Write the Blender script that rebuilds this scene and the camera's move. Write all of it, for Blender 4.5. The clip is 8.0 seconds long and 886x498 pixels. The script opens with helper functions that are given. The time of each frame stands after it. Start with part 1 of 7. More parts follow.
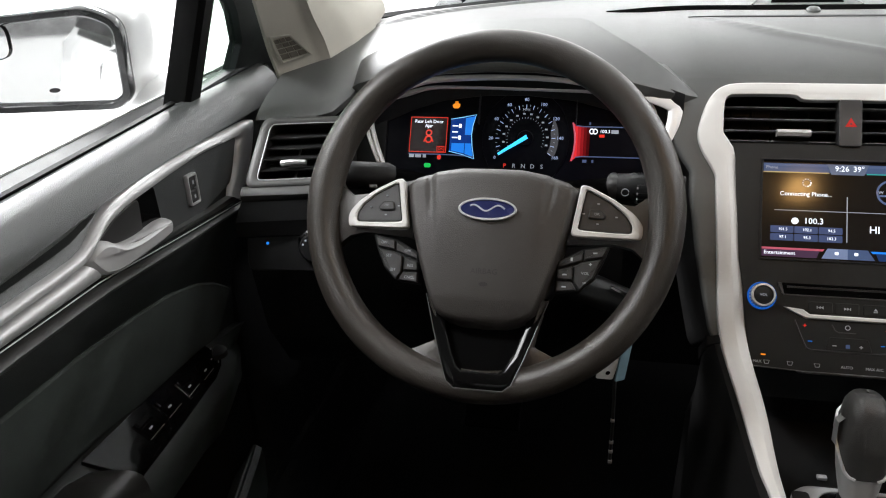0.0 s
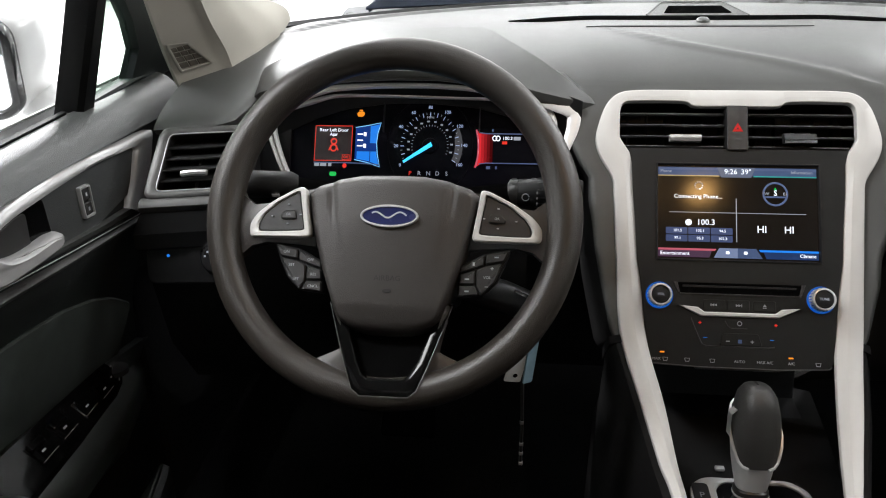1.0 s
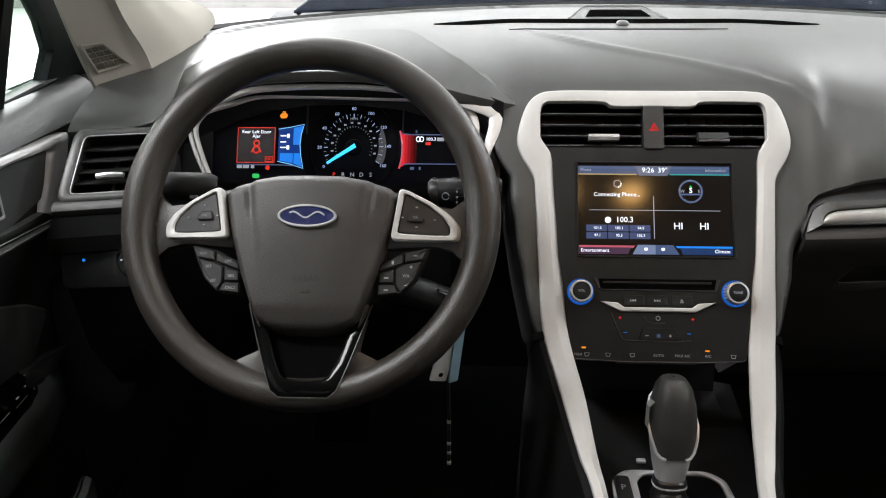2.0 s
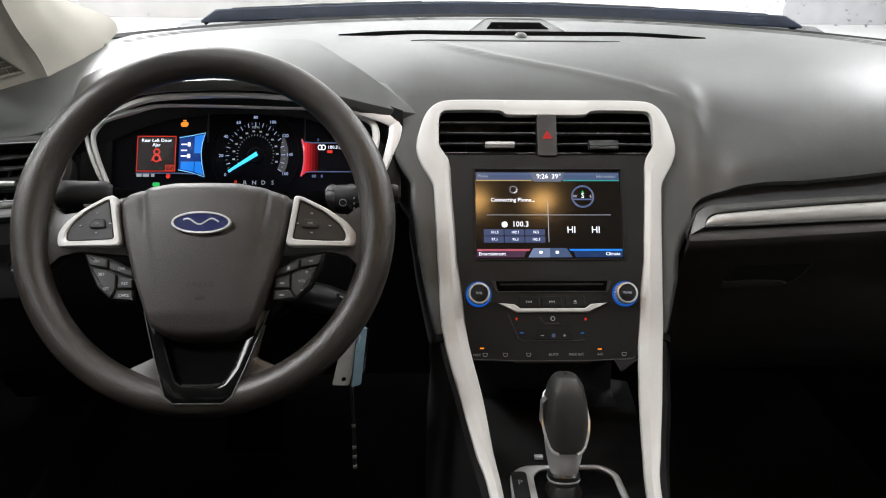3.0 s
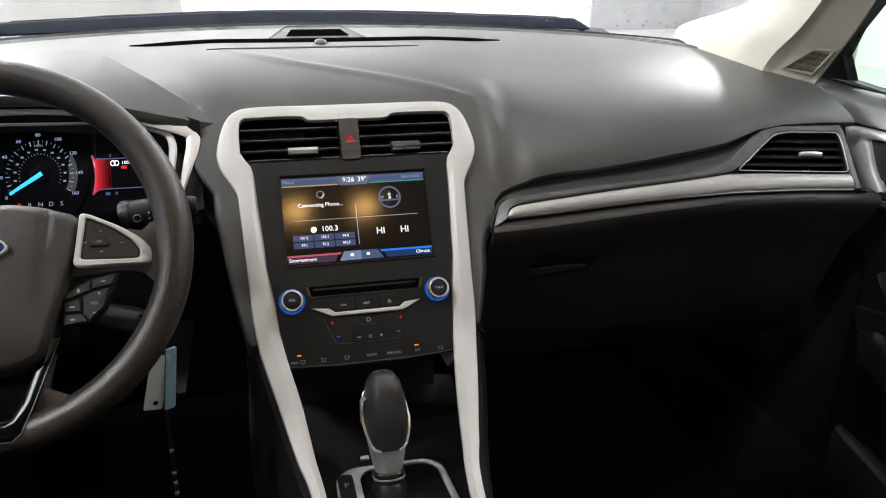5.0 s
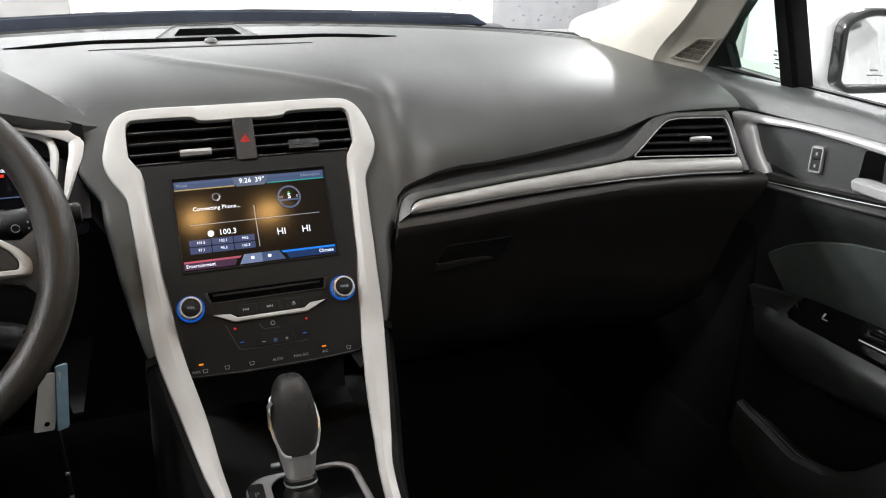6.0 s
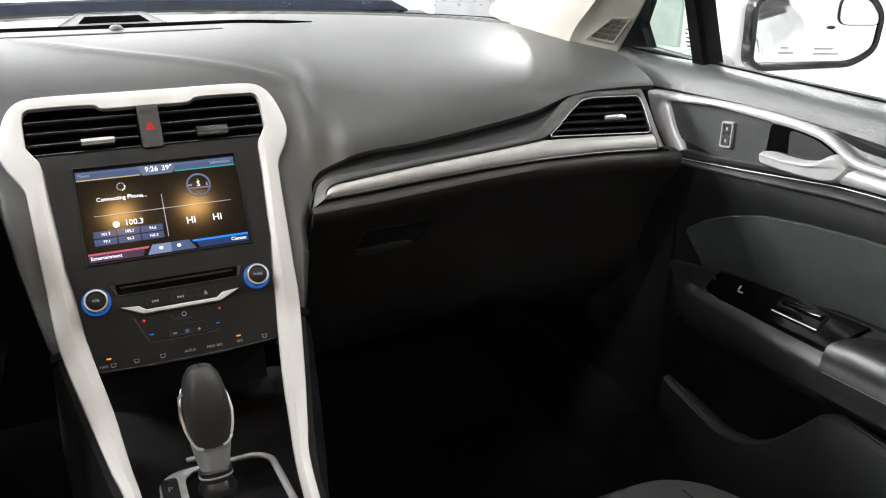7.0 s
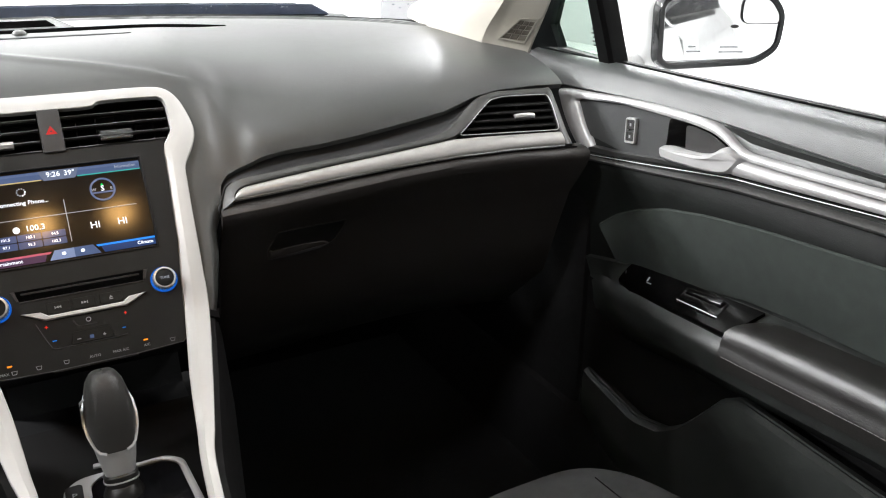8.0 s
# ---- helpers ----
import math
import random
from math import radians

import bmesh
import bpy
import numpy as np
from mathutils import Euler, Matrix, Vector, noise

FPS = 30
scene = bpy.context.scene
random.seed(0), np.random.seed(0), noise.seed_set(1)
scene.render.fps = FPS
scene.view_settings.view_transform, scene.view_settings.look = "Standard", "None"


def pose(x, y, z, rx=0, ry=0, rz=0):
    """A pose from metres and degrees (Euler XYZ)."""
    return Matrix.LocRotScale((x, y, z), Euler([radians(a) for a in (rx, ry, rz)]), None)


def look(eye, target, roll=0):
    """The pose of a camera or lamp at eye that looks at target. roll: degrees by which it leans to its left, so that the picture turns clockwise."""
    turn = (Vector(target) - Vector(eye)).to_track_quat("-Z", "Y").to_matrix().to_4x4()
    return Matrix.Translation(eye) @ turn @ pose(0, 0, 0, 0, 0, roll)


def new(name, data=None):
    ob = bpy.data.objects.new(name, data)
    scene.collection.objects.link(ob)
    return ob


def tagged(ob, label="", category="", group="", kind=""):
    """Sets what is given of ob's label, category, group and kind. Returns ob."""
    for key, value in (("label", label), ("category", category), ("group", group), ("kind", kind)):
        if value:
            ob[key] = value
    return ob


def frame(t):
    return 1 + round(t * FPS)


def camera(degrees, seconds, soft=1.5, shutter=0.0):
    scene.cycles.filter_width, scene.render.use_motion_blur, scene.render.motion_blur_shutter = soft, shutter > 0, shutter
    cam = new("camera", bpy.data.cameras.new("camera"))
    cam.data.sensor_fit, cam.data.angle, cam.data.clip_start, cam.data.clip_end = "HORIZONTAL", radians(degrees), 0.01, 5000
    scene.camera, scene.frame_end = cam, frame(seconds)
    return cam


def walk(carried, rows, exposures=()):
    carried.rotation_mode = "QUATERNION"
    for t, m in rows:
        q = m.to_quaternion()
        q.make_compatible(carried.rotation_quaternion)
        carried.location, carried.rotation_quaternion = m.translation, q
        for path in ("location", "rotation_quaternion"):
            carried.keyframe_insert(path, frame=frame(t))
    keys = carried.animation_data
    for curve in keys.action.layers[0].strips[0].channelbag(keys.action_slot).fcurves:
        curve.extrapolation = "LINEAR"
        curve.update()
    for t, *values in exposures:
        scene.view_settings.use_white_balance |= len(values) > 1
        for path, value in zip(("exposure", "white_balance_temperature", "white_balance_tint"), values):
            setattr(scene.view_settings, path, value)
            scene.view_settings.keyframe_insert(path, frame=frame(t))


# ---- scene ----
cam = camera(58.5, 8.0, soft=1.1)
PATH = [
    (0, (-0.257, -0.889, 1.252), (-0.653, 0.875, 0.399), -2.4),
    (0.5, (-0.248, -0.888, 1.25), (-0.549, 0.899, 0.404), -1.7),
    (1, (-0.235, -0.889, 1.249), (-0.446, 0.916, 0.414), -1.2),
    (2.5, (-0.186, -0.899, 1.238), (-0.201, 0.931, 0.433), 0.2),
    (3, (-0.165, -0.913, 1.242), (-0.085, 0.923, 0.452), 0.9),
    (3.5, (-0.147, -0.924, 1.246), (0.025, 0.91, 0.466), 1.3),
    (4, (-0.143, -0.927, 1.249), (0.12, 0.898, 0.475), 1.5),
    (4.5, (-0.133, -0.927, 1.242), (0.226, 0.886, 0.478), 1.3),
    (6, (-0.112, -0.925, 1.223), (0.56, 0.805, 0.477), 0.8),
    (6.5, (-0.093, -0.93, 1.213), (0.644, 0.774, 0.469), 0.5),
    (7, (-0.071, -0.941, 1.206), (0.709, 0.739, 0.452), 0.3),
    (7.5, (-0.043, -0.96, 1.204), (0.793, 0.696, 0.456), 0.3),
    (8, (-0.026, -0.98, 1.202), (0.854, 0.657, 0.461), 0.1),
]
walk(cam, [(t, look(eye, target, roll)) for t, eye, target, roll in PATH], exposures=[(0, 0.12), (1, 0.08), (3, 0.14), (4.5, 0.0), (6, 0.08), (7, 0.40), (8, 0.47)])

# ---- light: a closed, brightly lit workshop hall ----
hall = bpy.data.worlds.new("hall")
scene.world = hall
hall.use_nodes = True
hall.node_tree.nodes["Background"].inputs[0].default_value = (0.9, 0.95, 1.0, 1)
hall.node_tree.nodes["Background"].inputs[1].default_value = 0.05
CEILING = 3.6
# Unseen lamps, several added only to brighten ledges, side wall and wheel.
LAMPS = [(-2.2, 3.7, 310, 1.2, 0.5), (3.15, 3.2, 165, 0.3, 0.65), (0.2, 6.6, 100, 2.4, 0.5), (2.75, -0.5, 72, 0.5, 1.6), (-2.3, -0.9, 120, 1.6, 0.4), (-4.6, 3.6, 900, 0.6, 1.6), (5.3, 2.6, 60, 0.4, 3.4), (0.6, -4.6, 26, 1.8, 0.4)]


def lamp(x, y, sx, sy, watts, colour=(0.975, 0.98, 1.0)):
    d = bpy.data.lights.new("unseen_ceiling_lamp", "AREA")
    d.shape, d.size, d.size_y, d.energy, d.color = "RECTANGLE", sx, sy, watts, colour
    ob = new("unseen_ceiling_lamp", d)
    ob.location = (x, y, CEILING - 0.08)
    return ob


for lx, ly, watts, sx, sy in LAMPS:
    lamp(lx, ly, sx, sy, watts)
for mx in (-0.03, 0.115):
    d = bpy.data.lights.new("map_lamp", "AREA")
    d.shape, d.size, d.energy, d.color = "DISK", 0.05, 0.26, (1.0, 0.55, 0.18)
    ob = new("map_lamp", d)
    ob.location = (mx, -0.51, 1.470)


# ---- materials ----
def shade(name, base, rough=0.5, metal=0.0, var=0.12, scale=40.0, grain=0.0, grain_scale=900.0, bump=0.0, coat=0.0, spec=0.5, voronoi=False, rough_var=0.08):
    m = bpy.data.materials.new(name)
    m.use_nodes = True
    n, l = m.node_tree.nodes, m.node_tree.links
    b = n["Principled BSDF"]
    tc = n.new("ShaderNodeTexCoord")
    big = n.new("ShaderNodeTexNoise")
    big.inputs["Scale"].default_value, big.inputs["Detail"].default_value = scale, 5
    l.new(tc.outputs["Object"], big.inputs["Vector"])
    ramp = n.new("ShaderNodeValToRGB")
    lo, hi = [c * (1 - var) for c in base], [min(1, c * (1 + var)) for c in base]
    ramp.color_ramp.elements[0].position, ramp.color_ramp.elements[1].position = 0.3, 0.7
    ramp.color_ramp.elements[0].color, ramp.color_ramp.elements[1].color = (*lo, 1), (*hi, 1)
    l.new(big.outputs["Fac"], ramp.inputs["Fac"])
    l.new(ramp.outputs["Color"], b.inputs["Base Color"])
    rr = n.new("ShaderNodeMapRange")
    rr.inputs["To Min"].default_value, rr.inputs["To Max"].default_value = max(0.02, rough - rough_var), min(1, rough + rough_var)
    l.new(big.outputs["Fac"], rr.inputs["Value"])
    l.new(rr.outputs["Result"], b.inputs["Roughness"])
    b.inputs["Metallic"].default_value, b.inputs["Coat Weight"].default_value = metal, coat
    b.inputs["Specular IOR Level"].default_value = spec
    if bump:
        t = n.new("ShaderNodeTexVoronoi" if voronoi else "ShaderNodeTexNoise")
        t.inputs["Scale"].default_value = grain_scale
        l.new(tc.outputs["Object"], t.inputs["Vector"])
        bp = n.new("ShaderNodeBump")
        bp.inputs["Strength"].default_value, bp.inputs["Distance"].default_value = bump, 0.0006
        l.new(t.outputs[0], bp.inputs["Height"])
        l.new(bp.outputs["Normal"], b.inputs["Normal"])
    return m


def glow(name, colour, strength=1.0):
    m = bpy.data.materials.new(name)
    m.use_nodes = True
    b = m.node_tree.nodes["Principled BSDF"]
    b.inputs["Base Color"].default_value = (*[c * 0.2 for c in colour], 1)
    b.inputs["Emission Color"].default_value, b.inputs["Emission Strength"].default_value = (*colour, 1), strength
    b.inputs["Roughness"].default_value = 0.12
    b.inputs["Specular IOR Level"].default_value = 0.35
    return m


def pane(name, tint=(1, 1, 1), gloss_rough=0.0):
    """Thin glass: clear, with more gloss at a glancing angle."""
    m = bpy.data.materials.new(name)
    m.use_nodes = True
    n, l = m.node_tree.nodes, m.node_tree.links
    n.remove(n["Principled BSDF"])
    tr, gl, mx, lw, pw = n.new("ShaderNodeBsdfTransparent"), n.new("ShaderNodeBsdfGlossy"), n.new("ShaderNodeMixShader"), n.new("ShaderNodeLayerWeight"), n.new("ShaderNodeMath")
    pw.operation = "POWER"
    pw.inputs[1].default_value = 5.0
    sc = n.new("ShaderNodeMath")
    sc.operation = "MULTIPLY_ADD"
    sc.inputs[1].default_value, sc.inputs[2].default_value = 0.6, 0.025
    tr.inputs[0].default_value, gl.inputs["Roughness"].default_value = (*tint, 1), gloss_rough
    l.new(lw.outputs["Facing"], pw.inputs[0]), l.new(pw.outputs[0], sc.inputs[0]), l.new(sc.outputs[0], mx.inputs[0])
    l.new(tr.outputs[0], mx.inputs[1]), l.new(gl.outputs[0], mx.inputs[2])
    l.new(mx.outputs[0], n["Material Output"].inputs["Surface"])
    return m


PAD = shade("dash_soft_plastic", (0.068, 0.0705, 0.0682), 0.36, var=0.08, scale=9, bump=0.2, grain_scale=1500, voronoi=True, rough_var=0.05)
PAD2 = shade("dark_dash_plastic", (0.04, 0.04, 0.041), 0.5, var=0.1, scale=14, bump=0.25, grain_scale=900)
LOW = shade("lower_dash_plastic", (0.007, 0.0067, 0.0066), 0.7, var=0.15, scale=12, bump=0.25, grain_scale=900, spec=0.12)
SILVER = shade("satin_silver_paint", (0.53, 0.52, 0.50), 0.5, metal=0.12, var=0.03, scale=30, bump=0.05, grain_scale=1500)
GLOVE = shade("glove_box_plastic", (0.030, 0.0272, 0.0258), 0.5, var=0.12, scale=14, bump=0.25, grain_scale=900, spec=0.5)
SATIN = shade("brushed_silver_trim", (0.43, 0.43, 0.43), 0.46, metal=0.35, var=0.05, scale=60, bump=0.08, grain_scale=1800)
STRIP = shade("brushed_dash_strip", (0.36, 0.35, 0.335), 0.38, metal=0.5, var=0.05, scale=60, bump=0.08, grain_scale=1800)
BORDERTRIM = shade("bright_cluster_border", (0.80, 0.79, 0.78), 0.35, metal=0.2, var=0.03)
VENTTRIM = shade("dark_satin_trim", (0.068, 0.068, 0.066), 0.42, metal=0.3, var=0.05, scale=60)
CHROME = shade("chrome", (0.8, 0.8, 0.82), 0.12, metal=1.0, var=0.03)
KNOBRIM = shade("bright_knob_rim", (0.72, 0.72, 0.72), 0.3, metal=0.7, var=0.03)
LEVERSILVER = shade("lever_satin_silver", (0.60, 0.60, 0.59), 0.34, metal=0.6, var=0.02, scale=20, rough_var=0.02)
RIM = shade("wheel_urethane", (0.0265, 0.0226, 0.0188), 0.35, var=0.1, scale=18, bump=0.3, grain_scale=1000, voronoi=True, rough_var=0.06)
AIRBAG = shade("airbag_plastic", (0.033, 0.0295, 0.0265), 0.45, var=0.08, scale=20, bump=0.3, grain_scale=1100, voronoi=True)
BLACK = shade("matte_black_plastic", (0.008, 0.008, 0.0085), 0.55, var=0.15, scale=40, spec=0.3)
GLOSS = shade("gloss_black_plastic", (0.006, 0.006, 0.007), 0.12, var=0.1, scale=30, rough_var=0.03)
SLAT = shade("vent_black_plastic", (0.015, 0.015, 0.015), 0.32, var=0.15, scale=40)
FACE = shade("charcoal_console_plastic", (0.0105, 0.0105, 0.010), 0.5, var=0.1, scale=25, bump=0.15, grain_scale=1300, spec=0.22)
INSTRUMENT = shade("instrument_black", (0.001, 0.001, 0.003), 0.4, var=0.1, scale=25, spec=0.06)
DEEP = shade("deep_black", (0.003, 0.003, 0.003), 0.9, var=0.1, spec=0.0)
NEARBLACK = shade("near_black_sheet", (0.004, 0.004, 0.004), 0.9, var=0.2, spec=0.1)
PIANO = shade("soft_gloss_black", (0.003, 0.003, 0.003), 0.10, var=0.1, scale=30, spec=0.12, rough_var=0.02)
THREAD = shade("grey_thread", (0.10, 0.10, 0.096), 0.8, var=0.1)
BUTTONPLATE = shade("dark_grey_pull_plastic", (0.048, 0.046, 0.044), 0.5, var=0.1, scale=60, bump=0.1, grain_scale=1500)
BUTTON = shade("dark_button_plastic", (0.017, 0.0165, 0.016), 0.5, var=0.1, scale=60, bump=0.1, grain_scale=1500)
LEATHER = shade("black_leather", (0.015, 0.0145, 0.0135), 0.30, var=0.15, scale=35, bump=0.28, grain_scale=1300, voronoi=True, rough_var=0.03)
GRIP = shade("grey_black_grip_leather", (0.032, 0.0315, 0.030), 0.42, var=0.12, scale=35, bump=0.25, grain_scale=1300, voronoi=True, rough_var=0.03)
ARMBASE = shade("door_satin_plastic", (0.0155, 0.0175, 0.0163), 0.36, var=0.12, scale=14, bump=0.25, grain_scale=1200, voronoi=True, spec=0.45)
CREAM = shade("cream_pillar_trim", (0.44, 0.42, 0.365), 0.75, var=0.05, scale=12, bump=0.3, grain_scale=900)
HEADLINER = shade("pale_headliner_cloth", (0.5, 0.48, 0.44), 0.9, var=0.05, scale=10, bump=0.3, grain_scale=800)
DOORTOP = shade("door_grained_plastic", (0.046, 0.050, 0.0485), 0.29, var=0.08, scale=9, bump=0.42, grain_scale=1000, voronoi=True, rough_var=0.02)
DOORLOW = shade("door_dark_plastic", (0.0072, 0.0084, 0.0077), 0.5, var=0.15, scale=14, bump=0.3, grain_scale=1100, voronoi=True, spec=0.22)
CLOTH = shade("grey_green_cloth", (0.035, 0.0415, 0.038), 0.9, var=0.12, scale=60, bump=0.5, grain_scale=1400, spec=0.2)
SEATCLOTH = shade("charcoal_seat_cloth", (0.06, 0.062, 0.062), 0.9, var=0.12, scale=60, bump=0.6, grain_scale=1200, spec=0.2)
CARPET = shade("black_carpet", (0.006, 0.006, 0.0062), 0.95, var=0.3, scale=80, bump=0.8, grain_scale=500, spec=0.1)
COWL = shade("blue_black_cowl_plastic", (0.008, 0.01, 0.016), 0.3, var=0.2, scale=60, bump=0.2, grain_scale=300)
SEAL = shade("black_rubber", (0.004, 0.004, 0.004), 0.5, var=0.15, scale=30, spec=0.1)
WHITEPAINT = shade("white_car_paint", (0.78, 0.78, 0.78), 0.25, var=0.02, scale=8, coat=0.5)
MIRROR = shade("mirror_silver", (0.92, 0.93, 0.93), 0.02, metal=1.0, var=0.01, rough_var=0.01)
GLASS = pane("clear_glass", (0.985, 0.99, 0.985))
TINTED = pane("green_tinted_glass", (0.72, 0.80, 0.74))
RAINGLASS = pane("rain_spotted_dark_glass", (0.3, 0.31, 0.32))
rn, rl = RAINGLASS.node_tree.nodes, RAINGLASS.node_tree.links
rain, rramp = rn.new("ShaderNodeTexNoise"), rn.new("ShaderNodeValToRGB")
rain.inputs["Scale"].default_value, rain.inputs["Detail"].default_value = 110, 4
rramp.color_ramp.elements[0].position, rramp.color_ramp.elements[1].position = 0.46, 0.58
rramp.color_ramp.elements[0].color, rramp.color_ramp.elements[1].color = (0.05, 0.05, 0.055, 1), (0.6, 0.6, 0.62, 1)
rtc = rn.new("ShaderNodeTexCoord")
rl.new(rtc.outputs["Object"], rain.inputs["Vector"]), rl.new(rain.outputs["Fac"], rramp.inputs["Fac"])
rl.new(rramp.outputs["Color"], [n for n in rn if n.bl_idname == "ShaderNodeBsdfTransparent"][0].inputs[0])
BLUEBADGE = shade("blue_enamel", (0.008, 0.012, 0.075), 0.25, var=0.1, scale=60, coat=0.4)
PAPER = shade("white_paper_tag", (0.6, 0.6, 0.58), 0.8, var=0.05, scale=50)
BLUEPLASTIC = shade("translucent_blue_tag", (0.22, 0.35, 0.42), 0.35, var=0.1, scale=60)
CONCRETE = shade("pale_epoxy_floor", (0.68, 0.68, 0.68), 0.4, var=0.08, scale=1.5, bump=0.1, grain_scale=60)
WALLPAINT = shade("white_wall_paint", (0.82, 0.82, 0.815), 0.7, var=0.04, scale=1.2)
WALLDARK = shade("grey_block_wall", (0.2, 0.2, 0.2), 0.85, var=0.35, scale=14)
GREYWALL = shade("pale_grey_block_wall", (0.40, 0.40, 0.41), 0.85, var=0.08, scale=5)
BEIGEWALL = shade("beige_wall_paint", (0.21, 0.203, 0.196), 0.7, var=0.12, scale=2)
COWLFACE = shade("blue_black_cowl_edge", (0.022, 0.030, 0.052), 0.6, var=0.25, scale=40, bump=0.2, grain_scale=300, spec=0.25)
PRINT = shade("pale_print", (0.33, 0.34, 0.36), 0.6, var=0.05)
EMBOSS = shade("dark_emboss", (0.006, 0.0055, 0.005), 0.6, var=0.05)
LITWHITE = glow("lit_white", (0.85, 0.9, 1.0), 1.3)
LITDIM = glow("lit_dim_white", (0.6, 0.65, 0.75), 0.4)
LITBLUEGREY = glow("lit_blue_grey", (0.16, 0.22, 0.42), 0.35)
LITBAR = glow("lit_bar", (0.08, 0.12, 0.24), 0.6)
LITBUTTON = glow("lit_preset", (0.08, 0.11, 0.24), 0.5)
SCREENBACK = glow("lit_screen_black", (0.012, 0.009, 0.007), 0.5)
LITRED = glow("lit_red", (1.0, 0.05, 0.03), 0.6)
LITBLUE = glow("lit_blue", (0.02, 0.25, 0.95), 0.75)
LITNUM = glow("lit_numeral", (0.42, 0.52, 0.8), 0.75)
LITEDGE = glow("lit_cyan_edge", (0.25, 0.65, 1.0), 0.9)
LITFADE = [glow("lit_red_fade", (0.62 * k, 0.022 * k, 0.03 * k), 1.0) for k in (1.0, 0.62, 0.36, 0.18, 0.07)]
LITDEEPBLUE = glow("lit_deep_blue", (0.005, 0.04, 0.26), 0.7)
LITCYAN = glow("lit_cyan_needle", (0.05, 0.55, 1.0), 1.3)
LITAMBER = glow("lit_amber", (1.0, 0.30, 0.02), 0.9)
LITGREEN = glow("lit_green", (0.02, 0.7, 0.12), 0.6)
LITTEAL = glow("lit_teal", (0.05, 0.5, 0.45), 0.5)
LITPINK = glow("lit_pink", (0.75, 0.15, 0.22), 0.5)
LITRING = glow("lit_ring_blue", (0.01, 0.13, 0.6), 0.5)


# ---- building tools ----
ORIGIN = {}


def V(*a):
    return Vector(a)


def basis(o, u, v):
    u, v = Vector(u).normalized(), Vector(v).normalized()
    w = u.cross(v)
    m = Matrix((u, v, w)).transposed().to_4x4()
    m.translation = Vector(o)
    return m


def thing(name, at, label, category, group="", kind=""):
    ob = new(name)
    ob.empty_display_size = 0.02
    ob.location = at
    ORIGIN[ob.name] = Vector(at)
    return tagged(ob, label, category, group, kind)


def part(name, bm, material, parent=None, label="", smooth=40):
    """One mesh object, from a bmesh in world places, under a thing or a part."""
    bmesh.ops.remove_doubles(bm, verts=bm.verts, dist=1e-6)
    bmesh.ops.recalc_face_normals(bm, faces=bm.faces)
    lo = [min(v.co[i] for v in bm.verts) for i in range(3)]
    hi = [max(v.co[i] for v in bm.verts) for i in range(3)]
    mid = (Vector(lo) + Vector(hi)) / 2
    for v in bm.verts:
        v.co -= mid
    me = bpy.data.meshes.new(name)
    bm.to_mesh(me)
    bm.free()
    me.materials.append(material)
    if smooth:
        me.polygons.foreach_set("use_smooth", [True] * len(me.polygons))
        me.set_sharp_from_angle(angle=radians(smooth))
    ob = new(name, me)
    ORIGIN[ob.name] = mid
    if parent is not None:
        ob.parent = parent
        ob.location = mid - ORIGIN[parent.name]
    else:
        ob.location = mid
    if label:
        ob["label"] = label
    return ob


def lone(name, bm, material, label, category, group="", kind="", smooth=40):
    return tagged(part(name, bm, material, None, "", smooth), label, category, group, kind)


def loft(rings, closed=True, cap=True, into=None):
    bm = into or bmesh.new()
    made = [[bm.verts.new(p) for p in r] for r in rings]
    k = len(made[0])
    for a, b in zip(made, made[1:]):
        for i in range(k if closed else k - 1):
            j = (i + 1) % k
            try:
                bm.faces.new((a[i], a[j], b[j], b[i]))
            except ValueError:
                pass
    if cap and closed and k > 2:
        bm.faces.new(made[0][::-1])
        bm.faces.new(made[-1])
    return bm


def sheet(grid, thick, way=None):
    """A shell: grid of points, and its back set off by thick along way (a vector) or the mean normal."""
    rows, cols = len(grid), len(grid[0])
    back = []
    for i in range(rows):
        line = []
        for j in range(cols):
            if way is None:
                a = grid[min(i + 1, rows - 1)][j] - grid[max(i - 1, 0)][j]
                b = grid[i][min(j + 1, cols - 1)] - grid[i][max(j - 1, 0)]
                n = a.cross(b)
                n = n.normalized() if n.length > 1e-12 else V(0, 0, 1)
            else:
                n = Vector(way).normalized()
            line.append(grid[i][j] + n * thick)
        back.append(line)
    bm = bmesh.new()
    f = [[bm.verts.new(p) for p in r] for r in grid]
    g = [[bm.verts.new(p) for p in r] for r in back]
    for i in range(rows - 1):
        for j in range(cols - 1):
            bm.faces.new((f[i][j], f[i][j + 1], f[i + 1][j + 1], f[i + 1][j]))
            bm.faces.new((g[i][j], g[i + 1][j], g[i + 1][j + 1], g[i][j + 1]))
    for i in range(rows - 1):
        bm.faces.new((f[i][0], f[i + 1][0], g[i + 1][0], g[i][0]))
        bm.faces.new((f[i][-1], g[i][-1], g[i + 1][-1], f[i + 1][-1]))
    for j in range(cols - 1):
        bm.faces.new((f[0][j], g[0][j], g[0][j + 1], f[0][j + 1]))
        bm.faces.new((f[-1][j], f[-1][j + 1], g[-1][j + 1], g[-1][j]))
    return bm


def area(p):
    return sum(a[0] * b[1] - b[0] * a[1] for a, b in zip(p, p[1:] + p[:1])) / 2


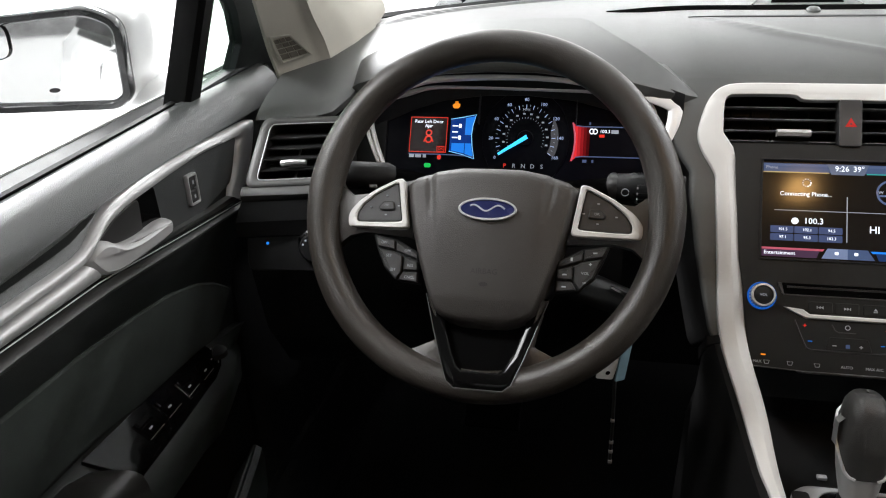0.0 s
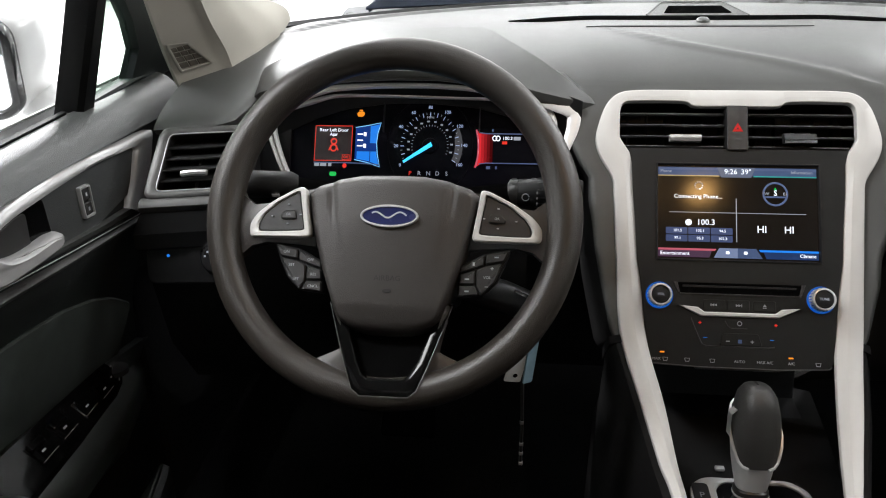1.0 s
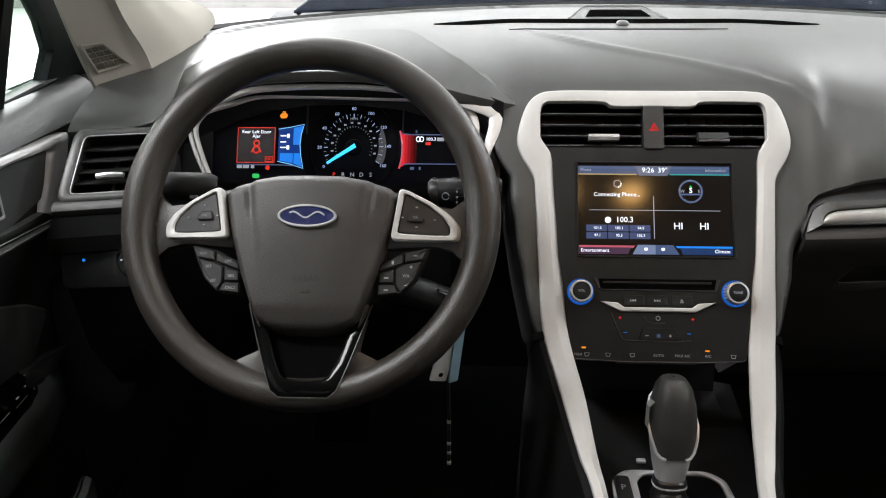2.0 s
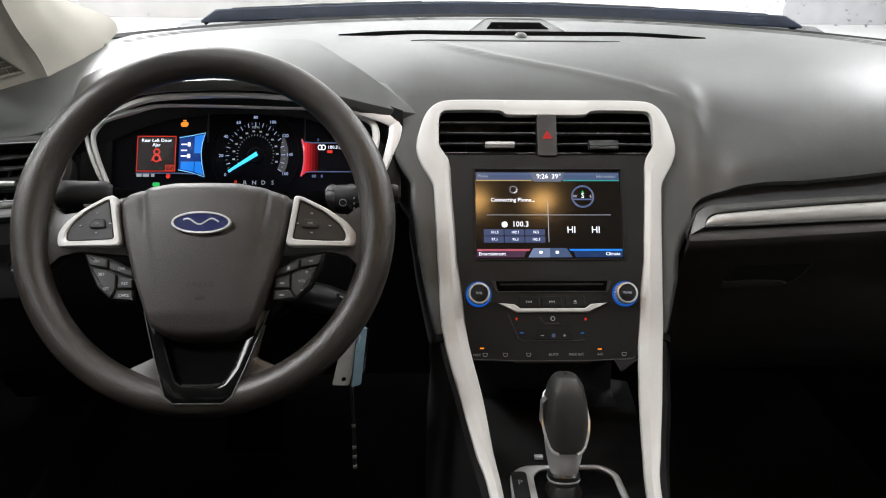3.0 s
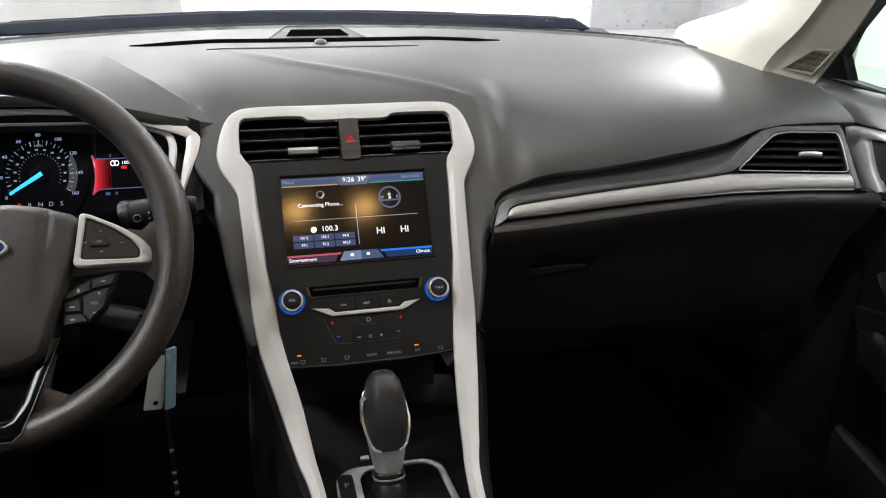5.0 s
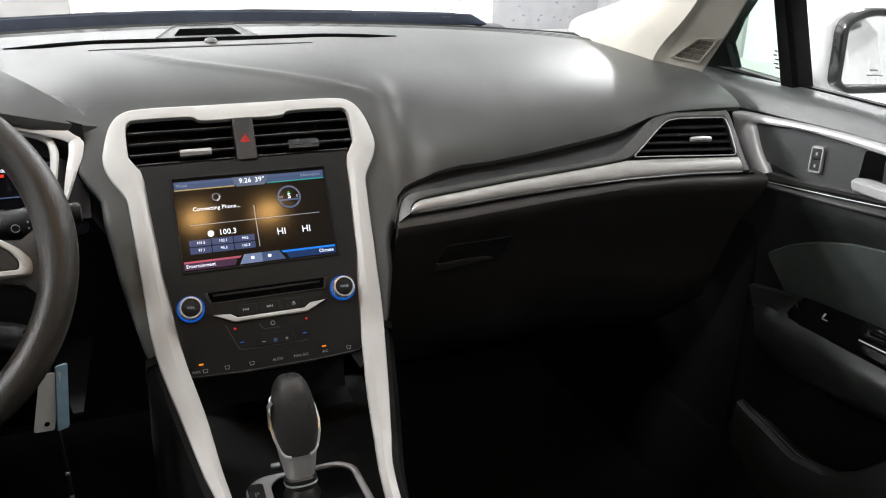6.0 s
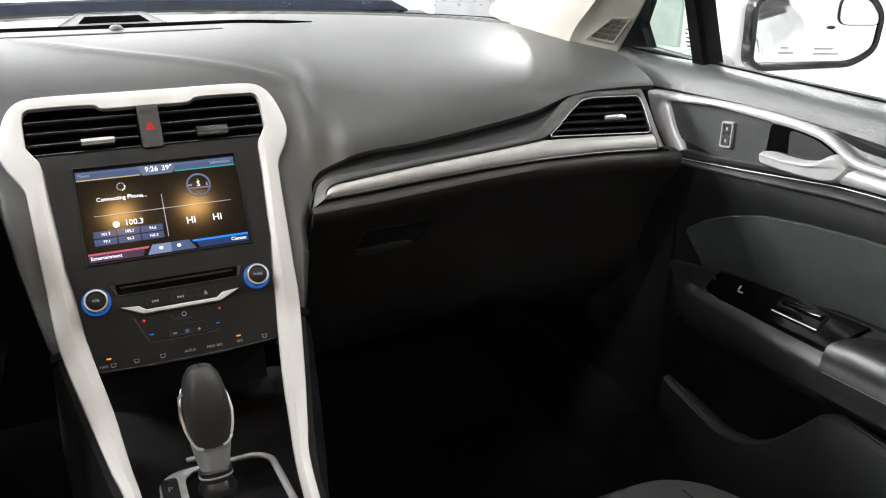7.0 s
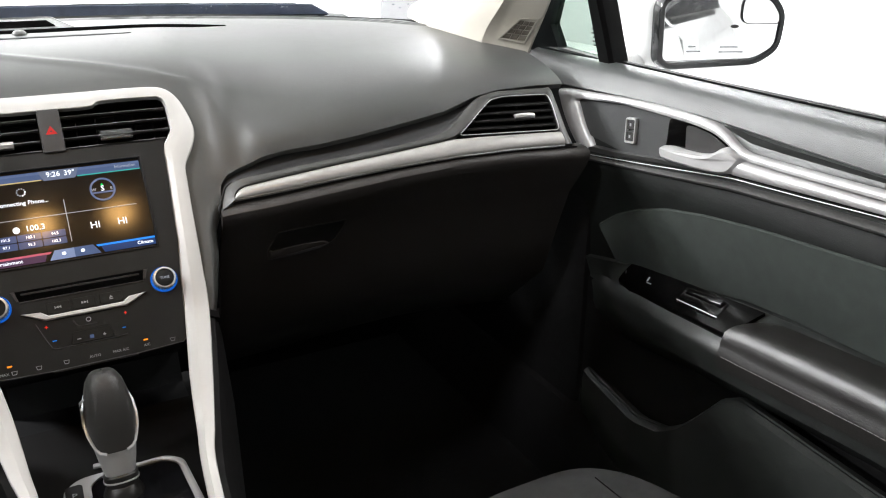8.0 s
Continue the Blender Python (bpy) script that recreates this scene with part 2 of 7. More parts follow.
def rounded(pts, r, seg=4):
    """The corners of a flat outline, rounded."""
    out, n = [], len(pts)
    for i in range(n):
        p, a, b = Vector(pts[i][:2]), Vector(pts[i - 1][:2]), Vector(pts[(i + 1) % n][:2])
        da, db = a - p, b - p
        k = min(r, 0.45 * da.length, 0.45 * db.length)
        p0, p2 = p + da.normalized() * k, p + db.normalized() * k
        for s in range(seg + 1):
            t = s / seg
            q = p0 * (1 - t) ** 2 + p * 2 * t * (1 - t) + p2 * t * t
            out.append((q.x, q.y))
    return out


def inset(pts, d):
    sign = 1 if area(pts) > 0 else -1
    out, n = [], len(pts)
    for i in range(n):
        p, a, b = Vector(pts[i]), Vector(pts[i - 1]), Vector(pts[(i + 1) % n])
        e0, e1 = (p - a), (b - p)
        n0, n1 = V(-e0.y, e0.x), V(-e1.y, e1.x)
        m = (n0.normalized() if n0.length else n0) + (n1.normalized() if n1.length else n1)
        if m.length < 1e-6:
            m = n1
        m = m.normalized()
        out.append((p.x + sign * m.x * d, p.y + sign * m.y * d))
    return out


def place(m, p, w):
    return m(p[0], p[1], w) if callable(m) else m @ V(p[0], p[1], w)


def plate(pts, m, back=-0.003, front=0.001, edge=0.0006, into=None):
    """A flat outline made solid: from back to front along the third axis, its front edge bevelled."""
    if area(pts) < 0:
        pts = pts[::-1]
    rings = [[place(m, p, back) for p in pts], [place(m, p, front - edge) for p in pts], [place(m, p, front) for p in inset(pts, edge)]]
    return loft(rings, into=into)


def rect(u, v, w, h):
    return [(u - w / 2, v - h / 2), (u + w / 2, v - h / 2), (u + w / 2, v + h / 2), (u - w / 2, v + h / 2)]


def disc(u, v, r, n=24, ry=None):
    ry = ry or r
    return [(u + r * math.cos(2 * math.pi * i / n), v + ry * math.sin(2 * math.pi * i / n)) for i in range(n)]


def band(outer, inner, m, back, front, edge=0.0008, into=None):
    """A closed border between two outlines with as many points."""
    bm = into or bmesh.new()
    mo = [((a[0] * 0.8 + b[0] * 0.2), (a[1] * 0.8 + b[1] * 0.2)) for a, b in zip(outer, inner)]
    mi = [((a[0] * 0.2 + b[0] * 0.8), (a[1] * 0.2 + b[1] * 0.8)) for a, b in zip(outer, inner)]
    rings = [[place(m, p, back) for p in outer], [place(m, p, front - edge) for p in outer], [place(m, p, front) for p in mo], [place(m, p, front) for p in mi],
             [place(m, p, front - edge) for p in inner], [place(m, p, back) for p in inner]]
    rings.append(rings[0])
    return loft(rings, cap=False, into=bm)


def tube(path, r, n=8, flat=1.0, into=None):
    path = [Vector(p) for p in path]
    rr = r if isinstance(r, (list, tuple)) else [r] * len(path)
    rings, up = [], V(0, 0, 1)
    for i, p in enumerate(path):
        d = (path[min(i + 1, len(path) - 1)] - path[max(i - 1, 0)]).normalized()
        a = d.cross(up)
        if a.length < 0.05:
            a = d.cross(V(0, 1, 0))
        a = a.normalized()
        b = a.cross(d).normalized()
        rings.append([p + (a * math.cos(2 * math.pi * k / n) + b * flat * math.sin(2 * math.pi * k / n)) * rr[i] for k in range(n)])
    return loft(rings, into=into)


def block(m, sx, sy, sz, bev=0.002, seg=2):
    bm = bmesh.new()
    bmesh.ops.create_cube(bm, size=1)
    bmesh.ops.scale(bm, vec=(sx, sy, sz), verts=bm.verts)
    if bev:
        bmesh.ops.bevel(bm, geom=bm.edges[:], offset=bev, segments=seg, affect="EDGES", profile=0.5)
    bmesh.ops.transform(bm, matrix=m, verts=bm.verts)
    return bm


def turned(profile, m, n=24, cap=True):
    """A turned body: (radius, height) along the third axis of m."""
    return loft([[m @ V(r * math.cos(2 * math.pi * k / n), r * math.sin(2 * math.pi * k / n), h) for k in range(n)] for r, h in profile], cap=cap)


def spline(pts, n):
    """n + 1 points on a smooth curve through pts."""
    pts = [Vector(p) for p in pts]
    q = [pts[0] * 2 - pts[1]] + pts + [pts[-1] * 2 - pts[-2]]
    out, k = [], len(pts) - 1
    for s in range(n + 1):
        u = s / n * k
        i = min(int(u), k - 1)
        t = u - i
        a, b, c, d = q[i:i + 4]
        out.append(0.5 * (2 * b + (c - a) * t + (2 * a - 5 * b + 4 * c - d) * t * t + (3 * b - a - 3 * c + d) * t ** 3))
    return out


def words(text, m, size, material, parent, name="lettering", label="", align="CENTER", thick=0.00015):
    cu = bpy.data.curves.new(name, "FONT")
    cu.body, cu.size, cu.align_x, cu.align_y, cu.extrude, cu.resolution_u = text, size, align, "CENTER", thick, 2
    tmp = new("tmp_text", cu)
    me = bpy.data.meshes.new_from_object(tmp.evaluated_get(bpy.context.evaluated_depsgraph_get()))
    bpy.data.objects.remove(tmp)
    bpy.data.curves.remove(cu)
    bm = bmesh.new()
    bm.from_mesh(me)
    bpy.data.meshes.remove(me)
    bmesh.ops.transform(bm, matrix=m, verts=bm.verts)
    return part(name, bm, material, parent, label, smooth=0)


def merge(*bms):
    out = bmesh.new()
    for b in bms:
        me = bpy.data.meshes.new("join")
        b.to_mesh(me)
        b.free()
        out.from_mesh(me)
        bpy.data.meshes.remove(me)
    return out


def table(x, xs, *cols):
    """Smooth-free look-up: the columns at x."""
    return [float(np.interp(x, xs, c)) for c in cols]


# ---- the hall ----
def slab(name, x0, x1, y0, y1, z0, z1, material, label, category):
    bm = block(pose((x0 + x1) / 2, (y0 + y1) / 2, (z0 + z1) / 2), x1 - x0, y1 - y0, z1 - z0, 0)
    return lone(name, bm, material, label, category, kind="structure", smooth=0)


HX, HF, HB = 6.0, 9.0, -8.0
slab("ground", -HX, HX, HB, HF, -0.1, 0.0, CONCRETE, "pale smooth workshop floor under the car", "floor")
slab("wall_front", -HX, HX, HF, HF + 0.2, 0, CEILING, WALLPAINT, "white painted workshop wall ahead of the car", "wall")
slab("wall_back", -HX, HX, HB - 0.2, HB, 0, CEILING, WALLPAINT, "white painted workshop wall behind the car", "wall")
slab("wall_left", -HX - 0.2, -HX, HB, HF, 0, CEILING, WALLPAINT, "white painted workshop side wall", "wall")
slab("wall_right", HX, HX + 0.2, HB, HF, 0, CEILING, WALLPAINT, "white painted workshop side wall", "wall")
slab("ceiling", -HX, HX, HB, HF, CEILING, CEILING + 0.2, WALLPAINT, "white workshop ceiling", "ceiling")
slab("wall_band", -HX, 0, HB, HB + 0.05, 0.86, 1.75, WALLDARK, "rough dark grey block band on the back wall", "wall")
slab("wall_band", 0.001, HX, HB, HB + 0.05, 1.1, 1.6, WALLDARK, "rough dark grey block band on the back wall", "wall")
slab("wall_base", 4.4, HX - 0.05, HF - 0.05, HF, 0.001, 0.9, GREYWALL, "rough grey block base of the front wall", "wall")
slab("wall_base", -HX, -0.7, HF - 0.05, HF, 0.001, 0.9, BEIGEWALL, "smooth pale beige base of the front wall", "wall")
slab("wall_base", HX - 0.05, HX, 6.0, HF, 0.001, 0.9, GREYWALL, "rough grey block base of the side wall", "wall")

# ---- the car's shell: roof, pillars, floor, bonnet ----
WIN_X = lambda z: 0.735 - 0.35 * (z - 1.03)
body = thing("car_body", (0, -0.8, 0.3), "white car body shell with pale headliner and black carpet", "car body", kind="structure")
ROOF = []
for i in range(13):
    y = -0.30 - 1.9 * i / 12
    ROOF.append([V(0.60 * s, y, 1.495 - 0.05 * abs(s) ** 3 - 0.03 * max(0, -0.3 - y - 1.2) - 0.06 * max(0, 0.5 + y + 0.2)) for s in [k / 8 - 1 for k in range(17)]])
part("roof", sheet(ROOF, 0.02, (0, 0, 1)), HEADLINER, body, "pale grey cloth headliner")
part("floor_pan", block(pose(0, -0.7, 0.27), 1.5, 3.0, 0.04, 0.005), CARPET, body, "black carpeted floor")
part("firewall", block(pose(0, 0.62, 0.62), 1.5, 0.04, 0.72, 0.005), CARPET, body, "black carpeted bulkhead")
part("rear_panel", block(pose(0, -2.25, 0.65), 1.5, 0.04, 0.75, 0.01), CARPET, body)
for sx in (-1, 1):
    part("rear_flank", sheet([[V(sx * x, y, z) for x, z in ((0.76, 1.04), (0.82, 0.98), (0.86, 0.8), (0.86, 0.6), (0.82, 0.35))] for y in np.linspace(-1.02, -2.7, 10)], 0.004, (sx, 0, 0)), WHITEPAINT, body, "white painted rear flank")
    rw = part("rear_side_window", sheet([[V(sx * (0.765 - 0.36 * (z - 1.04)), y, z) for z in (1.04, 1.2, 1.40)] for y in (-1.05, -1.6, -2.6)], 0.004, (sx, 0, 0)), RAINGLASS, body, "dark rain-spotted rear side window")
    rw.visible_shadow = False
    part("rear_side", block(pose(sx * 0.76, -1.65, 0.66), 0.05, 1.2, 0.76, 0.01), DOORLOW, body)
for sx in (-1, 1):
    part("door_sill", block(pose(sx * 0.745, -0.55, 0.37), 0.10, 2.4, 0.20, 0.02), CARPET, body, "black door sill")
    part("b_pillar", block(pose(sx * 0.69, -1.12, 0.9), 0.07, 0.12, 1.2, 0.02), HEADLINER, body)
    part("roof_rail", tube([V(sx * 0.56, -0.30, 1.45), V(sx * 0.60, -0.8, 1.48), V(sx * 0.60, -2.2, 1.45)], 0.035), HEADLINER, body)
    part("kick_panel", block(pose(sx * 0.735, 0.28, 0.63, 0, 0, 0), 0.05, 0.72, 0.78, 0.01), CARPET, body)
    part("front_wing", sheet([[V(sx * (0.62 + 0.06 * j), 0.62 + 0.11 * i, 1.0 - 0.01 * i - 0.008 * j * j) for j in range(6)] for i in range(12)], 0.01, (0, 0, -1)), WHITEPAINT, body, "white painted wing")

BON = []
for i in range(15):
    y = 0.70 + 0.08 * i
    BON.append([V(0.78 * s, y - 0.10 * s * s * (1 - i / 14), 1.005 - 0.012 * i * (1 + i / 30) - 0.035 * s * s + 0.008 * (abs(s) > 0.55)) for s in [k / 14 - 1 for k in range(29)]])
lone("bonnet", sheet(BON, 0.012, (0, 0, -1)), WHITEPAINT, "white glossy car bonnet beyond the windscreen", "bonnet")


# ---- windscreen, cowl and wipers ----
def screen_edge(x):
    """The line where the windscreen meets the dashboard: its y at x."""
    return 0.51 - 0.165 * (x / 0.62) ** 2


glass = []
for i in range(9):
    t = i / 8
    row = []
    for k in range(17):
        s = k / 8 - 1
        lowp = V(0.66 * s, screen_edge(0.62 * s) + 0.03, 1.055 - 0.01 * s * s)
        top = V(0.54 * s, -0.30 - 0.03 * s * s, 1.47 - 0.03 * s * s)
        row.append(lowp.lerp(top, t) + V(0, 0.02, 0.03) * math.sin(math.pi * t))
    glass.append(row)
ws = thing("windscreen", (0, 0.4, 1.06), "clear laminated windscreen with a black lower border and water drops", "windscreen", kind="structure")
g = part("glass", sheet(glass, 0.004, (0, 0.5, 0.8)), GLASS, ws)
g.visible_shadow = False
part("lower_border", sheet([[V(0.64 * s, screen_edge(0.64 * s) + 0.0125 + 0.006 * r, 1.0675 - 0.0174 * abs(0.64 * s / 0.66) ** 2.2 + 0.0024 * r) for s in [k / 20 - 1 for k in range(41)]] for r in range(3)], 0.003, (0, 0, -1)), SEAL, ws, "black ceramic border")
random.seed(4)
drops = bmesh.new()
for i in range(110):
    s = random.uniform(0.35, 0.95) if i < 100 else random.uniform(-0.9, 0.9)
    t = random.uniform(0.03, 0.22)
    lowp = V(0.66 * s, screen_edge(0.62 * s) + 0.03, 1.055 - 0.01 * s * s)
    top = V(0.54 * s, -0.30 - 0.03 * s * s, 1.47 - 0.03 * s * s)
    c = lowp.lerp(top, t) + V(0, 0.02, 0.03) * math.sin(math.pi * t) + V(0, 0.004, 0.006)
    r = random.uniform(0.0012, 0.0035)
    bmesh.ops.create_icosphere(drops, subdivisions=1, radius=r, matrix=Matrix.Translation(c) @ Matrix.Diagonal((1, 1, 0.6, 1)))
DROP = pane("water_drop", (0.8, 0.82, 0.85), 0.02)
tagged(part("water_drop", drops, DROP, ws, "small clear water drops"), kind="stuff")

cowl = thing("wiper_cowl", (0, 0.62, 1.0), "black plastic wiper cowl below the windscreen", "wiper cowl")
part("cowl_panel", sheet([[V(0.56 * s, screen_edge(0.54 * s) + 0.05 + 0.045 * r, (1.050, 1.062, 1.067, 1.060)[r] - 0.010 * s * s) for s in [k / 20 - 1 for k in range(41)]] for r in range(4)], 0.01, (0, 0, -1)), COWL, cowl)
ridge_top = lambda x: float(np.interp(x, [-0.515, -0.492, -0.30, -0.10, 0.02, 0.20, 0.40, 0.482, 0.508], [1.066, 1.082, 1.0845, 1.0880, 1.0875, 1.0845, 1.0825, 1.081, 1.066]))
ridge = []
for x in sorted(list(np.linspace(-0.515, 0.508, 60)) + [-0.492, 0.482]):
    y, z = screen_edge(x) + 0.064, ridge_top(x)
    ridge.append([V(x, y + 0.008, min(1.061, z - 0.004)), V(x, y, min(1.0635, z - 0.003)), V(x, y + 0.002, z - 0.002), V(x, y + 0.005, z), V(x, y + 0.012, z - 0.001), V(x, y + 0.03, z - 0.012)])
part("cowl_ridge", sheet(ridge, 0.004, (0, 1, -0.2)), COWLFACE, cowl, "blue-black upright cowl edge")
for x0, x1, y0 in [(-0.47, 0.05, 0.60), (-0.02, 0.46, 0.62)]:
    wiper = thing("windscreen_wiper", (x0, y0, 1.05), "black wiper arm and blade resting at the windscreen foot", "wiper", group="windscreen wipers")
    line = [V(x, screen_edge(x) + 0.084, ridge_top(x) - 0.004) for x in np.linspace(x0, x1, 9)]
    part("blade", tube(line, 0.0045, 6, 1.0), SEAL, wiper)
    part("arm", tube([line[0] + V(0, 0.05, -0.012), line[2] + V(0, 0.03, -0.004), line[5] + V(0, 0.012, -0.001)], [0.010, 0.008, 0.006], 6), SLAT, wiper)

# ---- trays over the unseen ceiling lamps, and the map lamps ----
for lx, ly, _, ln, wd in LAMPS:
    cl = thing("unseen_ceiling_light", (lx, ly, CEILING - 0.06), "white ceiling light tray, out of view, over a lamp set to light the cabin", "ceiling light", group="ceiling lights")
    part("tray", block(pose(lx, ly, CEILING - 0.03), ln + 0.1, wd + 0.1, 0.06, 0.01), WALLPAINT, cl)
ml = thing("map_light_console", (0.04, -0.51, 1.49), "overhead console with two warm map lamps", "map light")
part("housing", block(pose(0.04, -0.51, 1.489), 0.26, 0.14, 0.03, 0.012), HEADLINER, ml)


# ---- the dashboard ----
dash = thing("dashboard", (0, 0.2, 0.7), "charcoal grained soft-touch dashboard with a satin silver strip", "dashboard")
PX = [-0.665, -0.60, -0.575, -0.555, -0.21, -0.175, -0.148, -0.125, 0.10, 0.15, 0.19, 0.205, 0.225, 0.286, 0.362, 0.442, 0.485, 0.532, 0.567, 0.62, 0.665]
PY = [-0.048, -0.03, -0.01, 0.06, 0.06, 0.052, 0.05, 0.054, 0.02, -0.015, -0.022, -0.021, -0.022, -0.026, -0.034, -0.039, -0.041, -0.036, -0.038, -0.047, -0.055]
PZ = [1.000, 1.000, 1.004, 1.03, 1.02, 1.012, 1.015, 1.028, 0.97, 0.925, 0.920, 0.927, 0.936, 0.947, 0.958, 0.971, 0.979, 0.993, 0.999, 1.002, 1.002]
DY = [0.03, 0.03, 0.035, 0.04, 0.04, 0.04, 0.04, 0.04, 0.04, 0.04, 0.035, 0.034, 0.032, 0.03, 0.03, 0.03, 0.03, 0.03, 0.03, 0.03, 0.03]
DZ = [0.035, 0.04, 0.04, 0.03, 0.03, 0.03, 0.03, 0.025, 0.08, 0.115, 0.122, 0.120, 0.115, 0.105, 0.098, 0.086, 0.078, 0.06, 0.052, 0.045, 0.035]
GX = np.linspace(-0.70, 0.70, 281)
GK = np.exp(-(np.linspace(-0.2, 0.2, 81) / 0.06) ** 2)
SOFT = [np.convolve(np.pad(np.interp(GX, PX, c), 40, mode="edge"), GK / GK.sum(), mode="valid") for c in (PY, PZ, DY, DZ)]
S34, C34 = math.sin(radians(34)), math.cos(radians(34))
BEZ_S = [-0.092, -0.085, -0.07, -0.045, -0.022, -0.004, 0.012, 0.063, 0.131, 0.195, 0.21]
BEZ_X = [0.12, 0.136, 0.149, 0.1575, 0.158, 0.150, 0.140, 0.136, 0.133, 0.129, 0.126]


def ease(a, b, v):
    k = min(1.0, max(0.0, (v - a) / (b - a)))
    return k * k * (3 - 2 * k)


def bezier(p0, p1, p2, p3, t):
    return p0 * (1 - t) ** 3 + p1 * 3 * t * (1 - t) ** 2 + p2 * 3 * t * t * (1 - t) + p3 * t ** 3


def wing_column(x, t):
    """The pad beside the tower: one curve from the windscreen to its front edge."""
    k = ease(0.60, 0.96, t)
    fall = -0.029 * (abs(x) / 0.66) ** 2.2
    p0 = V(screen_edge(x) + 0.012, 1.064 + 0.6 * fall)
    p1 = V(0.27 - 0.05 * (x / 0.66) ** 2, 1.097 + fall)
    q = V(0, 0)
    for (gx, cols), wt in (((PX, (PY, PZ, DY, DZ)), k), ((GX, SOFT), 1 - k)):
        fy, fz, dy, dz = table(x, gx, *cols)
        q += wt * bezier(p0, p1, V(fy + dy, fz + dz), V(fy, fz), t)
    return q


END_S = 0.058


def end_s(x):
    return 0.036 + (END_S - 0.036) * (1 - ease(0.180, 0.216, x))


def tower_column(x, q):
    """The pad above the centre stack, and from q = 1 on its face down beside the bezel."""
    s0, w0 = -0.106, -0.0065
    if q <= 1:
        fall = -0.029 * (abs(x) / 0.66) ** 2.2
        p0 = V(screen_edge(x) + 0.012, 1.064 + 0.6 * fall)
        p1 = V(0.27 - 0.05 * (x / 0.66) ** 2, 1.097 + fall)
        a = V(-s0 * S34 - w0 * C34, 0.95 - s0 * C34 + w0 * S34)
        return bezier(p0, p1, a + V(0.040, 0.040), a, q)
    s = s0 + (end_s(x) - s0) * (q - 1)
    w = -0.0028 - 0.0037 * min(1, max(0, (-0.05 - s) / 0.056)) ** 2
    return V(-s * S34 - w * C34, 0.95 - s * C34 + w * S34)


def pad_point(x, q):
    """The dashboard's top: across at x, from the windscreen (q = 0) over the shoulder (1) to its front edge (2)."""
    x, q = float(x), float(q)
    near, far = (ease(0.165, 0.240, x), ease(0.13, 0.34, x)) if x > 0 else (ease(0.14, 0.30, -x),) * 2
    b = far + (near - far) * ease(0.8, 1.7, q)
    p = V(0, 0)
    if b < 1:
        p += (1 - b) * tower_column(x, q)
    if b > 0:
        p += b * wing_column(x, 0.80 * q if q <= 1 else 0.80 + 0.20 * (q - 1))
    z = p.y
    rear = float(np.interp(abs(x), [0.0, 0.15, 0.33, 0.43, 0.504, 0.564, 0.60, 0.665], [0.478, 0.472, 0.432, 0.390, 0.335, 0.260, 0.23, 0.20]))
    z += 0.0045 * ease(rear - 0.003, rear + 0.003, p.x) * (1 - ease(0.57, 0.62, abs(x)))
    if -0.155 < x < 0.205:
        yc = float(np.interp(x, [-0.153, -0.113, -0.056, 0.0, 0.089, 0.135, 0.166, 0.187, 0.205], [0.209, 0.177, 0.139, 0.114, 0.082, 0.067, 0.058, 0.044, 0.015]))
        fade = min(1, (x + 0.155) / 0.07, (0.205 - x) / 0.03)
        z += fade * (0.0020 * math.exp(-((p.x - yc) / 0.0045) ** 2) - 0.0028 * (1 - math.exp(-max(0, yc - p.x) / 0.03)))
    if 0.14 < x < 0.24 and q > 0.8:
        lift = 0.0042 * math.exp(-((x - 0.188) / 0.014) ** 2) * ease(0.8, 1.02, q) * (1 - ease(1.5, 2.0, q))
        return V(x, p.x - C34 * lift, z + S34 * lift)
    return V(x, p.x, z)


def pad_at(x, y):
    a, b = 0.0, 2.0
    for _ in range(30):
        t = (a + b) / 2
        if pad_point(x, t).y > y:
            a = t
        else:
            b = t
    return pad_point(x, (a + b) / 2)


def on_stack(x, s, w):
    return V(x, -s * S34 - w * C34, 0.95 - s * C34 + w * S34)


def thicken(bm, way):
    """Gives an open sheet a back and closes its edges."""
    faces = bm.faces[:]
    edges = [e for e in bm.edges if len(e.link_faces) == 1]
    back = {v: bm.verts.new(v.co + way) for v in bm.verts[:]}
    for f in faces:
        bm.faces.new([back[v] for v in reversed(f.verts)])
    for e in edges:
        a, b = e.verts
        bm.faces.new((a, b, back[b], back[a]))
    return bm


xs = sorted(set([round(v, 4) for v in np.linspace(-0.665, 0.665, 111)] + [round(v, 4) for v in np.linspace(0.1345, 0.26, 43)] + [round(v, 4) for v in np.linspace(-0.21, -0.1345, 26)]))
QS = [k / 150 for k in range(151)]
LOWER = [1 + k / 24 for k in range(1, 25)]
bm = bmesh.new()
FLANK = 0.1734


def flank_point(x, s):
    """The tower's face beside the bezel, below the pad: it narrows towards the console."""
    c = (x - 0.1345) / (FLANK - 0.1345)
    k = ease(END_S, END_S + 0.045, s)
    ox = float(np.interp(s, BEZ_S, BEZ_X)) - 0.004
    wd = float(np.interp(s, [0.03, 0.06, 0.13, 0.19, 0.203], [0.034, 0.032, 0.028, 0.016, 0.008]))
    drop = 0.012 * max(0, (c - 0.6) / 0.4) ** 2 * ease(END_S, END_S + 0.03, s)
    return on_stack(x + k * (ox + c * wd - x), s, -0.0028 - drop) + V(0, 0, -0.0028 * (1 - k))


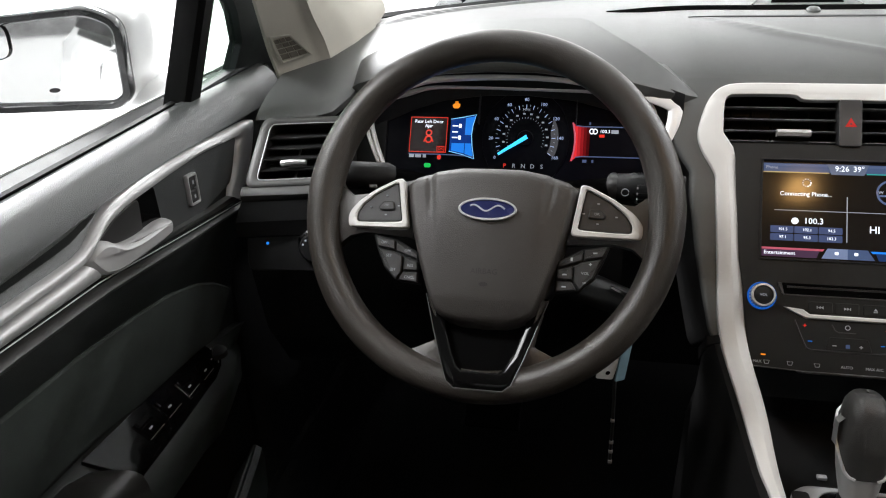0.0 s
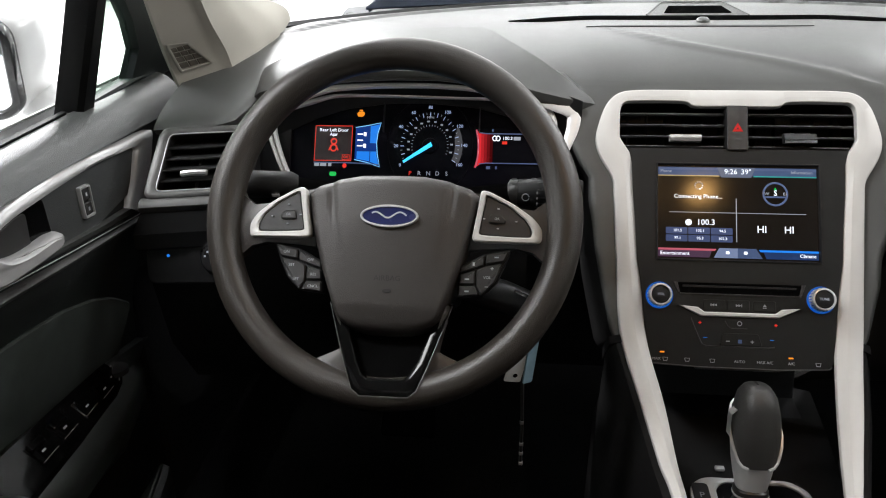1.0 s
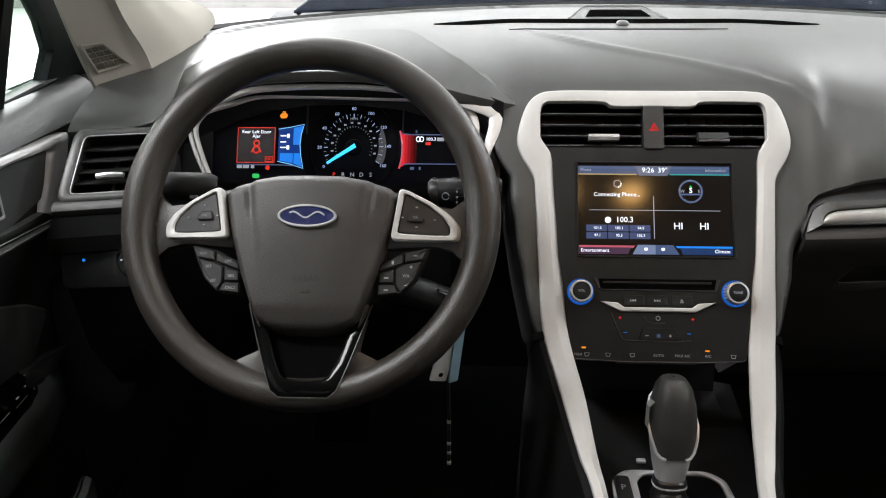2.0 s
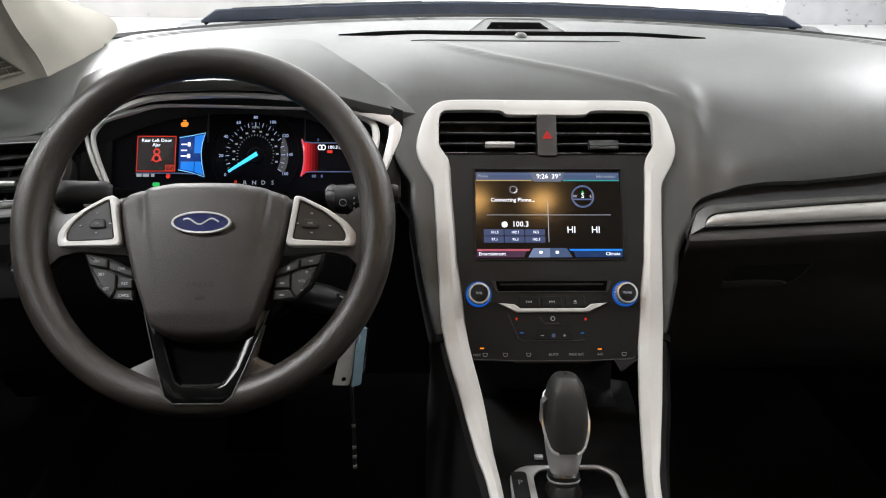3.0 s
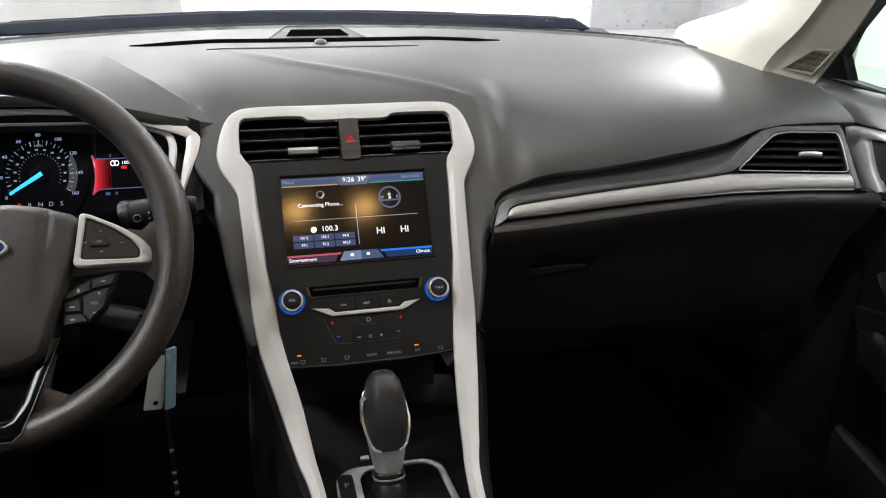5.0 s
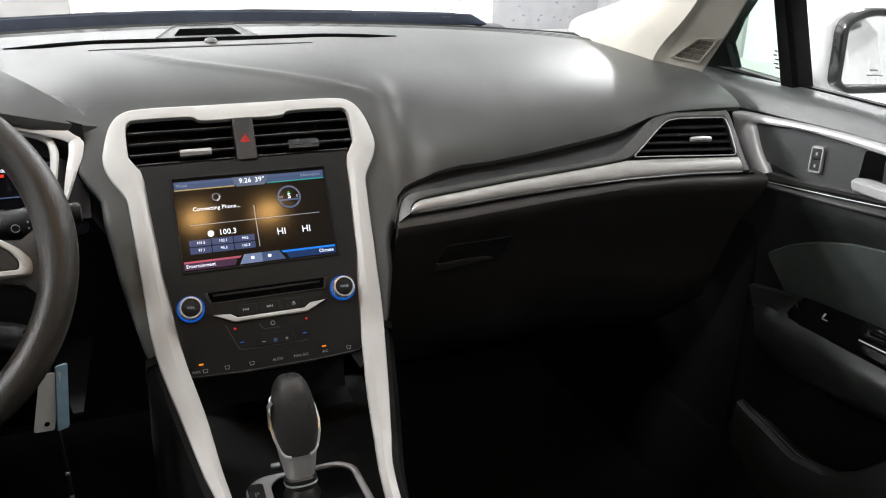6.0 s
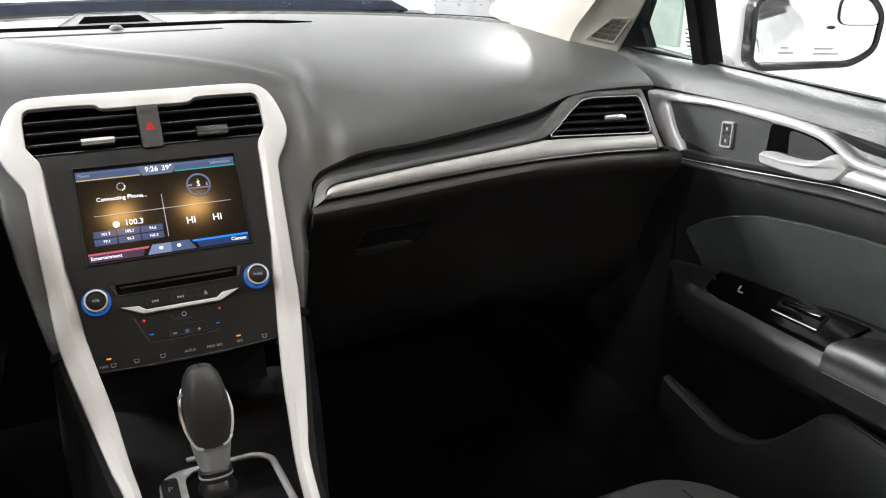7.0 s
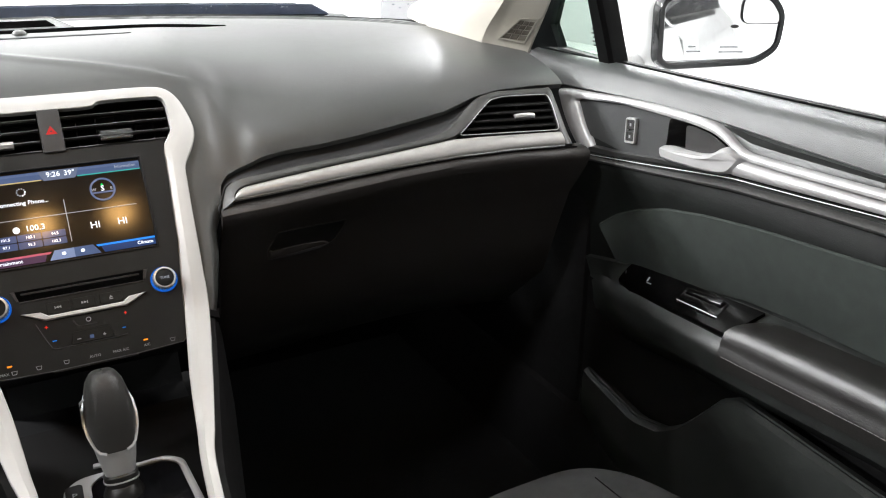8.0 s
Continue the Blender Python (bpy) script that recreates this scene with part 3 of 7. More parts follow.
cols = []
edge = []
for x in xs:
    deep = x > 0.134 or x < -0.30
    short = QS + ([1.04, 1.08, 1.11] if not deep else [])
    trim = float(np.interp(x, [0.1734, 0.176, 0.180, 0.187, 0.195, 0.200, 0.210, 0.220, 0.26, 0.30], [0.0, 0.09, 0.12, 0.15, 0.13, 0.11, 0.075, 0.06, 0.06, 0.0]))
    cols.append([bm.verts.new(pad_point(x, q)) for q in (QS + [1 + (q - 1) * (1 - trim) for q in LOWER] if deep else short)])
    if 0.134 < x < FLANK + 0.0001:
        low = [flank_point(float(x), float(s)) for s in np.linspace(END_S, 0.203, 25)[1:]]
        cols[-1] += [bm.verts.new(p) for p in low]
        edge = low
for a, b in zip(cols, cols[1:]):
    for j in range(min(len(a), len(b)) - 1):
        bm.faces.new((a[j], b[j], b[j + 1], a[j + 1]))
part("top_pad", thicken(bm, V(0, 0.006, -0.007)), PAD, dash, "charcoal grained soft-touch pad")


def bolster(sx):
    """The tower's flank beside the bezel, from the pad's shoulder down to the console."""
    rows = []
    for s in np.linspace(-0.100 if sx < 0 else END_S - 0.004, 0.202, 44):
        ox = float(np.interp(s, BEZ_S, BEZ_X))
        if sx < 0:
            wd = float(np.interp(s, [-0.10, -0.075, -0.05, -0.02, 0.01, 0.04, 0.10, 0.19, 0.203], [0.062, 0.050, 0.035, 0.027, 0.025, 0.027, 0.022, 0.010, 0.004]))
            base = -0.0028 - 0.0037 * min(1, max(0, (-0.05 - s) / 0.056)) ** 2
        else:
            wd = float(np.interp(s, [0.03, 0.045, 0.06, 0.13, 0.19, 0.203], [0.040, 0.030, 0.026, 0.022, 0.011, 0.004]))
            base = -0.0026
        drop = (0.0, 0.0, 0.0, 0.0, 0.0004, 0.0016, 0.005, 0.02, 0.10, 0.2)
        across = (0.0, 0.25, 0.5, 0.75, 0.90, 0.97, 1.02, 1.05, 1.07, 1.08)
        inner = ox - 0.006
        rows.append([on_stack(sx * (inner + (wd + 0.006) * k), s, base - d) for k, d in zip(across, drop)])
    part("side_bolster", sheet([r[:7] for r in rows], 0.003, (0, 0.9, -0.3)), PAD, dash, "charcoal grained side bolster", smooth=60)
    # The side is coloured near-black, where the pad plastic would lie in shade.
    part("bolster_shaded_side", sheet([r[6:] for r in rows], 0.003, (-sx, 0, 0)), LOW, dash, "side of the centre tower, coloured near-black for shade", smooth=60)


bolster(-1)
part("bolster_side", sheet([[p + V(-0.0005, 0, 0), p + V(0.002, 0.012, -0.008), p + V(0.004, 0.06, -0.03), p + V(0.005, 0.16, -0.09)] for p in edge], 0.003, (-1, 0, 0)), PAD, dash, "charcoal grained bolster flank", smooth=60)

# defroster slot, its lip and the sensor pod
for name, x0, x1, y0, dep, mat, lift in [("defroster_slot", -0.270, 0.270, 0.250, 0.028, DEEP, 0.0008), ("front_slot", -0.165, 0.125, 0.203, 0.006, BLACK, 0.0008)]:
    rows = []
    for x in np.linspace(x0, x1, 41):
        yy = y0 + 0.28 * x * x if y0 > 0.21 else y0
        taper = min(1.0, (x - x0) / 0.06 + 0.15, (x1 - x) / 0.06 + 0.15)
        rows.append([pad_at(x, yy + dep * taper * k) + V(0, 0, lift) for k in (0.5, 0.17, -0.17, -0.5)])
    part(name, sheet(rows, 0.004, (0, 0, -1)), mat, dash)
for k in range(46):
    x = -0.25 + 0.0108 * k
    if -0.07 < x < 0.05:
        continue
    yy = 0.250 + 0.28 * x * x
    a, b = pad_at(x, yy + 0.009), pad_at(x, yy - 0.009)
    part("defroster_rib", tube([a + V(0, 0, 0.0004), b + V(0, 0, 0.0004)], 0.0008, 5), DEEP, dash)


def pod_at(u, k, w=0.0):
    """The sensor pod's sloping face: u across (-1 to 1), k from its foot to its crest."""
    p = pad_at(-0.010 + u * (0.069 - 0.026 * k), 0.268)
    return p + V(0, 0.052 * k, 0.0005 + 0.0105 * k) + V(0, -0.25, 0.97) * w


crest = [[pod_at(u / 8 - 1, k) for k in (0.0, 0.1, 0.4, 0.7, 0.93, 1.0)] + [pod_at(u / 8 - 1, 1.0) + V(0, 0.006, -0.002), pod_at(u / 8 - 1, 1.0) + V(0, 0.03, -0.025)] for u in range(17)]
part("sensor_pod", sheet(crest, 0.012, (0, 0.1, -1)), PAD, dash, "charcoal sensor pod at the windscreen")
part("pod_edge", tube([pod_at(-1, 0.02), pod_at(-1, 0.9), pod_at(-0.93, 1.0), pod_at(0, 1.0), pod_at(0.93, 1.0), pod_at(1, 0.9), pod_at(1, 0.02)], 0.0013, 6), PAD, dash)
part("sensor_window", sheet([[pod_at(u, k, 0.0012) for k in (0.16, 0.4, 0.66)] for u in (-0.68, -0.3, 0.0, 0.35, 0.72)], 0.002, (0, 0, -1)), DEEP, dash, "black sensor window")
part("sun_sensor", turned([(0.009, -0.002), (0.0088, 0.002), (0.007, 0.0042), (0.003, 0.0054)], Matrix.Translation(pad_at(-0.010, 0.228)) @ pose(0, 0, 0, 10), 16), PAD, dash)


# the passenger-side face: one sloping plane
def face_r(x, z, w=0.0):
    return V(x, 0.0285 - 0.2275 * x + 0.92 * (z - 0.93), z) + V(-0.165, -0.725, 0.667) * w


def face_l(x, z, w=0.0):
    p = face_r(-x, z, w)
    return V(x, p.y + 0.010, p.z)


def smooth_pairs(pairs, n):
    """Two lines side by side, given as pairs of points, made smooth."""
    q = spline([Vector((*a, *b)) for a, b in pairs], n)
    return [((p[0], p[1]), (p[2], p[3])) for p in q]


LOWX = [0.165, 0.187, 0.2357, 0.3125, 0.3925, 0.4756, 0.5609, 0.6261, 0.655]
LOWZ = [0.8935, 0.8975, 0.9022, 0.9108, 0.9188, 0.9256, 0.9293, 0.9300, 0.930]
UPX = [0.187, 0.1895, 0.1942, 0.2024, 0.2402, 0.318, 0.3991, 0.4583, 0.478, 0.5263, 0.655]
UPZ = [0.8985, 0.9030, 0.9066, 0.9098, 0.9152, 0.9252, 0.9346, 0.9418, 0.9446, 0.9456, 0.9458]
BULLX = [0.165, 0.2331, 0.3098, 0.3901, 0.4736, 0.5587, 0.655]
BULLZ = [0.8880, 0.8946, 0.9036, 0.9130, 0.9213, 0.9249, 0.9246]
# the dark satin border: above the strip, up the vent's slope, over it and down its far side
BORDER = smooth_pairs([((0.1863, 0.8965), (0.1695, 0.8890)), ((0.1880, 0.9020), (0.1725, 0.9000)), ((0.1930, 0.9072), (0.1772, 0.9092)), ((0.2024, 0.9108), (0.1884, 0.9160)), ((0.2160, 0.9130), (0.2080, 0.9198)), ((0.2402, 0.9162), (0.243, 0.9239)), ((0.318, 0.9262), (0.3208, 0.9331)),
                       ((0.3991, 0.9356), (0.4018, 0.9417)), ((0.4583, 0.9430), (0.4535, 0.9498)), ((0.478, 0.9465), (0.4772, 0.9571)), ((0.4875, 0.9495), (0.4880, 0.9628)), ((0.5072, 0.9600), (0.4996, 0.9700)), ((0.5317, 0.9756), (0.5232, 0.9850)),
                       ((0.5480, 0.9855), (0.5400, 0.9925)), ((0.5600, 0.9893), (0.5600, 0.9962)), ((0.5750, 0.9902), (0.575, 0.9972)), ((0.6250, 0.9905), (0.630, 0.9982)), ((0.6345, 0.9890), (0.6425, 0.9970)), ((0.6355, 0.9761), (0.6432, 0.9795)),
                       ((0.6325, 0.9560), (0.6420, 0.9570)), ((0.6313, 0.9466), (0.6415, 0.9430)), ((0.632, 0.930), (0.6418, 0.930))], 120)
def border_ring(lo, up):
    """One section of the border: it dips behind the pad at its pointed start."""
    dip = 0.0045 * (1 - ease(0.172, 0.205, up[0]))
    mid = lambda k: (up[0] * k + lo[0] * (1 - k), up[1] * k + lo[1] * (1 - k))
    return [face_r(*mid(1), -0.012 - dip), face_r(*mid(1), 0.0006 - dip), face_r(*mid(0.8), 0.0024 - dip), face_r(*mid(0.25), 0.0030 - 0.5 * dip), face_r(*mid(0), 0.0018), face_r(*mid(0), -0.012)]


part("trim_border", loft([border_ring(lo, up) for lo, up in BORDER]), VENTTRIM, dash, "dark satin border sweeping up round the vent", smooth=25)
PADX = [0.165, 0.18, 0.205, 0.25, 0.33, 0.413, 0.492, 0.526, 0.551, 0.60, 0.655]
PADZ = [0.905, 0.925, 0.940, 0.950, 0.957, 0.968, 0.981, 0.991, 0.998, 1.002, 1.003]
# The hollow is built in a darker plastic than the pad above.
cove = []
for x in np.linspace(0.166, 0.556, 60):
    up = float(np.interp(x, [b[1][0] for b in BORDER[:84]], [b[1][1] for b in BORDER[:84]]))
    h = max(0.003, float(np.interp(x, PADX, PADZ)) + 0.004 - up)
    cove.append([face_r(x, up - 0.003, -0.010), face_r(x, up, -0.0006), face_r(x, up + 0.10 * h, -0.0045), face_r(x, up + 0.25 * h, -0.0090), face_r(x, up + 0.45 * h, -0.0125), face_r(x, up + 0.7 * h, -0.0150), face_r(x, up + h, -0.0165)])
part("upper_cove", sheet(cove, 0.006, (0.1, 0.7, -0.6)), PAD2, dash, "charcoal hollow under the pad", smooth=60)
strip = []
for x in list(np.linspace(0.1872, 0.206, 14)) + list(np.linspace(0.21, 0.6312, 70)):
    lo, up = float(np.interp(x, LOWX, LOWZ)), float(np.interp(x, UPX, UPZ))
    h = max(0.0006, up - lo)
    k = min(1.0, h / 0.012)
    strip.append([face_r(x, lo, -0.008), face_r(x, lo, 0.0005), face_r(x, lo + 0.12 * h, 0.0005 + 0.0030 * k), face_r(x, lo + 0.35 * h, 0.0005 + 0.0046 * k), face_r(x, lo + 0.65 * h, 0.0005 + 0.0044 * k), face_r(x, lo + 0.9 * h, 0.0005 + 0.0024 * k), face_r(x, up, 0.0003), face_r(x, up, -0.008)])
part("trim_strip", sheet(strip, 0.003, (0.1, 0.7, -0.6)), STRIP, dash, "satin silver trim strip with a pointed end", smooth=50)
part("strip_lower_lip", sheet([[face_r(x, float(np.interp(x, LOWX, LOWZ)) - d, w) for d, w in ((0.0005, -0.004), (0.004, -0.009), (0.009, -0.012), (0.014, -0.014))] for x in np.linspace(0.1705, 0.650, 40)], 0.006, (0.1, 0.7, -0.6)), BLACK, dash)
part("chrome_line", tube([face_r(x, float(np.interp(x, LOWX, LOWZ)) - 0.0006, 0.0004) for x in np.linspace(0.188, 0.631, 40)], 0.0005, 6), CHROME, dash, "fine bright line")


def air_vent(outline, hole, m, slats, tab, label, tilt):
    """A dash vent: a border, a dark box, slats and a chrome tab."""
    v = thing("air_vent", m(*outline[0], 0), label, "air vent", group="dashboard air vents")
    if outline[0][0] < 0:
        part("surround", band(outline, hole, m, -0.012, 0.003, 0.0012), VENTTRIM, v, "dark satin surround")
    wall = bmesh.new()
    loft([[m(p[0], p[1], -0.002) for p in hole], [m(p[0], p[1], -0.05) for p in hole], [m(p[0] * 0.999, p[1], -0.05) for p in inset(hole, 0.012)]], cap=False, into=wall)
    wall.faces.new([wall.verts.new(m(p[0], p[1], -0.05)) for p in inset(hole, 0.012)])
    part("vent_box", wall, BLACK, v)
    part("bright_edge", tube([m(p[0], p[1], 0.0024) for p in hole + hole[:1]], 0.0007, 6), SATIN, v, "thin satin edge line")
    for z in slats:
        pts = []
        n = len(hole)
        for i in range(n):
            a, b = hole[i], hole[(i + 1) % n]
            if (a[1] - z) * (b[1] - z) < 0:
                pts.append(a[0] + (b[0] - a[0]) * (z - a[1]) / (b[1] - a[1]))
        if len(pts) < 2:
            continue
        x0, x1 = min(pts), max(pts)
        part("slat", loft([[m(x, z + dz, w) for w, dz in ((-0.003, 0.0009), (-0.0025, 0.0), (-0.004, -0.0008), (-0.024, tilt - 0.001), (-0.024, tilt + 0.001))] for x in (x0, x1)]), SLAT, v)
    tx, tz = tab
    part("tab", loft([[m(x, tz + dz, w) for dz, w in ((-0.0022, -0.002), (-0.0024, 0.002 + b), (-0.0008, 0.0038 + b), (0.0009, 0.0036 + b), (0.0018, 0.002 + b), (0.0018, -0.002))] for x, b in [(tx + 0.002 * k, 0.0022 - 0.000045 * k * k) for k in range(-7, 8)]]), KNOBRIM, v, "chrome thumb tab")
    part("vane", plate([(tx - 0.002, tz - 0.018), (tx + 0.002, tz - 0.018), (tx + 0.002, tz + 0.018), (tx - 0.002, tz + 0.018)], m, -0.03, -0.012, 0.0005), SLAT, v)
    return v


in_r = rounded([(0.4890, 0.9478), (0.6313, 0.9472), (0.6352, 0.9761), (0.6348, 0.9898), (0.5700, 0.9898), (0.5510, 0.9868), (0.5317, 0.9752), (0.5085, 0.9597)], 0.006, 3)
air_vent(in_r, in_r, face_r, [0.9555, 0.9640, 0.9725, 0.9810], (0.590, 0.9665), "wedge-shaped passenger air vent with black slats and chrome tab", 0.012)
out_l = rounded([(-0.663, 0.937), (-0.56, 0.937), (-0.548, 0.97), (-0.555, 1.000), (-0.60, 1.001), (-0.656, 1.001)], 0.010, 4)
in_l = rounded([(-0.650, 0.943), (-0.568, 0.943), (-0.556, 0.97), (-0.562, 0.994), (-0.60, 0.9945), (-0.645, 0.9945)], 0.006, 4)
air_vent(out_l, in_l, face_l, [0.953, 0.963, 0.973, 0.983], (-0.612, 0.9585), "driver-side air vent with black slats and chrome tab", 0.012)
part("left_cove", sheet([[face_l(x, z, w) for z, w in ((0.938, 0.0), (0.934, 0.003), (0.929, 0.002), (0.926, -0.006))] for x in np.linspace(-0.665, -0.55, 12)], 0.006, (-0.1, 0.7, -0.6)), VENTTRIM, dash, "dark satin sill under the vent")
part("left_lip", sheet([[face_l(x, z, w) for z, w in ((0.928, -0.006), (0.920, -0.002), (0.906, 0.001), (0.896, -0.01))] for x in np.linspace(-0.665, -0.54, 12)], 0.006, (-0.1, 0.7, -0.6)), NEARBLACK, dash)

# lower dashboard, both sides
lowr = []
for x in np.linspace(0.1685, 0.665, 30):
    z0 = float(np.interp(x, BULLX, BULLZ))
    y0 = face_r(x, z0, -0.006).y
    lowr.append([V(x, y0 + 0.016, z0 + 0.001), V(x, y0 + 0.004, z0), V(x, y0 - 0.003, z0 - 0.003), V(x, y0 - 0.006, z0 - 0.008), V(x, y0 - 0.005, z0 - 0.014), V(x, y0 + 0.001, z0 - 0.026), V(x, y0 + 0.016, z0 - 0.048), V(x, y0 + 0.036, z0 - 0.075), V(x, y0 + 0.056, z0 - 0.125), V(x, y0 + 0.09, z0 - 0.22), V(x, y0 + 0.20, z0 - 0.32), V(x, y0 + 0.45, z0 - 0.35)])
part("glove_box_lid", sheet(lowr, 0.008, (0, 1, 0)), GLOVE, dash, "black glove box lid with a rounded top edge")


def glove(x, z, w):
    """On the glove box lid, w towards the seat."""
    z0 = float(np.interp(x, BULLX, BULLZ))
    y0 = face_r(x, z0, -0.006).y
    return V(x, y0 + float(np.interp(z0 - z, [0.014, 0.026, 0.048, 0.075, 0.125], [-0.005, 0.001, 0.016, 0.036, 0.056])) - w, z)



RECESS = rounded([(0.230, 0.810), (0.232, 0.795), (0.268, 0.797), (0.302, 0.803), (0.316, 0.809), (0.325, 0.817), (0.333, 0.848), (0.286, 0.8455), (0.239, 0.843)], 0.004, 3)
part("glove_handle", band(RECESS, inset(RECESS, 0.0016), glove, -0.004, 0.0022, 0.0008), GLOVE, dash, "thin raised rim round the handle recess")
# Not sunk into the lid: a darker colour gives the look of shade.
part("handle_recess", plate(inset(RECESS, 0.0014), glove, -0.004, 0.0008, 0.0004), BUTTON, dash, "plate darkened to look like a shaded handle recess")
part("glove_pull", plate(rounded([(0.231, 0.811), (0.233, 0.796), (0.268, 0.798), (0.302, 0.804), (0.314, 0.810), (0.304, 0.8155), (0.278, 0.8165), (0.244, 0.8125)], 0.003), glove, -0.002, 0.0036, 0.0016), BUTTONPLATE, dash, "dark grey pull plate")
lowl = []
for x in np.linspace(-0.665, -0.235, 24):
    z0 = 0.905
    y0 = -0.105 + 0.25 * max(0, min(0.19, x + 0.64))
    lowl.append([V(x, y0, z0), V(x, y0 - 0.004, z0 - 0.01), V(x, y0 - 0.012, z0 - 0.06), V(x, y0 + 0.01, z0 - 0.16), V(x, y0 + 0.06, z0 - 0.24), V(x, y0 + 0.16, z0 - 0.30), V(x, y0 + 0.45, z0 - 0.33)])
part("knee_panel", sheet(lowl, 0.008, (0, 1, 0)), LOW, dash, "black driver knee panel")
hs = basis((-0.60, -0.118, 0.875), (1, 0.1, 0), (0, 0.25, 1))
sw = thing("headlight_switch", (-0.60, -0.118, 0.875), "round black headlight knob with chrome rim on a dark panel", "headlight switch")
part("switch_plate", plate(rounded(rect(-0.01, 0, 0.10, 0.062), 0.012), hs, -0.004, 0.004, 0.002), BLACK, sw)
part("knob_ring", turned([(0.020, 0.0), (0.020, 0.008), (0.018, 0.010), (0.0175, 0.006)], hs @ pose(0.022, 0.0, 0.002), 28), CHROME, sw, "chrome ring")
part("knob", turned([(0.017, 0.0), (0.0165, 0.014), (0.014, 0.018)], hs @ pose(0.022, 0.0, 0.002), 28), BLACK, sw)
part("dimmer_mark", plate(disc(-0.035, 0.002, 0.0018, 10), hs, 0.003, 0.0046, 0.0003), LITBLUE, sw, "small blue lit symbol")
for k in range(6):
    a = radians(20 + 28 * k)
    part("knob_mark", plate(rect(0.022 + 0.0115 * math.cos(a), 0.0115 * math.sin(a), 0.002, 0.002), hs, 0.019, 0.0207, 0.0002), LITDIM, sw)

# ---- binnacle hood over the instruments ----
HXS = [-0.585, -0.56, -0.50, -0.45, -0.394, -0.34, -0.295, -0.222, -0.18, -0.152]
HLY = [0.030, 0.025, 0.020, 0.017, 0.016, 0.017, 0.019, 0.028, 0.038, 0.048]
HLZ = [1.010, 1.027, 1.046, 1.053, 1.056, 1.055, 1.049, 1.028, 1.016, 1.0090]


CREST = [(-0.585, 0.075, 1.036), (-0.55, 0.100, 1.055), (-0.50, 0.122, 1.068), (-0.43, 0.135, 1.079), (-0.355, 0.157, 1.0820), (-0.300, 0.156, 1.0820), (-0.285, 0.140, 1.0800), (-0.262, 0.108, 1.0725), (-0.2285, 0.072, 1.0600), (-0.1975, 0.056, 1.0415), (-0.166, 0.050, 1.0180), (-0.152, 0.0495, 1.0095)]


def hood_point(x, k):
    """The hood's top from its lip (k = 0) over a flat deck to its crest (1), then down a steep back to the pad (2)."""
    ly, lz = table(x, HXS, HLY, HLZ)
    cy, cz = table(x, *zip(*CREST))
    cy = max(cy, ly + 0.002)
    if k <= 1:
        return V(x, ly + (cy - ly) * k, lz + (cz - lz) * k + 0.004 * min(1, (cy - ly) / 0.08) * math.sin(math.pi * k))
    foot = pad_at(x, cy + 0.030) + V(0, 0, -0.003)
    f = k - 1
    return V(x, cy + (foot.y - cy) * f, cz + (min(foot.z, cz) - cz) * (f * f * 0.35 + f * 0.65))


rows = []
for x in sorted(set([round(float(v), 4) for v in np.linspace(-0.585, -0.152, 72)] + [-0.300, -0.285])):
    ly, lz = table(x, HXS, HLY, HLZ)
    deep = 0.003 * ease(-0.32, -0.20, x)
    under = [V(x, ly + 0.035, lz - 0.011 - deep), V(x, ly + 0.006, lz - 0.0095 - deep), V(x, ly + 0.0015, lz - 0.0075 - deep), V(x, ly, lz - 0.0025)]
    rows.append(under + [hood_point(x, k) for k in (0, 0.03, 0.1, 0.25, 0.45, 0.65, 0.82, 0.93, 0.985, 1.0, 1.02, 1.15, 1.4, 1.7, 2.0)])
part("instrument_hood", sheet(rows, 0.004, (0, 0.3, -0.8)), PAD, dash, "charcoal grained instrument hood", smooth=30)


# ---- instrument cluster ----
TC = math.atan(0.62)
clu = thing("instrument_cluster", (-0.36, 0.05, 0.93), "lit instrument cluster with blue speedometer needle and two displays", "instrument cluster")


def dial(x, z, w=0.0):
    """On the instruments' plane: across x, height z, w towards the driver."""
    return V(x, 0.056 + 0.62 * (z - 0.994), z) + V(0, -math.cos(TC), math.sin(TC)) * w


def dial_m(x, z, w=0.0):
    return basis(dial(x, z, w), (1, 0, 0), (0, math.sin(TC), math.cos(TC)))


face = [(-0.56, 0.90), (-0.18, 0.90), (-0.185, 0.955), (-0.178, 1.002), (-0.25, 1.016), (-0.36, 1.028), (-0.47, 1.024), (-0.535, 1.008), (-0.555, 0.97)]
part("backing", plate(rounded(face, 0.01), dial, -0.012, -0.001, 0.0005), INSTRUMENT, clu, "deep black face")
# left display
LX0, LX1, LZ0, LZ1 = -0.5005, -0.4535, 0.9425, 0.9805
part("left_display", plate(rect((LX0 + LX1) / 2, (LZ0 + LZ1) / 2, LX1 - LX0, LZ1 - LZ0), dial, -0.002, 0.0, 0.0002), glow("lit_display_maroon", (0.012, 0.002, 0.002), 0.4), clu)
part("display_border", band(rect((LX0 + LX1) / 2, (LZ0 + LZ1) / 2, LX1 - LX0, LZ1 - LZ0), rect((LX0 + LX1) / 2, (LZ0 + LZ1) / 2, LX1 - LX0 - 0.0014, LZ1 - LZ0 - 0.0014), dial, 0, 0.0008, 0.0002), LITRED, clu, "thin red lit border")
words("Rear Left Door", dial_m(-0.477, 0.9755, 0.0006), 0.0058, LITWHITE, clu)
words("Ajar", dial_m(-0.477, 0.9708, 0.0006), 0.0058, LITWHITE, clu)
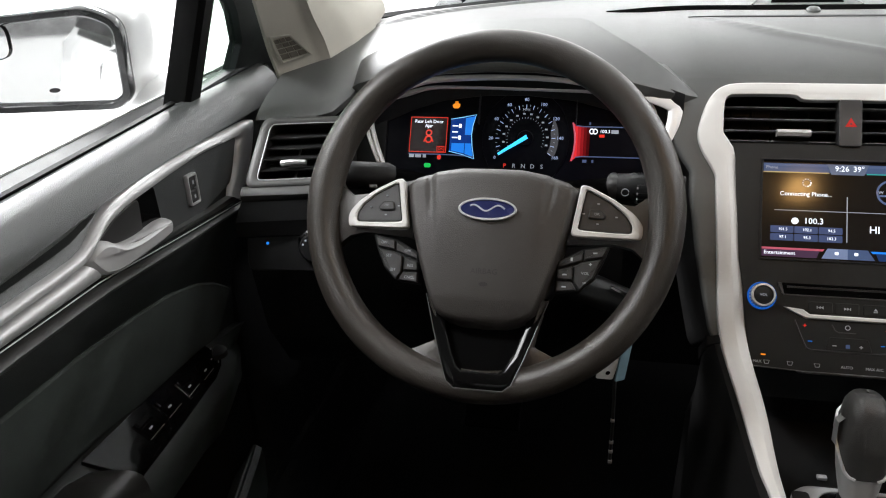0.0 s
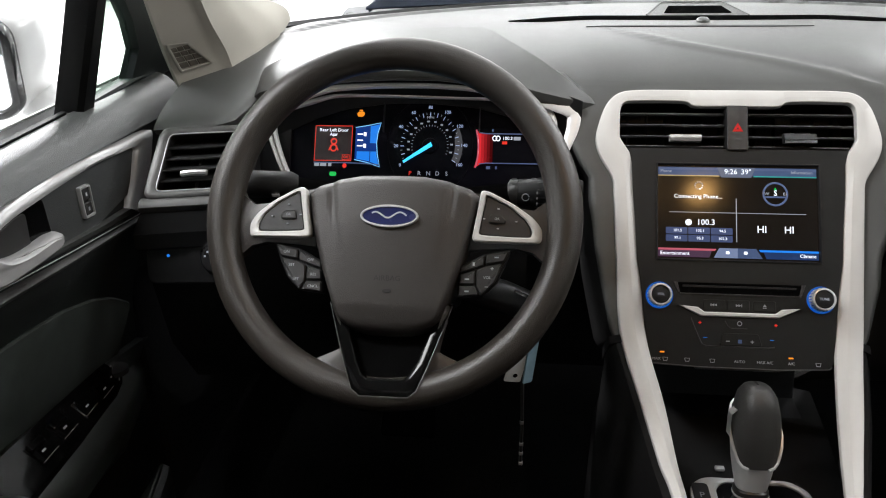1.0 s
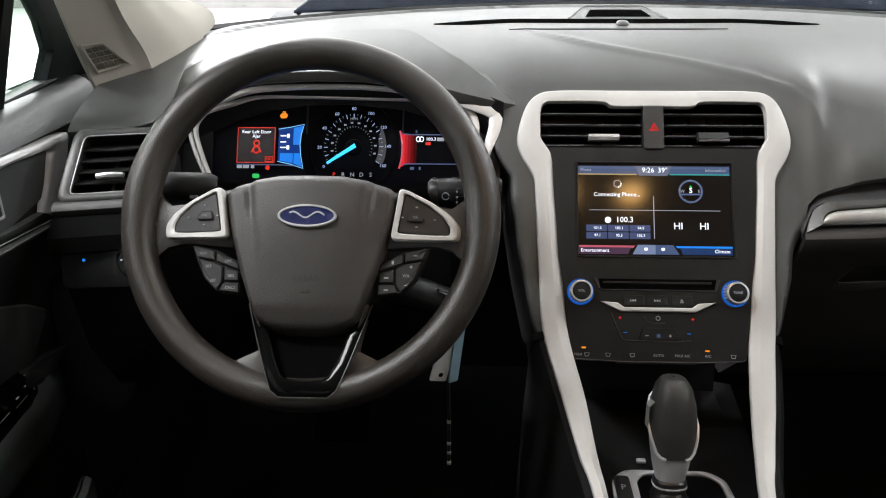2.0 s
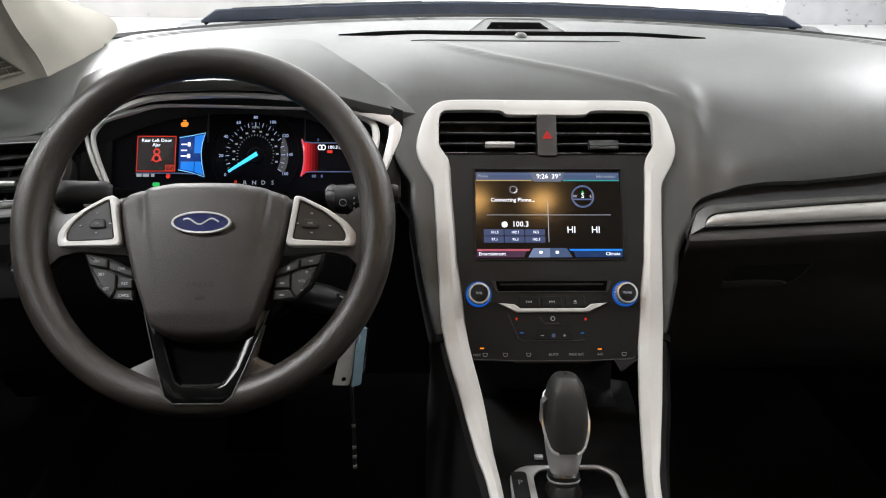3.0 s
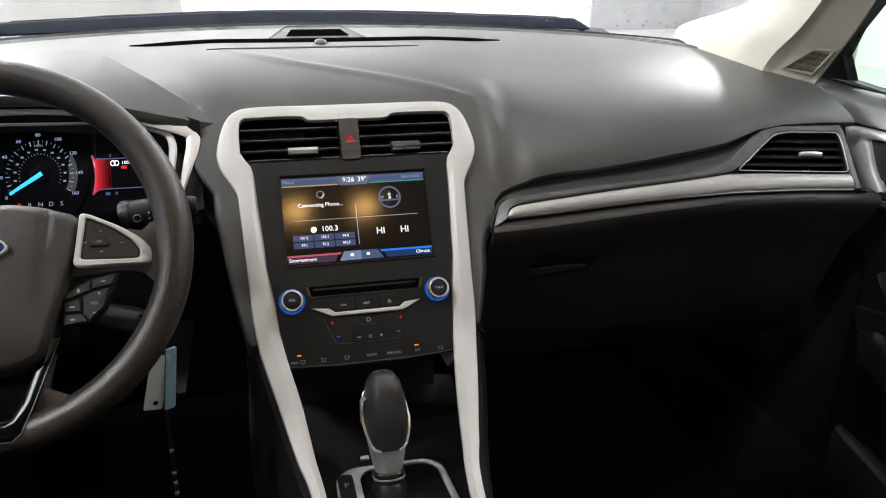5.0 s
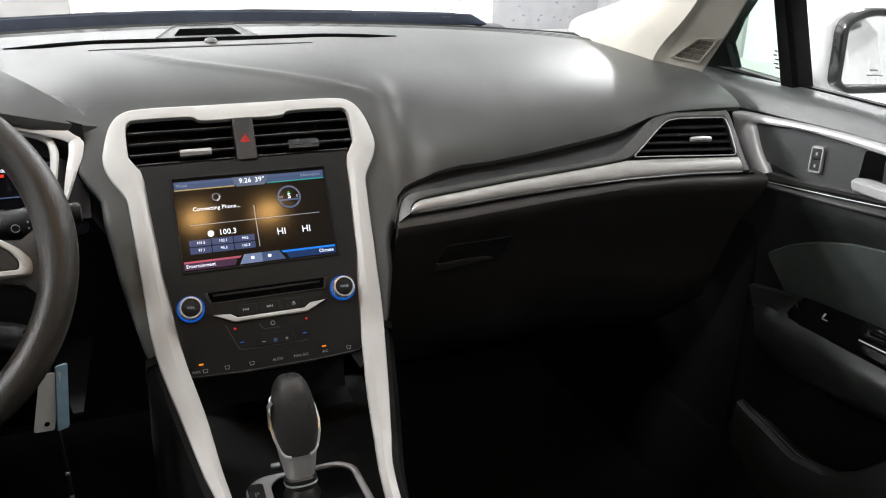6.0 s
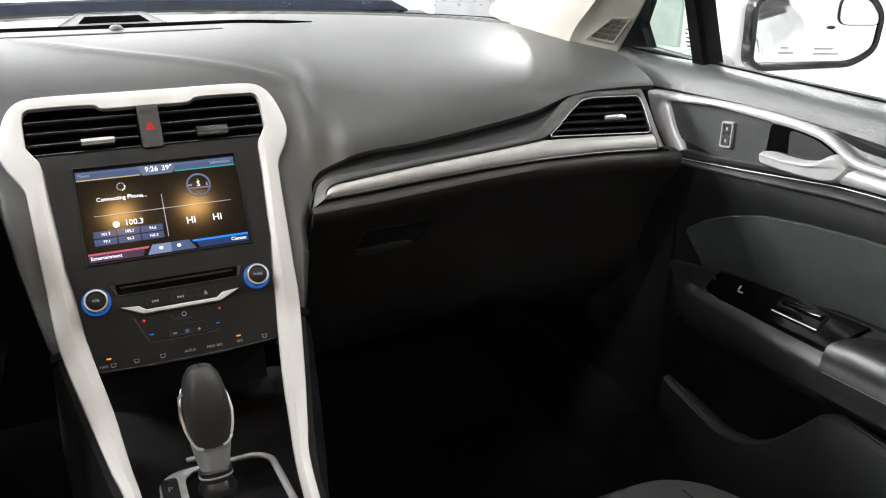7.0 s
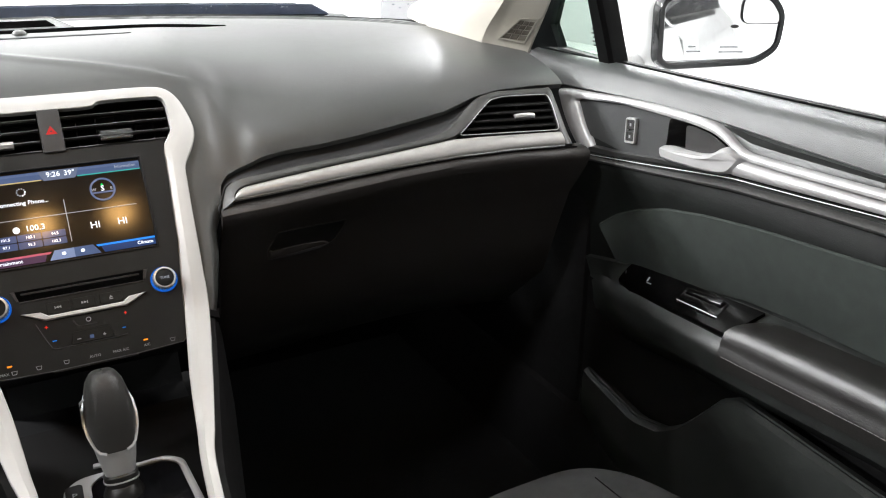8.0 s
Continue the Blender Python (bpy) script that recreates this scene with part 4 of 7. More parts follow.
part("car_symbol", band(disc(-0.4765, 0.9635, 0.0042, 14, 0.0036), disc(-0.4765, 0.9635, 0.0026, 14, 0.002), dial, 0, 0.0006, 0.0001), LITRED, clu, "red lit car symbol")
part("car_symbol", band(disc(-0.4765, 0.9565, 0.0046, 14, 0.0042), disc(-0.4765, 0.9565, 0.0030, 14, 0.0026), dial, 0, 0.0006, 0.0001), LITRED, clu, "red lit car symbol")
for s in (-1, 1):
    part("door_symbol", plate([(-0.4765 + s * 0.0035, 0.960), (-0.4765 + s * 0.0065, 0.954), (-0.4765 + s * 0.0052, 0.9535), (-0.4765 + s * 0.003, 0.957)][::s], dial, 0, 0.0006, 0.0001), LITRED, clu)
part("ok_box", band(rect(-0.4605, 0.9465, 0.0095, 0.0058), rect(-0.4605, 0.9465, 0.0083, 0.0046), dial, 0, 0.0006, 0.0001), LITRED, clu)
words("OK", dial_m(-0.4605, 0.9465, 0.0006), 0.0045, LITRED, clu)
for k, w in ((0, 0.006), (1, 0.0075), (2, 0.004)):
    part("odometer_bar", plate(rect(-0.4965 + 0.0082 * k, 0.9385, w, 0.0034), dial, 0, 0.0006, 0.0001), LITDIM, clu)
part("belt_symbol", plate(disc(-0.4615, 0.9375, 0.0026, 10), dial, 0, 0.0006, 0.0001), LITRED, clu)
part("light_symbol", plate(rounded(rect(-0.4755, 0.9215 + 0.007, 0.0085, 0.0045), 0.002), dial, 0, 0.0008, 0.0001), LITGREEN, clu, "green lit lamp symbol")
part("engine_symbol", merge(plate(rounded([(-0.4475, 0.9905), (-0.4415, 0.9905), (-0.4395, 0.9925), (-0.4395, 0.9950), (-0.4425, 0.9962), (-0.4470, 0.9955), (-0.4490, 0.9935)], 0.0006), dial, 0, 0.0008, 0.0001), plate(rect(-0.444, 0.9972, 0.004, 0.0012), dial, 0, 0.0008, 0.0001)), LITAMBER, clu, "amber lit engine symbol")
# blue curved panel of the left display, red one of the right
blue = [(-0.4495, 0.9785), (-0.4180, 0.9838), (-0.4215, 0.9725), (-0.4225, 0.9620), (-0.4210, 0.950), (-0.4175, 0.9365), (-0.4495, 0.9440)]
part("blue_panel", plate(blue, dial, -0.002, 0.0002, 0.0002), LITDEEPBLUE, clu, "blue lit gauge panel")
part("blue_panel", plate([(-0.4310, 0.9800), (-0.4190, 0.9822), (-0.4222, 0.9720), (-0.4232, 0.9620), (-0.4310, 0.9620)], dial, -0.001, 0.0008, 0.0002), LITBLUE, clu)
part("blue_panel", plate([(-0.4470, 0.9450), (-0.4310, 0.9425), (-0.4310, 0.9530), (-0.4470, 0.9530)], dial, -0.001, 0.0008, 0.0002), LITBLUE, clu)
part("blue_panel", plate([(-0.4300, 0.9420), (-0.4190, 0.9385), (-0.4222, 0.9495), (-0.4228, 0.9530), (-0.4300, 0.9530)], dial, -0.001, 0.0008, 0.0002), LITBLUE, clu)
part("blue_edge", tube([dial(-0.4495, 0.9785, 0.0012), dial(-0.434, 0.9808, 0.0012), dial(-0.4180, 0.9838, 0.0012), dial(-0.4215, 0.9725, 0.0012), dial(-0.4225, 0.9620, 0.0012), dial(-0.4210, 0.950, 0.0012), dial(-0.4175, 0.9365, 0.0012), dial(-0.433, 0.941, 0.0012), dial(-0.4495, 0.9440, 0.0012)], 0.0005, 5), LITEDGE, clu, "bright cyan outline")
for z, n in ((0.9715, 1), (0.9650, 0), (0.9590, 2)):
    part("gauge_tick", plate(rect(-0.4435, z, 0.007, 0.0011), dial, 0, 0.0012, 0.0001), LITWHITE, clu)
    if n:
        part("gauge_mark", plate(rounded(rect(-0.4375, z, 0.0032, 0.0042), 0.0006), dial, 0, 0.0012, 0.0001), LITWHITE, clu)
part("display_edge", tube([dial(x, 0.9405 - 0.0015 * max(0, (x + 0.46) / 0.04) ** 2, 0.001) for x in np.linspace(-0.5005, -0.4185, 12)], 0.0007, 5), LITBLUEGREY, clu)
red = [(-0.3010, 0.9775), (-0.2960, 0.9745), (-0.2790, 0.9735), (-0.2790, 0.9425), (-0.2960, 0.9415), (-0.3015, 0.9375), (-0.2985, 0.9480), (-0.2978, 0.9580), (-0.2985, 0.9680)]
part("red_panel", plate([(-0.3010, 0.9775), (-0.2940, 0.9742), (-0.2940, 0.9418), (-0.3015, 0.9375), (-0.2985, 0.9480), (-0.2978, 0.9580), (-0.2985, 0.9680)], dial, -0.002, 0.0004, 0.0002), LITFADE[0], clu, "red lit display panel")
for k in range(1, 5):
    part("red_panel", plate(rect(-0.2958 + 0.0036 * k, 0.958, 0.0036, 0.0318), dial, -0.002, 0.0004, 0.0001), LITFADE[k], clu)
part("red_edge", tube([dial(-0.3000 + 0.0032 * math.sin(math.pi * k / 12), 0.9775 - 0.040 * k / 12, 0.001) for k in range(13)], 0.0010, 5), LITPINK, clu)
for z0 in (0.9745, 0.9415):
    part("display_edge", tube([dial(-0.296, z0, 0.001), dial(-0.2875, z0 - (0.001 if z0 > 0.96 else -0.001), 0.001), dial(-0.205, z0 - (0.001 if z0 > 0.96 else -0.001), 0.001)], 0.0007, 5), LITBLUEGREY, clu, "blue lit edge line")
for x in (-0.2775, -0.2735):
    part("radio_symbol", band(disc(x, 0.9688, 0.0030, 14), disc(x, 0.9688, 0.0020, 14), dial, 0, 0.0008, 0.0001), LITWHITE, clu)
words("100.3", dial_m(-0.2620, 0.9688, 0.0006), 0.0056, LITWHITE, clu)
part("display_bar", plate(rect(-0.2505, 0.9688, 0.0085, 0.0036), dial, 0, 0.0006, 0.0001), LITDIM, clu)
part("display_bar", plate(rect(-0.2655, 0.9642, 0.0062, 0.0030), dial, 0, 0.0006, 0.0001), LITRED, clu)
for x, w in ((-0.2845, 0.005), (-0.2750, 0.0022)):
    part("display_bar", plate(rect(x, 0.9378, w, 0.0030), dial, 0, 0.0006, 0.0001), LITBLUEGREY, clu)
part("display_bar", plate(rect(-0.2800, 0.9770, 0.0018, 0.0030), dial, 0, 0.0006, 0.0001), LITBLUEGREY, clu)
# speedometer
SX, SZ = -0.3565, 0.9600


def polar(r, mph):
    a = radians(211 - 1.5 * mph * 1.0)
    return (SX + 0.92 * r * math.cos(a), SZ + 0.90 * r * math.sin(a))


for k in range(33):
    mph = 5 * k
    long = k % 4 == 0 or k % 2 == 0
    a, b = polar(0.0395, mph), polar(0.0345 if k % 2 == 0 else 0.0372, mph)
    part("tick", tube([dial(*a, 0.0006), dial(*b, 0.0006)], 0.00045 if k % 2 == 0 else 0.00022, 4), LITNUM if k % 2 == 0 else LITDIM, clu)
for k in range(27):
    a, b = polar(0.0250, 6 * k), polar(0.0232, 6 * k)
    part("inner_tick", tube([dial(*a, 0.0006), dial(*b, 0.0006)], 0.0003, 4), LITDIM, clu)
for mph in range(0, 161, 20):
    p = polar(0.0455, mph)
    words(str(mph), dial_m(p[0], p[1], 0.0006), 0.0056, LITNUM, clu, "numeral")
for k in range(13):
    p = polar(0.0290, 2 + 12.4 * k)
    part("inner_numeral_bar", plate(rect(p[0], p[1], 0.0030, 0.0016), dial, 0, 0.0006, 0.0001), LITDIM, clu)
words("MPH", dial_m(SX - 0.0005, SZ + 0.0300, 0.0006), 0.0045, LITDIM, clu)
arc = [polar(0.0435, 118 + 1.4 * k) for k in range(31)] + [polar(0.0335, 160 - 0.9 * k) for k in range(31)]
part("dial_arc", plate(arc, dial, -0.001, 0.0002, 0.0001), glow("lit_grey_arc", (0.09, 0.09, 0.10), 0.6), clu, "grey shaded dial arc")
tip, tail = polar(0.0400, 0.8), polar(-0.003, 0.8)
d = (Vector(tip) - Vector(tail)).normalized()
nrm = V(-d.y, d.x)
part("needle", plate([(tail[0] - nrm.x * 0.0022, tail[1] - nrm.y * 0.0022), (tip[0] - nrm.x * 0.0011, tip[1] - nrm.y * 0.0011), (tip[0] + nrm.x * 0.0011, tip[1] + nrm.y * 0.0011), (tail[0] + nrm.x * 0.0022, tail[1] + nrm.y * 0.0022)], dial, 0.002, 0.004, 0.0004), LITCYAN, clu, "bright blue lit needle")
part("dial_hub", turned([(0.010, 0.0), (0.009, 0.0018), (0.004, 0.0022)], dial_m(SX, SZ), 24), INSTRUMENT, clu)
part("dial_ring", band(disc(SX, SZ, 0.0530, 48), disc(SX, SZ, 0.0522, 48), dial, -0.002, 0.0010, 0.0002), INSTRUMENT, clu)
for i, (ch, mt) in enumerate(zip("PRNDS", (LITRED, LITDIM, LITDIM, LITDIM, LITDIM))):
    words(ch, dial_m(-0.3795 + 0.0112 * i, 0.9305, 0.0006), 0.0072, mt, clu, "gear_letter")
for x in (-0.4145, -0.2965):
    part("divider", plate(rect(x, 0.992, 0.0012, 0.036), dial, -0.001, 0.004, 0.0003), SLAT, clu)
# silver borders round the face: an outer and an inner ribbon
def ribbon(path, lift, n, m):
    """A raised strip along a path of (x, z, width, lift)."""
    pts = spline([Vector(p if len(p) > 3 else p + (lift,)) for p in path], n)
    rings = []
    for i, p in enumerate(pts):
        d = pts[min(i + 1, n)] - pts[max(i - 1, 0)]
        q = V(-d.y, d.x).normalized() * abs(p.z) / 2
        up = p.w
        rings.append([m(p.x + q.x * k, p.y + q.y * k, up + w) for k, w in ((-1, -0.004), (-1, -0.001), (-0.6, 0.001), (0.6, 0.001), (1, -0.001), (1, -0.004))])
    return loft(rings)


part("outer_border", ribbon([(-0.201, 0.932, 0.005), (-0.192, 0.958, 0.011, 0.022), (-0.185, 0.978, 0.015, 0.022), (-0.187, 0.993, 0.016, 0.023), (-0.215, 1.0005, 0.014, 0.030), (-0.25, 1.0050, 0.010, 0.036), (-0.299, 1.0095, 0.0050, 0.042), (-0.33, 1.0120, 0.0048, 0.042), (-0.358, 1.0132, 0.0050, 0.042), (-0.411, 1.0130, 0.0055, 0.042), (-0.464, 1.0105, 0.0065, 0.042), (-0.487, 1.0060, 0.0065, 0.042), (-0.507, 0.9995, 0.0055, 0.040), (-0.525, 0.9925, 0.003, 0.036)], 0.022, 78, dial), BORDERTRIM, clu, "satin silver outer border")
part("outer_border", ribbon([(-0.558, 0.988, 0.002), (-0.552, 0.965, 0.005), (-0.543, 0.945, 0.005), (-0.530, 0.922, 0.004)], 0.020, 24, dial), BORDERTRIM, clu)
part("inner_border", ribbon([(-0.216, 0.932, 0.005), (-0.210, 0.960, 0.008), (-0.208, 0.981, 0.009), (-0.217, 0.994, 0.007), (-0.25, 1.0020, 0.004), (-0.283, 1.0055, 0.0026), (-0.31, 1.0062, 0.0022), (-0.36, 1.0072, 0.0022), (-0.414, 1.0082, 0.0024), (-0.470, 1.0080, 0.0034), (-0.502, 1.0015, 0.0055), (-0.530, 0.9945, 0.0065), (-0.541, 0.987, 0.006), (-0.547, 0.974, 0.0055), (-0.540, 0.952, 0.005), (-0.524, 0.920, 0.005)], 0.020, 84, dial), BORDERTRIM, clu, "satin silver inner border")
rows = []
for x in np.linspace(-0.57, -0.175, 40):
    zt = float(np.interp(x, [-0.57, -0.54, -0.50, -0.461, -0.41, -0.36, -0.30, -0.26, -0.215, -0.175], [0.99, 1.002, 1.019, 1.030, 1.036, 1.037, 1.032, 1.023, 1.010, 0.997]))
    rows.append([dial(x, zt - 0.032, 0.003), dial(x, zt - 0.022, 0.010), dial(x, zt - 0.010, 0.022), dial(x, zt + 0.004, 0.030)])
part("groove", sheet(rows, 0.002, (0, 0.8, -0.4)), BLACK, clu, "black groove between the borders")
for sx, x0 in ((-1, -0.548), (1, -0.196)):
    part("groove", loft([[dial(x0 + d, z, w) for d, w in ((-0.018, 0.004), (0.018, 0.004), (0.018, -0.02), (-0.018, -0.02))] for z in (0.915, 1.006)]), BLACK, clu)


# ---- centre stack ----
T34 = radians(34)


RUN = np.linspace(-0.30, 0.80, 551)
FLATY, FLATZ = -RUN * math.sin(T34), 0.95 - RUN * math.cos(T34)
BENTY = np.interp(RUN, [0.2, 0.277, 0.343, 0.399, 0.56, 0.80], [-0.112, -0.182, -0.238, -0.291, -0.45, -0.687])
BENTZ = np.interp(RUN, [0.2, 0.277, 0.343, 0.399, 0.56, 0.80], [0.784, 0.751, 0.717, 0.699, 0.668, 0.622])
SOFTK = np.exp(-(np.linspace(-0.08, 0.08, 81) / 0.028) ** 2)
RUNY, RUNZ = [np.convolve(np.pad(np.where(RUN <= 0.2, f, b), 40, mode="reflect", reflect_type="odd"), SOFTK / SOFTK.sum(), mode="valid") for f, b in ((FLATY, BENTY), (FLATZ, BENTZ))]


def stack(x, s, w=0.0):
    """On the centre stack: across x, s down its face from the display's top edge, w towards the viewer."""
    y, z = (float(np.interp(s, RUN, c)) for c in (RUNY, RUNZ))
    dy, dz = (float(np.interp(s + 0.004, RUN, c) - np.interp(s - 0.004, RUN, c)) for c in (RUNY, RUNZ))
    n = V(0, dz, -dy).normalized()
    return V(x, y, z) + n * w


def panel(x, v, w=0.0):
    return V(x, v * math.sin(T34), 0.95 + v * math.cos(T34)) + V(0, -math.cos(T34), math.sin(T34)) * w


def panel_m(x, s, w=0.0):
    return basis(panel(x, -s, w), (1, 0, 0), (0, math.sin(T34), math.cos(T34)))


cs = thing("centre_stack", (0, -0.1, 0.78), "centre stack with satin silver bezel, lit touchscreen and climate controls", "centre stack")
OX = [0.0, 0.045, 0.062, 0.112, 0.134, 0.148, 0.1570, 0.1585, 0.153, 0.1425, 0.1385, 0.1375, 0.136, 0.133, 0.129, 0.1125, 0.098, 0.0865, 0.075]
OS = [-0.092, -0.092, -0.092, -0.0915, -0.087, -0.072, -0.045, -0.027, -0.010, 0.008, 0.018, 0.034, 0.063, 0.131, 0.195, 0.277, 0.343, 0.399, 0.56]
IX = [0.0, 0.045, 0.060, 0.114, 0.1265, 0.1310, 0.1315, 0.1310, 0.1245, 0.1175, 0.1160, 0.1145, 0.112, 0.1065, 0.100, 0.087, 0.079, 0.072, 0.060]
IS = [-0.072, -0.072, -0.0775, -0.0775, -0.0755, -0.066, -0.040, -0.033, -0.022, -0.010, 0.010, 0.032, 0.063, 0.133, 0.2, 0.277, 0.343, 0.399, 0.56]
KNOTS = np.linspace(0, len(OX) - 1, 145)
half = [tuple(p) for p in spline([Vector(p) for p in zip(OX, OS, IX, IS)], len(KNOTS) - 1)]
rings = []
for sx, rows in ((-1, half[::-1]), (1, half[1:])):
    for ox, os_, ix, is_ in rows:
        mix = lambda t: (sx * (ox + (ix - ox) * t), os_ + (is_ - os_) * t)
        k = ease(-0.022, 0.004, is_)
        rings.append([stack(*mix(t), w) for t, w in ((0, -0.012), (0, 0.0012), (0.04, 0.0030), (0.10, 0.0036), (0.58, 0.0044), (0.61, 0.0044 - 0.0002 * k), (0.96, 0.0042 - 0.0040 * k), (1, 0.0034 - 0.0044 * k), (1, -0.005))])
part("bezel", loft(rings), SILVER, cs, "satin silver bezel running down to the console", smooth=24)

for sx in (-1, 1):
    part("bolster_foot", loft([[stack(sx * x, s, w) for x, w in ((0.127, 0.002), (0.140, -0.010), (0.143, -0.06), (0.110, -0.06))] for s in (0.195, 0.204)]), LOW, cs)

# face plate with its display opening
bar = [(-0.1215, 0.021), (-0.05, 0.021), (0.05, 0.021), (0.1215, 0.021), (0.1175, 0.004), (0.116, -0.03), (0.113, -0.07), (0.111, -0.1085), (0.04, -0.1085), (-0.04, -0.1085), (-0.111, -0.1085), (-0.113, -0.07), (-0.116, -0.03), (-0.1175, 0.004)]
gap = [(-0.0890, 0.0025), (-0.04, 0.0025), (0.04, 0.0025), (0.0890, 0.0025), (0.0890, -0.001), (0.0890, -0.035), (0.0890, -0.075), (0.0890, -0.1072), (0.035, -0.1072), (-0.035, -0.1072), (-0.0890, -0.1072), (-0.0890, -0.075), (-0.0890, -0.035), (-0.0890, -0.001)]
upper_plate = band(bar, gap, panel, -0.02, 0.003, 0.0)
lower_plate = plate([(-0.111, -0.1083), (0.111, -0.1083), (0.106, -0.14), (0.0985, -0.215), (0.094, -0.2245), (0.045, -0.2265), (0.043, -0.2285), (-0.043, -0.2285), (-0.045, -0.2265), (-0.094, -0.2245), (-0.0985, -0.215), (-0.106, -0.14)], panel, -0.02, 0.003, 0.0001)
part("control_face", merge(upper_plate, lower_plate), FACE, cs, "matte charcoal control panel")
part("lower_edge", tube([panel(x, z, 0.003) for x, z in [(-0.0985, -0.212), (-0.0965, -0.2215), (-0.093, -0.2245), (-0.045, -0.2267), (0.045, -0.2267), (0.093, -0.2245), (0.0965, -0.2215)]], 0.0007, 6), VENTTRIM, cs, "thin grey edge line")
part("bin_back", loft([[V(x, y, z) for x in (-0.099, 0.099)] + [V(x, y + 0.004, z - 0.004) for x in (0.099, -0.099)] for y, z in ((-0.125, 0.764), (-0.02, 0.70), (-0.03, 0.66), (-0.16, 0.655))]), BLACK, cs, "dark open storage bin")

# ---- touchscreen: a thing set into the stack ----
ts = thing("touchscreen", panel(0, -0.05), "lit touchscreen showing phone, radio, compass and climate quarters", "touchscreen")
SW, SH = 0.0871, 0.1045
part("glass_panel", plate(rect(0, -SH / 2, SW * 2 + 0.003, SH + 0.007), panel, -0.012, -0.0005, 0.0005), SCREENBACK, ts, "dark glass panel")
part("screen_rim", band(rect(0, -SH / 2, SW * 2 + 0.006, SH + 0.009), rect(0, -SH / 2, SW * 2 + 0.002, SH + 0.005), panel, -0.004, 0.0045, 0.001), BLACK, ts)


def lit(name, pts, mat, h=0.0, label=""):
    return part(name, plate([(x, -s) for x, s in pts], panel, -0.001, h, 0.0001), mat, ts, label)


lit("top_bar", [(-SW, 0.0), (SW, 0.0), (SW, 0.0095), (-SW, 0.0095)], LITBAR, 0.0002, "blue-grey lit title bar")
lit("top_bar_sheen", [(-SW, 0.001), (SW, 0.001), (SW, 0.0035), (-SW, 0.0035)], LITBLUEGREY, 0.0004)
lit("clock_tab", [(-0.022, 0.0), (0.021, 0.0), (0.016, 0.0115), (-0.017, 0.0115)], glow("lit_tab", (0.20, 0.24, 0.36), 0.4), 0.0006)
lit("phone_line", [(-SW, 0.0095), (-0.020, 0.0095), (-0.019, 0.0106), (-SW, 0.0106)], glow("lit_phone_line", (0.75, 0.55, 0.25), 0.5), 0.0005)
lit("information_line", [(0.019, 0.0095), (SW, 0.0095), (SW, 0.0106), (0.018, 0.0106)], LITTEAL, 0.0005)
lit("row_line", [(-0.075, 0.0525), (0.075, 0.0525), (0.075, 0.0531), (-0.075, 0.0531)], LITDIM, 0.0004)
lit("column_line", [(-0.0012, 0.036), (-0.0004, 0.036), (-0.0004, 0.086), (-0.0012, 0.086)], LITDIM, 0.0004)
lit("entertainment_bar", [(-SW, 0.0965), (-0.028, 0.0965), (-0.031, SH), (-SW, SH)], glow("lit_dark_violet", (0.10, 0.05, 0.10), 0.5), 0.0003)
lit("entertainment_line", [(-SW, 0.0945), (-0.023, 0.0945), (-0.025, 0.0968), (-SW, 0.0968)], LITPINK, 0.0005)
lit("climate_bar", [(0.028, 0.0965), (SW, 0.0965), (SW, SH), (0.031, SH)], glow("lit_deep_navy", (0.02, 0.05, 0.16), 0.6), 0.0003)
lit("climate_line", [(0.023, 0.0945), (SW, 0.0945), (SW, 0.0968), (0.025, 0.0968)], LITBLUE, 0.0005)
lit("home_tab", [(-0.020, 0.0935), (0.0, 0.0935), (0.0, SH), (-0.026, SH)], glow("lit_home_tab", (0.22, 0.28, 0.46), 0.6), 0.0006)
lit("settings_tab", [(0.0, 0.0935), (0.020, 0.0935), (0.027, SH), (0.0, SH)], LITBAR, 0.0006)
for x, s, w in ((-0.011, 0.0985, 0.005), (0.0085, 0.0985, 0.005)):
    lit("tab_symbol", rounded(rect(x, s, w * 0.8, 0.0034), 0.0012), LITWHITE, 0.0008)
for r in range(2):
    for c in range(3):
        x = -0.0790 + 0.0122 + 0.0248 * c
        lit("preset_button", rounded(rect(x, 0.0742 + 0.0087 * r, 0.0238, 0.0076), 0.0008), LITBUTTON, 0.0004)
        words(("101.5", "102.1", "94.5", "97.1", "95.3", "102.3")[3 * r + c], panel_m(x + 0.001, 0.0742 + 0.0087 * r, 0.0006), 0.0044, LITWHITE, ts)
for k in range(10):
    a = 2 * math.pi * k / 10
    part("spinner_dot", plate([(x, -s) for x, s in rect(-0.042 + 0.0042 * math.cos(a), 0.0215 + 0.0042 * math.sin(a), 0.0014, 0.0014)], panel, 0, 0.0004, 0.0001), LITWHITE if k < 3 else LITDIM, ts)
part("compass_ring", band([(x, -s) for x, s in disc(0.042, 0.030, 0.0140, 32)], [(x, -s) for x, s in disc(0.042, 0.030, 0.0118, 32)], panel, 0, 0.0004, 0.0001), LITBLUEGREY, ts, "blue-grey compass ring")
lit("compass_bar", rect(0.042, 0.0335, 0.022, 0.0018), LITBLUEGREY, 0.0006)
lit("compass_arrow", [(0.042, 0.0225), (0.0436, 0.0250), (0.0404, 0.0250)], LITGREEN, 0.0006)
lit("radio_badge", disc(-0.0535, 0.0645, 0.0036, 14), LITWHITE, 0.0004)
